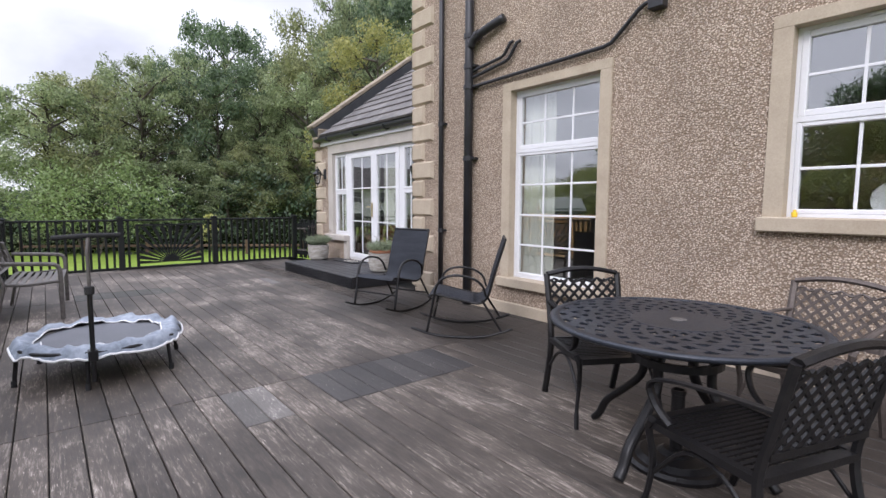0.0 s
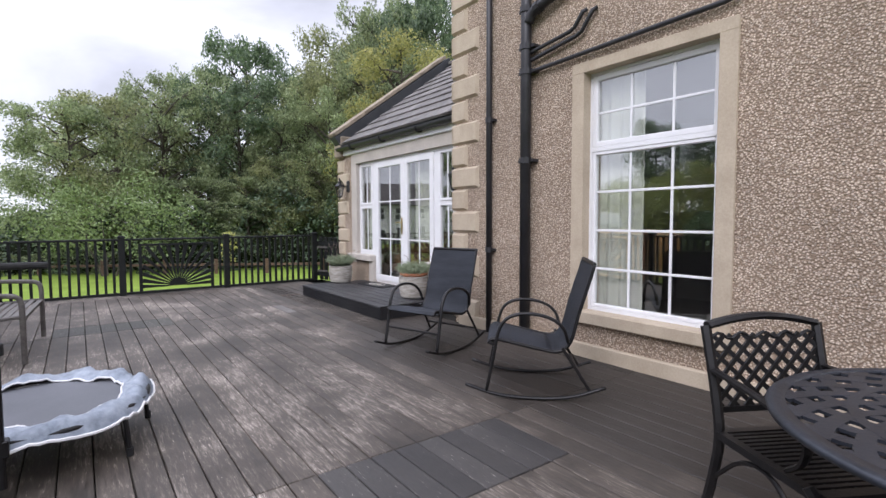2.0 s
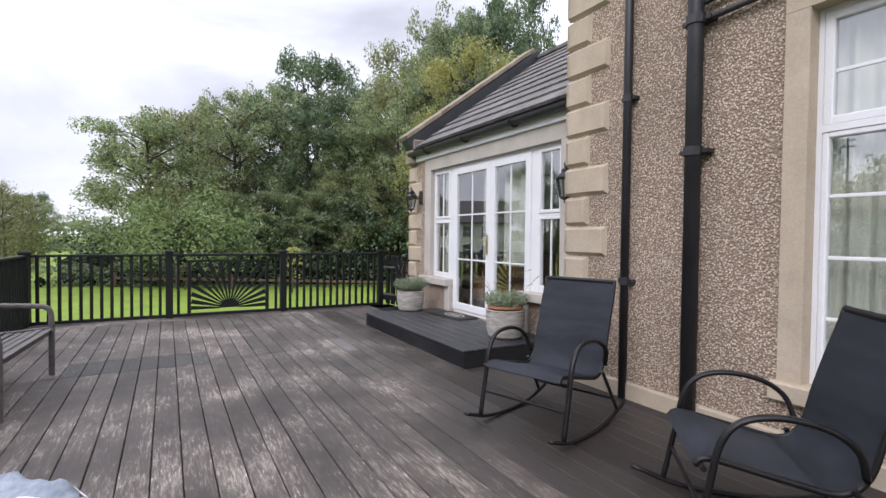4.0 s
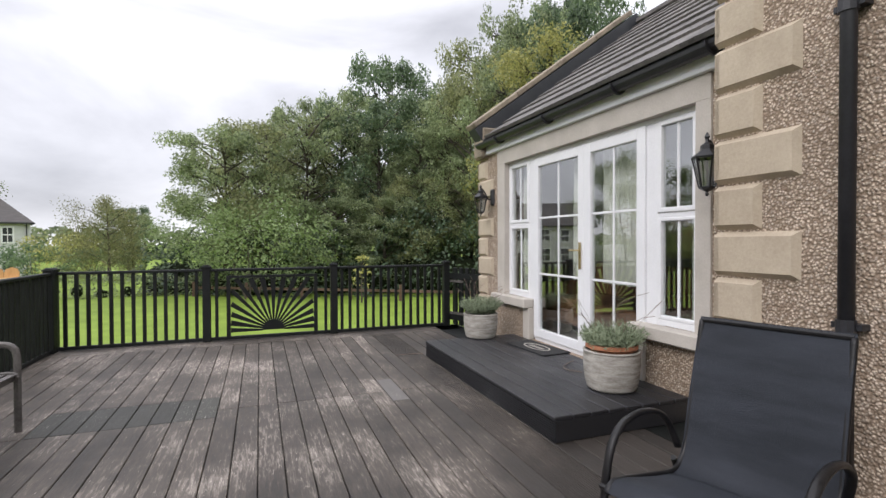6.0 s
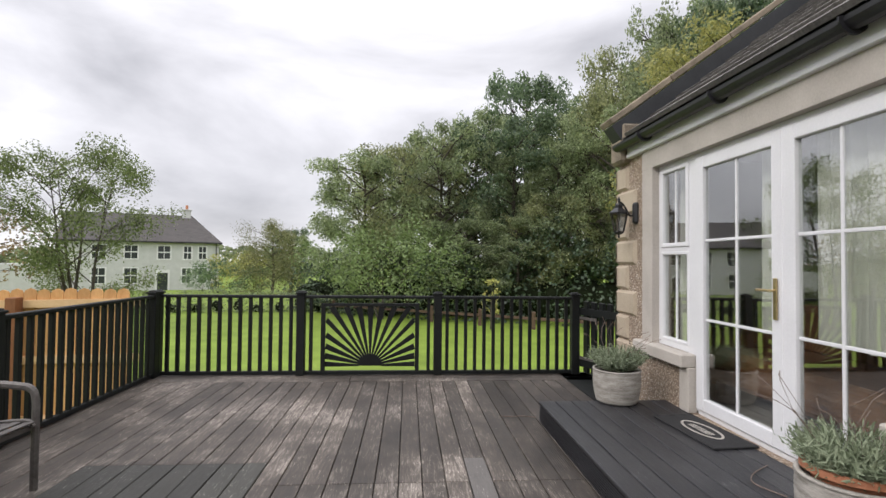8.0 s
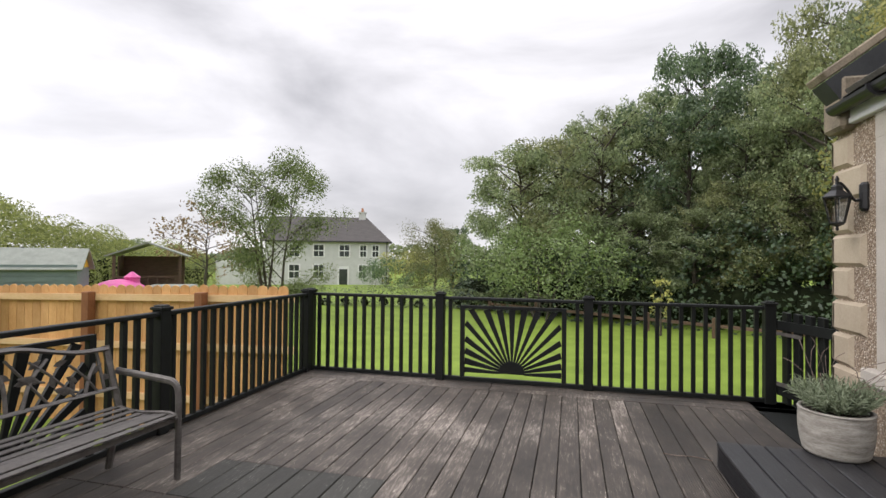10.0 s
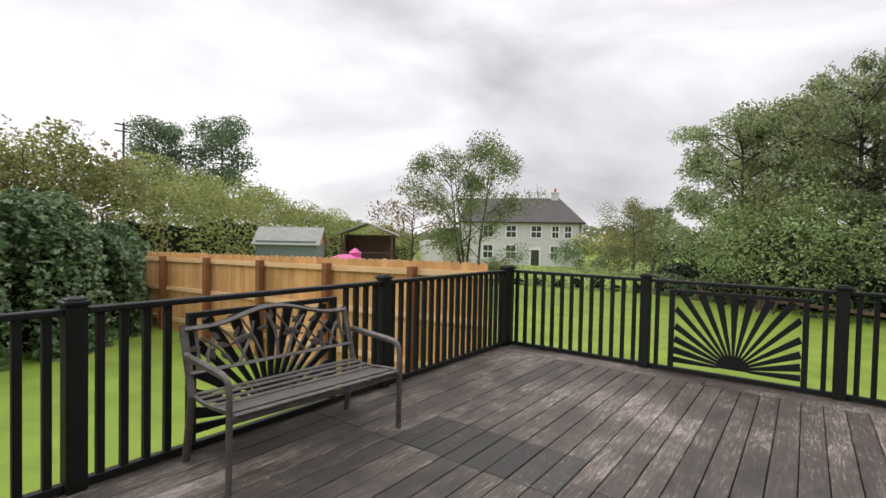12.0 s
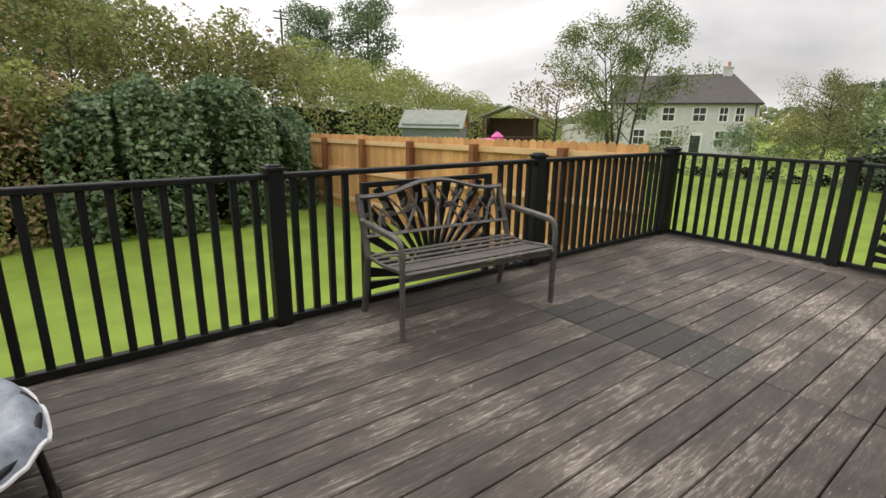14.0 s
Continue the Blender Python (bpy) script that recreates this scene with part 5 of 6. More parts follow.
def patio_chair(m, metal, label):
    root = thing("patio_chair", m, label, "patio chair", "chairs round the table")
    w = 0.255

    def back_w(u, v, d):
        return Vector((u, -0.235 - 0.10 * (v - 0.40) / 0.45 - d, v + 0.02 * d))

    def seat_w(u, v, d):
        return Vector((u, v, 0.405 + d))

    for sx in (-1, 1):
        part("back_leg", sweep(bmesh.new(), curve_pts([(sx * w, -0.33, 0.0), (sx * w, -0.27, 0.2), (sx * w, -0.235, 0.40), (sx * w, -0.28, 0.62), (sx * (w + 0.006), -0.335, 0.84)], 4), 0.022, 0.018, 6), metal, root)
        part("front_leg", sweep(bmesh.new(), curve_pts([(sx * (w + 0.03), 0.27, 0.0), (sx * (w + 0.015), 0.235, 0.10), (sx * w, 0.225, 0.25), (sx * (w + 0.01), 0.245, 0.38), (sx * (w + 0.02), 0.22, 0.43)], 4), [0.016] * 4 + [0.013] * 4 + [0.016] * 4 + [0.019] * 5, None, 6), metal, root)
        part("arm", sweep(bmesh.new(), curve_pts([(sx * w, -0.29, 0.66), (sx * (w + 0.02), -0.10, 0.655), (sx * (w + 0.035), 0.10, 0.635), (sx * (w + 0.035), 0.22, 0.59), (sx * (w + 0.02), 0.20, 0.50), (sx * (w + 0.01), 0.13, 0.44)], 4), 0.020, 0.010, 6), metal, root)
        part("side_brace", sweep(bmesh.new(), curve_pts([(sx * w, -0.25, 0.22), (sx * w, -0.10, 0.35), (sx * w, 0.06, 0.36), (sx * w, 0.215, 0.20)], 4), 0.010, None, 6), metal, root)
    part("top_rail", sweep(bmesh.new(), curve_pts([(-w, -0.335, 0.84), (-w * 0.5, -0.342, 0.865), (0, -0.345, 0.875), (w * 0.5, -0.342, 0.865), (w, -0.335, 0.84)], 4), 0.018, 0.026, 6, (0, 1, 0)), metal, root)
    part("lower_rail", beam(bmesh.new(), (-w, -0.262, 0.50), (w, -0.262, 0.50), 0.02, 0.025), metal, root)
    part("back_lattice", lattice(bmesh.new(), back_w, -w, w, 0.51, 0.80, 0.070, 0.018, 0.010), metal, root)
    part("back_ornament", sweep(bmesh.new(), [back_w(u, 0.795 + 0.012 * math.cos(u * 60), 0.0) for u in [-w + 2 * w * i / 24 for i in range(25)]], 0.008, None, 5), metal, root)
    bm = bmesh.new()
    beam(bm, (-w, -0.24, 0.405), (-w + 0.0, 0.25, 0.405), 0.035, 0.03)
    beam(bm, (w, -0.24, 0.405), (w, 0.25, 0.405), 0.035, 0.03)
    beam(bm, (-w, -0.235, 0.404), (w, -0.235, 0.404), 0.035, 0.03)
    beam(bm, (-w, 0.25, 0.404), (w, 0.25, 0.404), 0.04, 0.035)
    part("seat_frame", bm, metal, root)
    bm = bmesh.new()
    n = 15
    for i in range(n):
        v = -0.205 + 0.43 * i / (n - 1)
        beam(bm, (-w, v, 0.41), (w, v, 0.41), 0.017, 0.008)
    for i in range(5):
        u = -w + 2 * w * (i + 1) / 6
        beam(bm, (u, -0.23, 0.405), (u, 0.245, 0.405), 0.012, 0.006)
    part("seat_slats", bm, metal, root)
    return root


patio_chair(pose(-1.62, 3.90, 0, 0, 0, 150), M_IRON, "dark cast-metal patio chair with lattice back")
patio_chair(pose(-0.98, 2.96, 0, 0, 0, 80), M_BRONZE, "faded bronze cast-metal patio chair with lattice back")
patio_chair(pose(-2.25, 2.83, 0, 0, 0, -18), M_IRON, "dark cast-metal patio chair with open slatted seat")


def patio_table(x, y):
    root = thing("patio_table", pose(x, y, 0), "round blue-black cast-metal table with pierced lattice top", "table")
    R, zt = 0.66, 0.72
    part("rim", lathe(bmesh.new(), [(R - 0.05, zt - 0.012), (R - 0.02, zt - 0.032), (R, zt - 0.022), (R + 0.004, zt - 0.008), (R - 0.006, zt), (R - 0.05, zt)], 72, ring=True), M_TABLETOP, root, "", True)
    part("centre_disc", lathe(bmesh.new(), [(0.22, zt - 0.012), (0.24, zt - 0.010), (0.24, zt - 0.001), (0.235, zt + 0.001)], 48), M_TABLETOP, root)
    part("umbrella_ring", lathe(bmesh.new(), [(0.040, zt), (0.040, zt + 0.005), (0.034, zt + 0.008)], 24), M_BENCH, root, "pale worn ring round the parasol hole")
    rings = [0.24, 0.33, 0.42, 0.525, 0.635]
    for r0, r1, n, tw in ((0.235, 0.62, 24, 0.85), (0.235, 0.62, 24, -0.85)):
        bm = bmesh.new()
        for k in range(n):
            a = 2 * math.pi * k / n
            pts = [((r0 + (r1 - r0) * q / 6) * math.cos(a + tw * q / 6), (r0 + (r1 - r0) * q / 6) * math.sin(a + tw * q / 6), zt - 0.006 - (0.0008 if tw < 0 else 0)) for q in range(7)]
            sweep(bm, pts, [0.013 + 0.013 * q / 6 for q in range(7)], 0.005, 4, (0, 0, 1), True)
        part("lattice", bm, M_TABLETOP, root)
    part("band", lathe(bmesh.new(), [(0.425, zt - 0.011), (0.455, zt - 0.011), (0.455, zt - 0.0005), (0.425, zt - 0.0005)], 60, ring=True), M_TABLETOP, root)
    for k in range(4):
        a = math.radians(178 + 90 * k)
        c, s = math.cos(a), math.sin(a)
        pts = curve_pts([(r * c, r * s, z) for r, z in ((0.33, zt - 0.02), (0.235, 0.63), (0.185, 0.50), (0.20, 0.37), (0.31, 0.25), (0.415, 0.15), (0.46, 0.06), (0.50, 0.012))], 4)
        part("leg", sweep(bmesh.new(), pts, 0.028, 0.022, 8), M_IRON, root, "", True)
    part("leg_ring", lathe(bmesh.new(), [(0.20, 0.50), (0.225, 0.50), (0.225, 0.54), (0.20, 0.54)], 32, ring=True), M_IRON, root)
    part("leg_ring", lathe(bmesh.new(), [(0.22, 0.62), (0.26, 0.62), (0.26, 0.65), (0.22, 0.65)], 32, ring=True), M_IRON, root)
    return root


patio_table(-1.81, 3.33)
pb = thing("parasol_base", pose(-1.90, 3.27, 0), "round cast-iron parasol base with an upright tube", "parasol base")
part("base_plate", lathe(bmesh.new(), [(0.245, 0.0), (0.25, 0.02), (0.235, 0.035), (0.20, 0.03), (0.17, 0.05), (0.09, 0.055), (0.06, 0.075), (0.03, 0.08)], 40), M_IRON, pb)
part("tube", lathe(bmesh.new(), [(0.032, 0.07), (0.032, 0.36), (0.036, 0.362), (0.036, 0.385), (0.026, 0.385), (0.026, 0.30), (0.005, 0.30)], 20), M_IRON, pb)


# ---- the bench ----
def bench(m):
    root = thing("garden_bench", m, "weathered bronze metal bench with bird and branch backrest", "bench")
    w = 0.635

    def bk(u, v, d=0.0):
        return Vector((u, -0.19 - 0.15 * (v - 0.42) / 0.45 + d, v))

    def arch(u):
        q = abs(u) / w
        return 0.80 + 0.085 * (0.5 + 0.5 * math.cos(math.pi * min(1, q * 1.25)))

    for sx in (-1, 1):
        x = sx * w
        part("front_leg", sweep(bmesh.new(), curve_pts([(x, 0.30, 0.0), (x, 0.30, 0.40), (x, 0.295, 0.56), (x, 0.26, 0.615), (x, 0.18, 0.63), (x, -0.05, 0.645), (x, -0.235, 0.655)], 5), 0.024, 0.016, 8, (1, 0, 0)), M_BENCH, root, "curved front leg and armrest")
        part("rear_leg", sweep(bmesh.new(), [(x * 0.97, -0.27, 0.0), (x * 0.97, -0.19, 0.42), bk(x * 0.97, 0.82)], 0.025, 0.018, 6), M_BENCH, root)
        part("seat_side", sweep(bmesh.new(), curve_pts([(x * 0.96, 0.31, 0.395), (x * 0.96, 0.26, 0.425), (x * 0.96, 0.0, 0.405), (x * 0.96, -0.19, 0.42)], 4), 0.012, 0.016, 6), M_BENCH, root)
    us = [-w * 0.97 + 2 * w * 0.97 * i / 28 for i in range(29)]
    part("top_rail", sweep(bmesh.new(), [bk(u, arch(u)) for u in us], 0.016, 0.030, 6, (0, 1, 0)), M_BENCH, root)
    part("lower_rail", sweep(bmesh.new(), [bk(-w * 0.97, 0.545), bk(w * 0.97, 0.545)], 0.010, 0.030, 6, (0, 1, 0)), M_BENCH, root)
    for u in (-w * 0.86, w * 0.86):
        part("back_upright", sweep(bmesh.new(), [bk(u, 0.55), bk(u, arch(u))], 0.010, None, 6), M_BENCH, root)
    for i in range(8):
        y = 0.29 - 0.475 * i / 7
        z = 0.413 + 0.012 * math.cos(i / 7 * math.pi * 2) + (0.0 if i else -0.006)
        part("seat_slat", beam(bmesh.new(), (-w * 0.97, y, z), (w * 0.97, y, z), 0.046, 0.008, (0, 0, 1), 0.002), M_BENCH, root)
    part("front_stretcher", beam(bmesh.new(), (-w * 0.97, 0.285, 0.385), (w * 0.97, 0.285, 0.385), 0.012, 0.03), M_BENCH, root)
    rng = random.Random(11)
    for u0, u1, v1 in ((-0.50, -0.36, 0.74), (-0.36, -0.14, 0.80), (-0.20, -0.02, 0.83), (0.02, 0.06, 0.84), (0.12, 0.24, 0.82), (0.24, 0.40, 0.79), (0.34, 0.52, 0.74), (-0.06, -0.24, 0.80), (0.3, 0.16, 0.80), (0.5, 0.44, 0.72), (-0.42, -0.52, 0.72)):
        mid = bk((u0 + u1) / 2 + rng.uniform(-0.03, 0.03), 0.56 + (v1 - 0.56) * 0.55)
        part("branch", sweep(bmesh.new(), curve_pts([bk(u0, 0.55), mid, bk(u1, v1)], 5), 0.012, 0.008, 6), M_BENCH, root)
        for k in range(2):
            c = bk(u1 + rng.uniform(-0.07, 0.07), v1 - rng.uniform(0.01, 0.14))
            a = rng.uniform(0, math.pi)
            dx, dz = math.cos(a), math.sin(a)
            bm = bmesh.new()
            sweep(bm, [c + Vector((dx * t, 0, dz * t)) for t in (-0.04, -0.02, 0.0, 0.02, 0.042)], [0.002, 0.016, 0.022, 0.016, 0.002], [0.003] * 5, 6, (0, 1, 0))
            part("leaf", bm, M_BENCH, root)
    for u, v, sg in ((-0.30, 0.60, 1), (-0.12, 0.70, 1), (0.26, 0.70, -1)):
        bm = bmesh.new()
        c = bk(u, v, 0.008)
        sweep(bm, [c + Vector((sg * t, 0, 0.35 * t)) for t in (-0.085, -0.05, -0.025, 0.0, 0.022, 0.034, 0.045, 0.062)], [0.006, 0.010, 0.024, 0.030, 0.022, 0.019, 0.015, 0.002], [0.006] * 8, 8, (0, 1, 0))
        part("bird_ornament", bm, M_BENCH, root)
    return root


bench(pose(-4.53, 9.76, 0, 0, 0, -93.5))


# ---- the small trampoline ----
def trampoline(x, y):
    root = thing("mini_trampoline", pose(x, y, 0), "mini trampoline with faded blue skirt and grab handle", "trampoline")
    R, h = 0.54, 0.255
    ring = [(R * math.cos(2 * math.pi * k / 48), R * math.sin(2 * math.pi * k / 48), h) for k in range(49)]
    part("frame", sweep(bmesh.new(), ring, 0.016, None, 8), M_IRON, root, "", True)
    part("mat", lathe(bmesh.new(), [(0.005, h - 0.008), (0.45, h - 0.004), (0.47, h - 0.002), (0.45, h + 0.002), (0.005, h - 0.002)], 48), M_MAT, root)
    for k in range(6):
        a = math.radians(256 + 60 * k)
        c, s = math.cos(a), math.sin(a)
        leg = part("leg", sweep(bmesh.new(), [(0.52 * c, 0.52 * s, h), (0.55 * c, 0.55 * s, h - 0.06), (0.57 * c, 0.57 * s, 0.02)], 0.014, None, 8), M_IRON, root)
        part("rubber_foot", sweep(bmesh.new(), [(0.57 * c, 0.57 * s, 0.045), (0.571 * c, 0.571 * s, 0.0)], 0.019, None, 8), M_RUBBER, leg)
    verts, faces = [], []
    n, rows = 96, 7
    edge_in, edge_out = [], []
    for i in range(n):
        a = 2 * math.pi * i / n
        for j in range(rows):
            t = j / (rows - 1)
            r = 0.425 + 0.145 * t + 0.010 * math.sin(6 * a + 0.5) * t + 0.016 * noise.noise((3 * math.cos(a), 3 * math.sin(a), 1))
            if j == 0:
                r += 0.06 * noise.noise((2.2 * math.cos(a), 2.2 * math.sin(a), 5))
            z = h + 0.022 + 0.028 * math.sin(math.pi * t) + 0.032 * noise.noise((8 * r * math.cos(a), 8 * r * math.sin(a), 2)) + 0.022 * noise.noise((19 * r * math.cos(a), 19 * r * math.sin(a), 7)) - (0.05 * max(0, t - 0.75) * 4) + 0.014 * math.sin(12 * a) * t
            z = max(z, h + 0.006) if t < 0.7 else z
            p = Vector((r * math.cos(a), r * math.sin(a), z))
            verts.append(p)
            if j == 0:
                edge_in.append(p)
            if j == rows - 1:
                edge_out.append(p)
    for i in range(n):
        for j in range(rows - 1):
            a, b = i * rows + j, ((i + 1) % n) * rows + j
            faces.append((a, a + 1, b + 1, b))
    m = len(verts)
    verts += [p - Vector((0, 0, 0.006)) for p in verts]
    faces += [tuple(q + m for q in f[::-1]) for f in faces]
    skirt = raw_part("skirt", verts, faces, M_SKIRT, root, "crumpled faded blue vinyl skirt")
    skirt.data.polygons.foreach_set("use_smooth", [True] * len(faces))
    part("piping", sweep(bmesh.new(), edge_out + edge_out[:1], 0.009, None, 6), M_PIPING, skirt, "white edge piping")
    part("piping", sweep(bmesh.new(), edge_in + edge_in[:1], 0.006, None, 6), M_PIPING, skirt, "white edge piping")
    hx, hy = -0.10, -0.575
    post = part("handle_post", sweep(bmesh.new(), [(hx, hy, 0.06), (hx, hy, 0.72)], 0.016, None, 10), M_IRON, root)
    part("inner_post", sweep(bmesh.new(), [(hx, hy, 0.72), (hx, hy - 0.0, 0.98), (hx + 0.01, hy + 0.02, 1.085)], 0.012, None, 10), M_BENCH, post)
    part("collar", lathe(bmesh.new(), [(0.02, 0.68), (0.03, 0.685), (0.03, 0.735), (0.02, 0.74)], 12, (hx, hy, 0)), M_FOAM, post)
    part("clamp", box(bmesh.new(), hx - 0.03, hx + 0.03, hy - 0.015, hy + 0.05, h - 0.05, h + 0.03, 0.006), M_IRON, post)
    part("grip", sweep(bmesh.new(), [(hx - 0.19, hy + 0.0, 1.08), (hx + 0.01, hy + 0.02, 1.09), (hx + 0.20, hy + 0.05, 1.085)], 0.017, None, 10), M_FOAM, root, "black foam T-bar grip")
    return root


trampoline(-4.06, 6.87)


# ---- trees, hedges and distance ----
def leaf_cloud(name, centres, size, material, parent=None, label="", droop=0.0, seed=0, aspect=0.6, out=None):
    """Many small pointed leaves, one at every centre; out gives the way each one roughly faces."""
    rng = np.random.default_rng(seed)
    c = np.asarray(centres, float)
    n = len(c)
    face = rng.normal(size=(n, 3)) * 0.8
    if out is not None:
        face += out
    face[:, 2] += 0.35
    face /= np.linalg.norm(face, axis=1)[:, None]
    d = rng.normal(size=(n, 3))
    d[:, 2] -= droop
    d -= face * (d * face).sum(axis=1)[:, None]
    d /= np.linalg.norm(d, axis=1)[:, None]
    e = np.cross(face, d)
    s = size * rng.uniform(0.6, 1.3, n)[:, None]
    v = np.empty((n, 4, 3))
    v[:, 0], v[:, 1] = c - d * s * 0.5, c + e * s * aspect * 0.5
    v[:, 2], v[:, 3] = c + d * s * 0.5, c - e * s * aspect * 0.5
    me = bpy.data.meshes.new(name)
    me.from_pydata(v.reshape(-1, 3), [], np.arange(n * 4).reshape(n, 4))
    me.materials.append(material)
    ob = new(name, me)
    if parent is not None:
        ob.parent = parent
    if label:
        tagged(ob, label)
    return ob


def clumps(rng, centres, radii, counts, flat=0.8):
    """Points on and just under the upper shells of lumps, with the way out of each lump."""
    out, ways = [], []
    for c, r, k in zip(centres, radii, counts):
        d = rng.normal(size=(k, 3))
        d[:, 2] += 0.25
        d /= np.linalg.norm(d, axis=1)[:, None]
        q = r * (0.35 + 0.65 * rng.uniform(0.0, 1.0, k)[:, None] ** 0.45) * rng.uniform(0.85, 1.18, k)[:, None]
        out.append(np.asarray(c) + d * q * np.array((1, 1, flat)))
        ways.append(d)
    return np.concatenate(out), np.concatenate(ways)


def tree(height, spread, bare, leaves, leaf, material, seed, label, lean=0.0, stems=1, drooping=0.0, category="tree", group="", clump=0.16, narrow=1.0, bark=None, full=0.0):
    """A tapered trunk, limbs that fork, and leaves in clumps round the limb ends with gaps between."""
    rng = np.random.default_rng(seed)
    root = thing("tree", pose(0, 0, 0), label, category, group)
    bm = bmesh.new()
    tips = []
    for st in range(stems):
        a0 = rng.uniform(0, 6.28)
        off = 0.0 if stems == 1 else spread * 0.28
        top = Vector((off * math.cos(a0) + lean, off * math.sin(a0), height * rng.uniform(0.82, 0.95)))
        base = Vector((0.05 * math.cos(a0) * stems, 0.05 * math.sin(a0) * stems, -0.3))
        trunk = [base.lerp(top, t) + Vector((rng.normal() * 0.02 * height * t * (1 - t) * 2, rng.normal() * 0.02 * height * t * (1 - t) * 2, 0)) for t in (0, 0.08, 0.25, 0.45, 0.65, 0.85, 1)]
        r0 = height * 0.020 / math.sqrt(stems)
        sweep(bm, trunk, [r0 * 1.35, r0, r0 * 0.85, r0 * 0.65, r0 * 0.42, r0 * 0.2, r0 * 0.06], None, 7)
        tips.append(top)
        limbs = int((13 if full == 0 else 24) / stems) + 3
        for i in range(limbs):
            t = bare + (0.97 - bare) * (i + rng.uniform(0, 0.8)) / limbs
            k = min(5, int(t * 6))
            p = base.lerp(top, t)
            a = 2.4 * i + rng.uniform(-0.4, 0.4)
            shape = math.sin(math.pi * min(1, 0.22 + 0.78 * (t - bare) / (1 - bare)) ** 0.85) ** 0.7
            shape = shape + (max(0.0, 1 - (2 * (t - bare) / (1 - bare) - 0.9) ** 2) ** 0.5 - shape) * full
            L = spread * 0.5 * (0.35 + 0.75 * shape) * rng.uniform(0.7, 1.15)
            rise = L * rng.uniform(0.15, 0.75) / narrow
            q = p + Vector((math.cos(a) * L, math.sin(a) * L, rise))
            mid = p.lerp(q, 0.5) + Vector((0, 0, L * 0.08))
            sweep(bm, [p, mid, q], [r0 * 0.32, r0 * 0.18, r0 * 0.04], None, 5)
            tips.append(q)
            tips.append(mid.lerp(q, 0.3) + Vector((rng.normal(), rng.normal(), rng.normal())) * L * 0.12)
            for f in range(3 if full == 0 else 5):
                b = a + rng.uniform(-1.0, 1.0)
                l2 = L * rng.uniform(0.25, 0.5)
                q2 = mid.lerp(q, rng.uniform(0.0, 0.8)) + Vector((math.cos(b) * l2, math.sin(b) * l2, l2 * rng.uniform(-0.2, 0.7)))
                sweep(bm, [mid.lerp(q, 0.25), q2], [r0 * 0.12, r0 * 0.03], None, 4)
                tips.append(q2)
    part("trunk", bm, M_BARK if bark is None else bark, root)
    tips = np.array([tuple(t) for t in tips])
    radii = spread * clump * rng.uniform(0.55, 1.35, len(tips))
    share = radii ** 2 / (radii ** 2).sum()
    pts, ways = clumps(rng, tips, radii, np.maximum(3, (share * leaves).astype(int)))
    if drooping:
        hang = rng.uniform(0, 1, len(pts)) ** 1.3 * drooping * np.clip(np.hypot(pts[:, 0], pts[:, 1]) / (spread * 0.5), 0.2, 1.1)
        pts[:, 2] = np.maximum(pts[:, 2] - hang * height, 0.25)
    leaf_cloud("crown", pts, leaf, material, root, "", 0.4 + drooping * 2, seed, out=ways)
    return root


def on_ground(x, y, turn=0.0, scale=1.0, tall=1.0, sink=0.0):
    return pose(x, y, ground_height(x, y) - sink, 0, 0, turn) @ Matrix.Diagonal((scale, scale, scale * tall, 1))


WOOD = "trees of the wood edge"
protos = [
    tree(10.0, 6.4, 0.16, 18000, 0.16, M_LEAF, 1, "tall green broadleaf tree at the wood edge", group=WOOD, clump=0.085, full=0.8),
    tree(10.0, 5.4, 0.06, 20000, 0.16, M_LEAF_DARK, 2, "dark ivy-clad tree at the wood edge", group=WOOD, clump=0.095, full=0.9),
    tree(10.0, 6.0, 0.22, 11500, 0.145, M_LEAF, 3, "open-crowned tree with sky showing through", group=WOOD, clump=0.07, full=0.7),
    tree(10.0, 6.8, 0.10, 18000, 0.16, M_LEAF_MID, 4, "broad leafy tree at the wood edge", group=WOOD, clump=0.085, full=0.9),
]
rng = random.Random(21)
placed = set()
SKYLINE = ((-9.0, 3.6), (-7.2, 4.5), (-5.2, 6.4), (-4.0, 7.5), (-2.6, 8.5), (-1.0, 8.9), (0.6, 9.1), (2.8, 9.9), (5.0, 11.2), (8.5, 15.0), (14.0, 16.5), (40.0, 17.5))


def wood_height(x, y):
    """How tall a tree at (x, y) stands when its top meets the wood's skyline, which climbs to the east."""
    k = (y - 5.0) / 28.0
    u = -2.5 + (x + 2.5) / k
    for (u0, z0), (u1, z1) in zip(SKYLINE, SKYLINE[1:]):
        if u <= u1 or u1 == 40.0:
            z = z0 + (z1 - z0) * max(0.0, min(1.0, (u - u0) / (u1 - u0)))
            break
    return 1.35 + (z - 1.35) * k - ground_height(x, y)


spots = []
for i in range(12):
    x = -4.0 + i * 1.8
    y = 31.5 + rng.uniform(-1.0, 1.0) - 0.16 * max(0, x)
    spots.append((x, y, rng.uniform(0.84, 0.95)))
for i in range(11):
    x = -4.2 + i * 2.3
    y = 36.5 + rng.uniform(-1.3, 1.3) - 0.1 * max(0, x)
    spots.append((x, y, rng.uniform(0.95, 1.01)))
for i in range(6):
    spots.append((0.6 + i * 2.1, 28.8 - 0.5 * i + rng.uniform(-0.5, 0.5), rng.uniform(0.50, 0.68)))
for x, y in ((12, 26), (15.5, 24.5), (19, 23), (22, 21)):
    spots.append((x, y, 0.95))
for x, y in ((-11.8, 50), (-13.8, 58)):
    spots.append((x, y, 0.75))
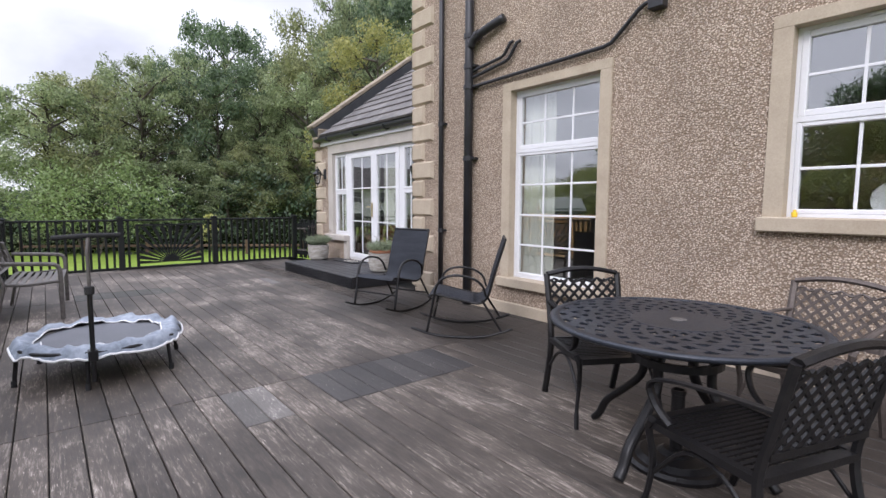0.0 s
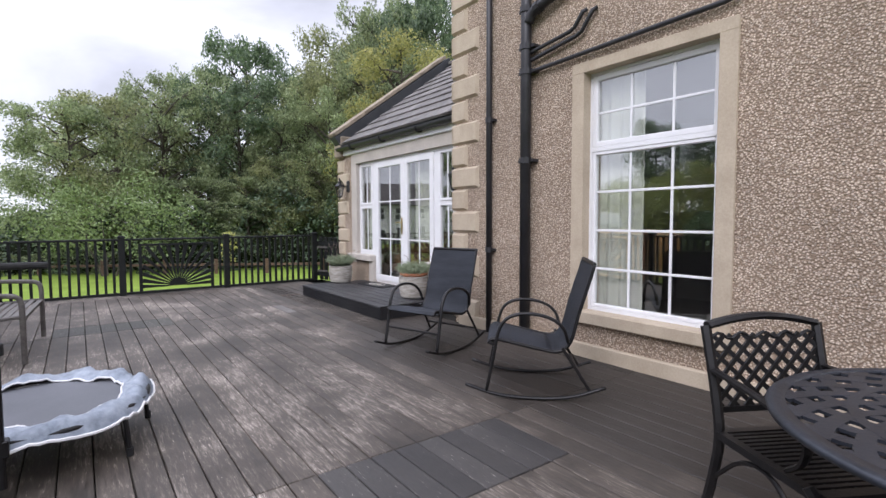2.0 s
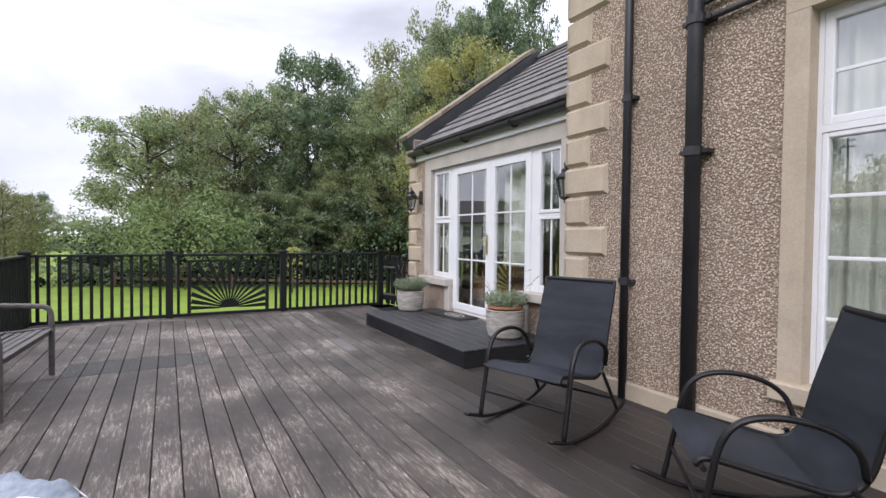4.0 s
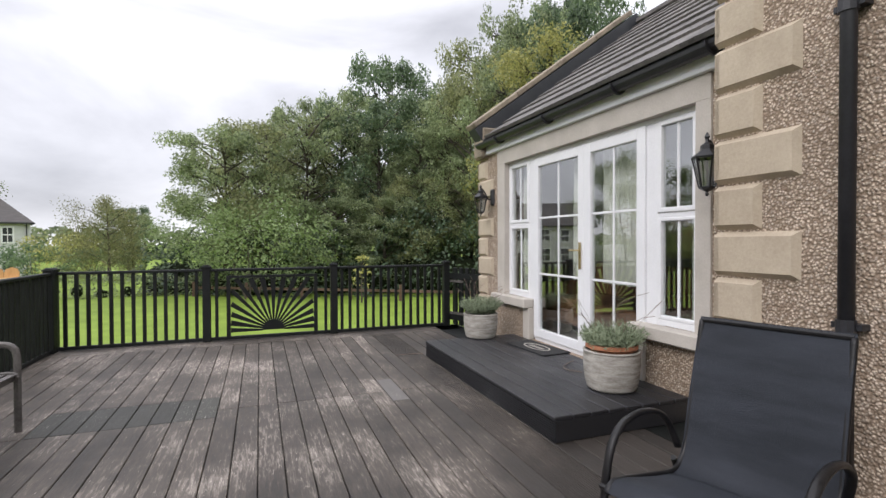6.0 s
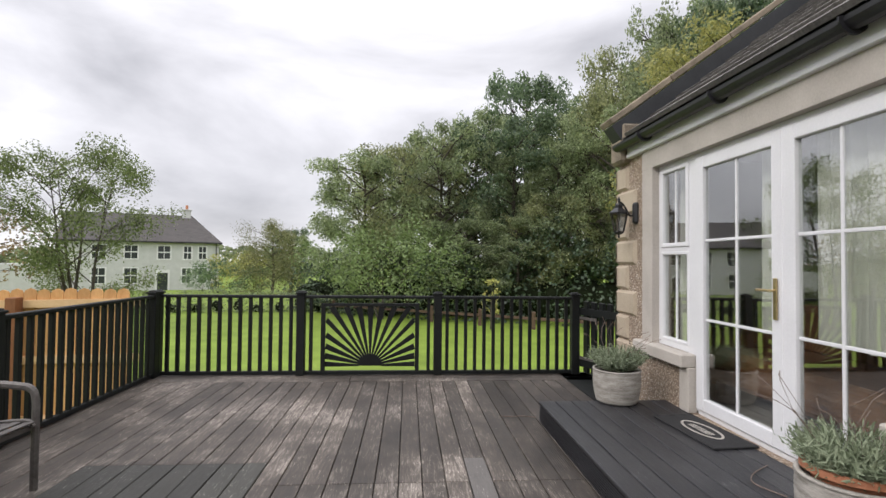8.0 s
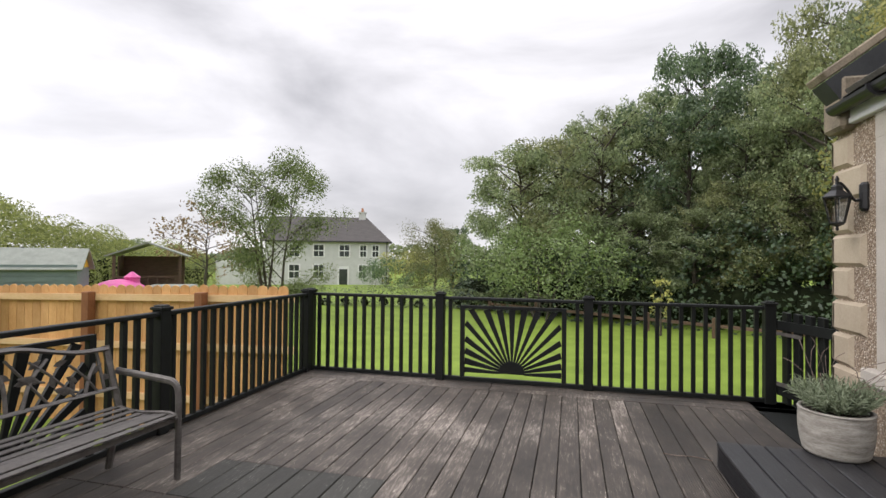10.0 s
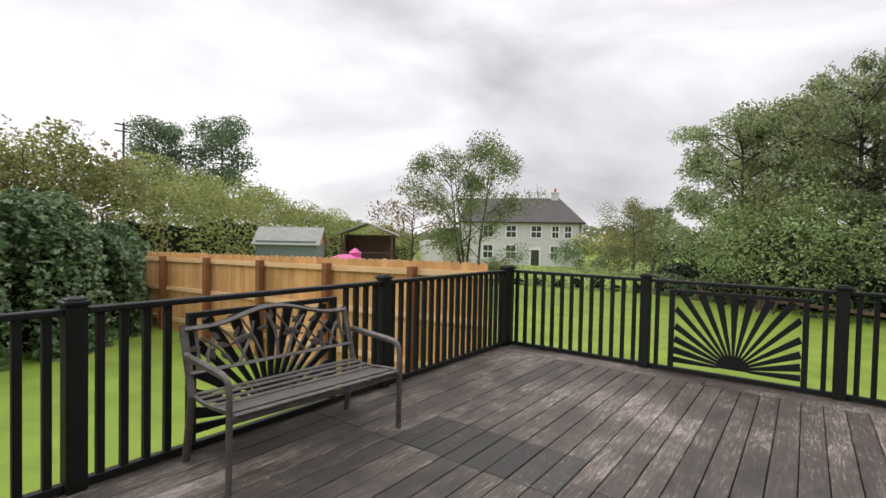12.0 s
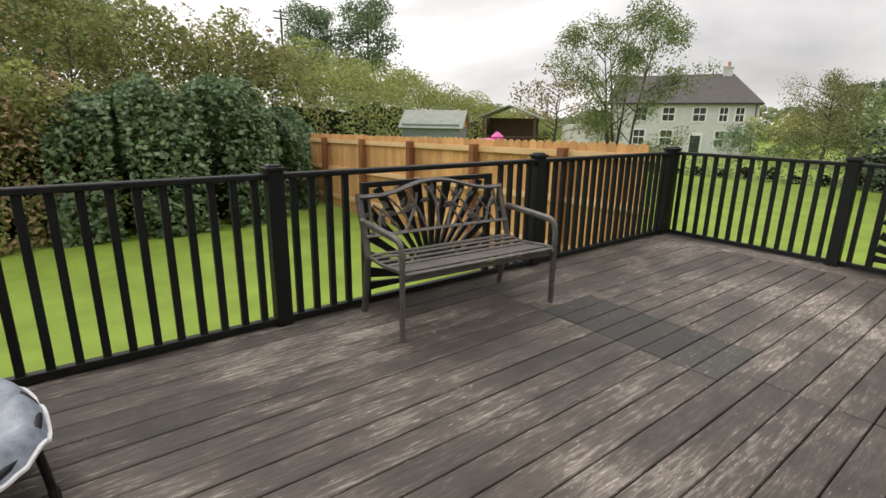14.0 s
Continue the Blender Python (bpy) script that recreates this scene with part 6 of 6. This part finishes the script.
for i, (x, y, share) in enumerate(spots):
    k = (i * 7 + i // 3) % 4
    crown = next(o for o in protos[k].children if o.name.startswith("crown"))
    top = sorted(v.co.z for v in crown.data.vertices)[-len(crown.data.vertices) // 60]
    s = wood_height(x, y) * share / top
    w = 0.5 + 0.36 * s
    m = on_ground(x, y, rng.uniform(0, 360), w, s / w)
    if k in placed:
        copy_thing(protos[k], m)
    else:
        protos[k].matrix_basis = m
        placed.add(k)


def bushy(name, line, width, height, count, leaf, material, seed, label, rough=0.35, twigs=0, twig_mat=None, category="hedge", lumps=1.0, base=None):
    """A leafy mass along a line of ground points, with an uneven top; kind stuff."""
    rg = np.random.default_rng(seed)
    pts = [np.array(p, float) for p in line]
    seg = [np.linalg.norm(b[:2] - a[:2]) for a, b in zip(pts, pts[1:])]
    total = sum(seg)
    u = rg.uniform(0, total, count)
    out = np.empty((count, 3))
    ways = np.zeros((count, 3))
    for i in range(count):
        r, j = u[i], 0
        while j < len(seg) - 1 and r > seg[j]:
            r -= seg[j]
            j += 1
        a, b = pts[j], pts[j + 1]
        t = r / seg[j]
        c = a + (b - a) * t
        d = (b - a)[:2] / seg[j]
        hh = (height if len(c) < 3 else c[2])
        h = hh * (0.78 + rough * noise.noise((u[i] * 0.45 * lumps, seed, 0)) + rough * 0.6 * noise.noise((u[i] * 1.6 * lumps, seed, 3)))
        v = rg.uniform(-1, 1)
        w = width * 0.5 * (1 + 0.4 * noise.noise((u[i] * 0.9 * lumps, seed, 9)))
        top = h * math.sqrt(max(0.05, 1 - abs(v) ** 2.4))
        z = top * (1 - 0.28 * rg.random() ** 2) if rg.random() < 0.6 else top * rg.random()
        if abs(v) > 0.75:
            z = top * rg.random()
        x, y = c[0] - d[1] * v * w, c[1] + d[0] * v * w
        z += 0.16 * noise.noise((x * 1.7, y * 1.7, z * 1.7))
        ways[i] = (-d[1] * v, d[0] * v, 0.35 + 0.5 * z / max(top, 0.1))
        out[i] = (x, y, (ground_height(x, y) if base is None else base) + max(0.03, z))
    ob = leaf_cloud(name, out, leaf, material, None, "", 0.3, seed, out=ways)
    tagged(ob, label, category, "", "stuff")
    return ob


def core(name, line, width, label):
    """Near-black lumps painting a hedge's inner shade, so no daylight shows low down."""
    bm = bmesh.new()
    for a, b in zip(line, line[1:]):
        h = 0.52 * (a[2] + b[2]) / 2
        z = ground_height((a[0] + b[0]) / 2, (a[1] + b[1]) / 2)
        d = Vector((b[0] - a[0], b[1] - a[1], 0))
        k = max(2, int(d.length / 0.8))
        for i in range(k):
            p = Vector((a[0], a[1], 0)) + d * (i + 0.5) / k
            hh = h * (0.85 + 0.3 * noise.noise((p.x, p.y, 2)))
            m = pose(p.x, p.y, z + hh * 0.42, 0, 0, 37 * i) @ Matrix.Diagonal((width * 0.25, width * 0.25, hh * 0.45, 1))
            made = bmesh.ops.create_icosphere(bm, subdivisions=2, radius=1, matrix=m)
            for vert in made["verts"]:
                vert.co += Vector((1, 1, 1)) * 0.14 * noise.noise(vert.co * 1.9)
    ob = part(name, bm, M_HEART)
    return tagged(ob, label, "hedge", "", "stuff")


# the wood's dark understorey, shade mixed into its leaf colour, and the low hedge at the end of the lawn
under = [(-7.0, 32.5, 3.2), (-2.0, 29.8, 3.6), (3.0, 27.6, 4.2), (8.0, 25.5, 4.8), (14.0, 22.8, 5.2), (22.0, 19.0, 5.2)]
bushy("undergrowth", under, 4.0, 4.0, 24000, 0.17, M_SHADE, 31, "dark ivy undergrowth beneath the wood, leaf colour darkened for its shade", 0.5, category="undergrowth")
core("undergrowth_heart", under, 3.6, "near-black lumps coloured as deep shade inside the undergrowth")
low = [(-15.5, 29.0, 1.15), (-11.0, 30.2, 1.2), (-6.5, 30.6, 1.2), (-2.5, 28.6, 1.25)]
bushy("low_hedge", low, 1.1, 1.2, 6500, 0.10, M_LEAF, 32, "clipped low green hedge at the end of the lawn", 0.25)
core("low_hedge_heart", low, 1.0, "near-black lumps coloured as shade inside the low hedge")
# the hedge bank along the side of the lawn
side = [(-13.6, 7.6, 2.7), (-13.4, 8.6, 3.5), (-13.4, 10.0, 3.6), (-13.9, 11.4, 2.9), (-16.5, 13.0, 2.8)]
bushy("laurel_hedge", side, 2.4, 4.0, 38000, 0.135, M_LAUREL, 33, "glossy dark laurel bush beside the lawn", 0.35)
core("laurel_heart", side, 2.1, "near-black lumps coloured as shade inside the laurel bush")
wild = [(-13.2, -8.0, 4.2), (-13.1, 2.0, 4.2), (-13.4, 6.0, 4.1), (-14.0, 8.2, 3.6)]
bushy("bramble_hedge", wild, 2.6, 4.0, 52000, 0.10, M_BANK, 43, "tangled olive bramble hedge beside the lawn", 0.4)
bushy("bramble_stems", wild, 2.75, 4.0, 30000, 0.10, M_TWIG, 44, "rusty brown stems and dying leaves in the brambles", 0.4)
core("bramble_heart", wild, 2.2, "near-black lumps coloured as shade inside the bramble hedge")
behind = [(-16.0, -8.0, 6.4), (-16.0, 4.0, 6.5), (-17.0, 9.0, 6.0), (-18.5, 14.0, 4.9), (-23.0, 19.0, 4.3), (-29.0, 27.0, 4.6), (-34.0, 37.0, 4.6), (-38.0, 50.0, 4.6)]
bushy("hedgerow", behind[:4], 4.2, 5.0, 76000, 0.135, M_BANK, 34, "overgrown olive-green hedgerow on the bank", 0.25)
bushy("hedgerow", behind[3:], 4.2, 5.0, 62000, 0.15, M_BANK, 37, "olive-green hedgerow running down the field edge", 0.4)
core("hedgerow_heart", behind, 3.8, "near-black lumps coloured as shade inside the hedgerow")
bushy("hedgerow_twigs", behind[:4], 4.5, 5.0, 14000, 0.12, M_TWIG, 35, "brown autumn twigs in the hedgerow", 0.25)
sap = tree(1.7, 0.7, 0.3, 420, 0.07, M_BANK, 41, "whippy young shoots above the hedgerow", category="sapling", group="shoots above the hedge", clump=0.3, narrow=0.5)
sap.matrix_basis = on_ground(-15.5, 4.5, 0, 1.0, 1.0) @ Matrix.Translation((0, 0, 2.8))
for i in range(13):
    x, y = -15.4 + rng.uniform(-0.8, 0.5) - max(0, i - 8) * 0.5, 1.5 + 0.95 * i
    copy_thing(sap, on_ground(x, y, rng.uniform(0, 360), rng.uniform(0.7, 1.1)) @ Matrix.Translation((0, 0, 2.7 + rng.uniform(-0.4, 0.3))))

t = tree(11.5, 5.2, 0.12, 13000, 0.15, M_LEAF_AUTUMN, 59, "yellowing autumn tree close behind the extension", clump=0.15)
t.matrix_basis = on_ground(9.2, 24.4)
copy_thing(t, on_ground(13.5, 22.5, 140, 0.95))
# single trees and shrubs on the lawn and beyond
t = tree(3.5, 4.6, 0.18, 9000, 0.11, M_LEAF_PALE, 51, "pale green spreading shrub tree before the wood", stems=3, category="shrub")
t.matrix_basis = on_ground(-2.9, 27.2)
t = tree(6.3, 3.5, 0.08, 24000, 0.085, M_BIRCH, 52, "slender birch with thin leaves beyond the fence", stems=4, clump=0.115, narrow=0.5, drooping=0.05, full=0.35)
t.matrix_basis = on_ground(-12.8, 24.4)
t = tree(6.2, 4.4, 0.2, 15000, 0.12, M_LEAF_OLIVE, 53, "olive weeping willow on the far grass", drooping=0.5, category="willow")
t.matrix_basis = on_ground(-12.9, 48.0)
t = tree(3.4, 4.6, 0.1, 2600, 0.20, M_LEAF_YELLOW, 54, "yellow-leaved shrub near the white house", stems=3, category="shrub")
t.matrix_basis = on_ground(-17.8, 54.0)
t = tree(2.6, 3.6, 0.05, 2200, 0.20, M_LEAF_DARK, 55, "dark rounded evergreen shrub near the white house", stems=3, category="shrub", group="dark shrubs")
t.matrix_basis = on_ground(-19.6, 54.5)
copy_thing(t, on_ground(-14.8, 50.5, 80, 0.8))
copy_thing(t, on_ground(-22.5, 58.0, 30, 0.7))
t = tree(8.7, 3.2, 0.08, 12000, 0.18, M_LEAF_DARK, 66, "tall dark tree standing up behind the hedgerow", group="far trees", clump=0.27)
t.matrix_basis = on_ground(-38.1, 23.4)
copy_thing(t, on_ground(-36.5, 27.2, 120, 1.15))
copy_thing(t, on_ground(-30.0, 7.6, 60, 0.98))
copy_thing(t, on_ground(-31.0, 9.4, 200, 0.9))
t = tree(5.0, 4.6, 0.25, 1500, 0.2, M_TWIG, 57, "thin brown-leaved tree behind the playhouse", category="tree", clump=0.12)
t.matrix_basis = on_ground(-23.0, 33.0)
s = tree(1.85, 0.5, 0.35, 150, 0.10, M_LEAF_YELLOW, 58, "young staked sapling with yellow leaves", category="sapling", clump=0.22, narrow=0.5)
s.matrix_basis = on_ground(1.0, 24.4)
# distant woods on the skyline
far = [(-150, 60, 6), (-110, 120, 8), (-60, 150, 9), (-10, 160, 9), (60, 150, 10), (140, 110, 12)]
bushy("distant_woods", far, 14.0, 8.0, 15000, 1.6, M_LEAF, 36, "distant dark green woods on the skyline", 0.5, lumps=0.12, category="woods")


# ---- the post-and-rail fence before the wood ----
def rail_fence():
    root = thing("rail_fence", pose(0, 0, 0), "low dark post-and-rail fence before the wood", "fence")
    line = [(-5.2, 29.3), (-1.0, 26.6), (2.5, 24.4), (6.5, 22.0), (10.5, 19.8)]
    for (xa, ya), (xb, yb) in zip(line, line[1:]):
        for k in range(2):
            x, y = xa + (xb - xa) * k / 2, ya + (yb - ya) * k / 2
            z = ground_height(x, y)
            part("fence_post", box(bmesh.new(), x - 0.06, x + 0.06, y - 0.06, y + 0.06, z - 0.1, z + 0.62, 0.01), M_BROWNTIM, root)
        za, zb = ground_height(xa, ya), ground_height(xb, yb)
        for h in (0.38,):
            part("fence_rail", beam(bmesh.new(), (xa, ya, za + h), (xb, yb, zb + h), 0.04, 0.10), M_BROWNTIM, root)
    return root


rail_fence()


# ---- the neighbouring house and garden buildings ----
def far_house():
    gz = ground_height(-26, 66) - 0.15
    root = thing("neighbour_house", pose(-23.65, 65.6, gz, 0, 0, 21), "pale two-storey house with a slate roof and white sash windows", "house")
    L, D, H, R = 15.0, 8.0, 5.5, 3.3
    part("wall", box(bmesh.new(), -L, 0, 0, D, -0.5, H), M_RENDER, root)
    bm = bmesh.new()
    o = 0.35
    v = [bm.verts.new(p) for p in ((-L - o, -o, H), (o, -o, H), (o, D + o, H), (-L - o, D + o, H), (-L - o, D / 2, H + R), (-3.0, D / 2, H + R))]
    for f in ((0, 1, 5, 4), (1, 2, 5), (2, 3, 4, 5), (3, 0, 4), (0, 3, 2, 1)):
        bm.faces.new([v[i] for i in f])
    roof = part("roof", bm, M_SLATE, root)
    bm = bmesh.new()
    box(bm, -4.0, -3.1, D / 2 - 0.4, D / 2 + 0.4, H + R - 0.6, H + R + 0.75)
    box(bm, -4.08, -3.02, D / 2 - 0.48, D / 2 + 0.48, H + R + 0.6, H + R + 0.72)
    ch = part("chimney", bm, M_RENDER, roof)
    part("chimney_pot", lathe(bmesh.new(), [(0.16, 0), (0.14, 0.5)], 10, (-3.55, D / 2, H + R + 0.75)), M_TERRA, roof)
    part("gutter", box(bmesh.new(), -L - o, o, -o - 0.08, -o, H - 0.1, H + 0.06), M_PIPE, root)
    part("downpipe", box(bmesh.new(), -0.35, -0.25, -0.12, -0.02, 0, H - 0.1), M_PIPE, root)
    for x, z, w, h in ((-1.7, 3.6, 0.85, 1.5), (-3.2, 3.6, 0.85, 1.5), (-5.5, 3.6, 1.3, 1.5), (-8.6, 3.6, 1.3, 1.5), (-11.5, 3.6, 1.3, 1.5), (-1.7, 0.95, 0.95, 1.7), (-3.3, 0.95, 0.95, 1.7), (-8.6, 0.95, 1.3, 1.7), (-11.5, 0.95, 1.3, 1.7)):
        win = part("window", box(bmesh.new(), x - w / 2 + 0.05, x + w / 2 - 0.05, -0.03, -0.002, z, z + h), M_DARKPANE, root)
        for sx in (-1, 1):
            part("frame_stile", box(bmesh.new(), x + sx * w / 2 - 0.07, x + sx * w / 2 + 0.07, -0.05, 0.0, z - 0.06, z + h + 0.06), M_UPVC, win)
        for zz in (z - 0.06, z + h / 2 - 0.05, z + h - 0.06):
            part("frame_rail", box(bmesh.new(), x - w / 2 + 0.07, x + w / 2 - 0.07, -0.05, 0.0, zz, zz + 0.12), M_UPVC, win)
        part("glazing_bar", box(bmesh.new(), x - 0.03, x + 0.03, -0.045, -0.031, z + 0.06, z + h - 0.06), M_UPVC, win)
    door = part("door", box(bmesh.new(), -6.1, -5.1, -0.06, -0.002, 0.0, 2.1), M_DARKPANE, root, "dark front door with white frame")
    part("door_frame", box(bmesh.new(), -6.3, -4.9, -0.04, -0.001, 0.0, 2.45), M_UPVC, root)
    part("wing", box(bmesh.new(), -L - 6, -L, 1.0, 7.0, -0.5, 3.0), M_RENDER, root, "low pale side wing")
    return root


far_house()


def shed():
    z = ground_height(-17.9, 19.6) - 0.05
    root = thing("garden_shed", pose(-17.9, 19.6, z, 0, 0, 40), "blue-green painted shed with a pale felt roof", "shed")
    w, d, h, r = 1.1, 0.85, 1.6, 0.6
    part("wall", box(bmesh.new(), -w, w, -d, d, 0, h), M_SHED, root)
    for k in range(9):
        part("cladding_board", box(bmesh.new(), -w, w, -d - 0.02, -d - 0.002, 0.1 + k * 0.18, 0.1 + k * 0.18 + 0.165), M_SHED, root)
    bm = bmesh.new()
    for sg in (-1, 1):
        beam(bm, (0, sg * (d + 0.12) - sg * 0.02, h - 0.06), (0, 0, h + r), 2 * w + 0.3, 0.05, (0, sg * 0.6, 0.8))
    part("roof", bm, M_SHEDROOF, root)
    for sx in (-1, 1):
        bm = bmesh.new()
        v = [bm.verts.new((sx * w, y, zz)) for y, zz in ((-d, h), (d, h), (0, h + r - 0.05))] + [bm.verts.new((sx * (w - 0.05), y, zz)) for y, zz in ((-d, h), (d, h), (0, h + r - 0.05))]
        bm.faces.new(v[:3])
        bm.faces.new(v[3:][::-1])
        for i in range(3):
            bm.faces.new((v[i], v[(i + 1) % 3], v[3 + (i + 1) % 3], v[3 + i]))
        part("gable", bm, M_YELLOW if sx > 0 else M_SHED, root)
    return root


shed()


def playhouse():
    z = ground_height(-18.8, 24.7)
    root = thing("playhouse", pose(-18.8, 24.7, z, 0, 0, 38), "brown timber playhouse with an open porch and pitched roof", "playhouse")
    for x in (-1.15, 1.15):
        for y in (-0.9, 0.9):
            part("post", box(bmesh.new(), x - 0.05, x + 0.05, y - 0.05, y + 0.05, 0, 2.0), M_BROWNTIM, root)
    part("back_wall", box(bmesh.new(), -1.1, 1.1, 0.85, 0.9, 0.4, 1.95), M_BROWNTIM, root)
    part("side_wall", box(bmesh.new(), -1.15, -1.1, -0.2, 0.85, 0.4, 1.95), M_BROWNTIM, root)
    part("floor", box(bmesh.new(), -1.15, 1.15, -0.95, 0.95, 0.35, 0.42), M_BROWNTIM, root)
    bm = bmesh.new()
    for sg in (-1, 1):
        beam(bm, (sg * 1.45, 0, 1.95), (0, 0, 2.5), 2.2, 0.05, (sg * 0.35, 0, 0.93))
    part("roof", bm, M_SHEDROOF, root)
    part("railing", box(bmesh.new(), -1.1, 1.1, -0.93, -0.88, 1.1, 1.16), M_BROWNTIM, root)
    for k in range(7):
        part("baluster", box(bmesh.new(), -1.0 + k * 0.33, -0.96 + k * 0.33, -0.92, -0.89, 0.42, 1.1), M_BROWNTIM, root)
    return root


playhouse()
pz = ground_height(-17.0, 21.6)
pk = thing("play_tent", pose(-17.0, 21.6, pz - 0.3, 0, 0, 35), "pink plastic play house with a peaked roof", "play tent")
part("body", lathe(bmesh.new(), [(0.8, 0.0), (0.85, 0.6), (0.85, 1.15), (0.95, 1.18), (0.6, 1.42), (0.3, 1.52), (0.02, 1.55)], 8), M_PINK, pk)
part("turret", lathe(bmesh.new(), [(0.24, 1.3), (0.24, 1.58), (0.27, 1.61), (0.04, 1.80)], 8, (0.35, 0.1, 0)), M_PINK, pk)
part("side_awning", box(bmesh.new(), 0.9, 2.4, -0.6, 0.7, 1.2, 1.32, 0.05), M_SHEDROOF, pk)
pole = thing("utility_pole", pose(-44.0, 23.6, ground_height(-44, 23.6)), "thin wooden utility pole with crossarms", "utility pole")
part("pole", lathe(bmesh.new(), [(0.11, 0), (0.08, 8.6)], 8), M_BARK, pole)
for zz in (7.9, 8.4):
    part("crossarm", box(bmesh.new(), -0.05, 0.05, -0.6, 0.6, zz - 0.045, zz + 0.045), M_BARK, pole)


# ---- the side gate between railing and gable ----
def side_gate():
    root = thing("side_gate", pose(0, 0, 0), "black boarded side gate with strap hinges", "gate")
    a, b = Vector((0.27, 13.38, 0)), Vector((0.56, 12.60, 0))
    for h in (0.15, 0.80):
        part("gate_rail", beam(bmesh.new(), a + Vector((0, 0, h)), b + Vector((0, 0, h)), 0.035, 0.09), M_RAIL, root)
    for k in range(6):
        p = a.lerp(b, (k + 0.5) / 6)
        part("board", box(bmesh.new(), p.x + 0.012, p.x + 0.050, p.y - 0.065, p.y + 0.064, 0.03, 0.93, 0.003), M_RAIL, root)
    for h in (0.22, 0.72):
        part("strap_hinge", beam(bmesh.new(), a + Vector((-0.03, 0, h)), a.lerp(b, 0.4) + Vector((-0.03, 0, h)), 0.008, 0.035), M_BENCH, root, "dull grey strap hinge")
    return root


side_gate()


# ---- seen through the glass ----
sofa = thing("sofa", pose(1.40, 10.75, 0.19, 0, 0, 0), "tan leather sofa behind the glazed doors", "sofa")
part("seat", box(bmesh.new(), -0.45, 0.45, -0.95, 0.95, 0.12, 0.44, 0.05), M_LEATHER, sofa)
part("backrest", box(bmesh.new(), 0.30, 0.55, -0.95, 0.95, 0.40, 0.86, 0.06), M_LEATHER, sofa)
for y0 in (-1.1, 0.93):
    part("armrest", box(bmesh.new(), -0.45, 0.55, y0, y0 + 0.18, 0.08, 0.62, 0.05), M_LEATHER, sofa)
for x in (-0.4, 0.4):
    for y in (-0.9, 0.9):
        part("foot", box(bmesh.new(), x - 0.03, x + 0.03, y - 0.03, y + 0.03, 0.0, 0.13), M_BROWNTIM, sofa)
plate = thing("plate", pose(0.34, 2.86, 1.235), "white china plate standing on the inner window ledge", "plate")
bm = bmesh.new()
lathe(bm, [(0.04, 0.0), (0.09, 0.006), (0.13, 0.02), (0.128, 0.024), (0.08, 0.012), (0.01, 0.008)], 28)
bmesh.ops.rotate(bm, verts=bm.verts, cent=(0, 0, 0), matrix=Matrix.Rotation(radians(-82), 3, "Y"))
bmesh.ops.translate(bm, verts=bm.verts, vec=(0, 0, 0.13))
part("dish", bm, M_WHITE, plate)
bm = bmesh.new()
box(bm, 0.16, 0.45, 2.23, 3.44, 1.17, 1.234)
setting("window_ledge", bm, M_UPVC, "white inner ledge of the kitchen window", "ledge")
cap = thing("yellow_pot", pose(0.0, 3.36, 1.235), "small yellow plastic pot on the window sill", "pot")
part("pot", lathe(bmesh.new(), [(0.016, 0.0), (0.02, 0.004), (0.02, 0.035), (0.012, 0.04), (0.012, 0.055)], 14), M_YELLOW, cap)


# ---- pieces of the floor ----
deck()
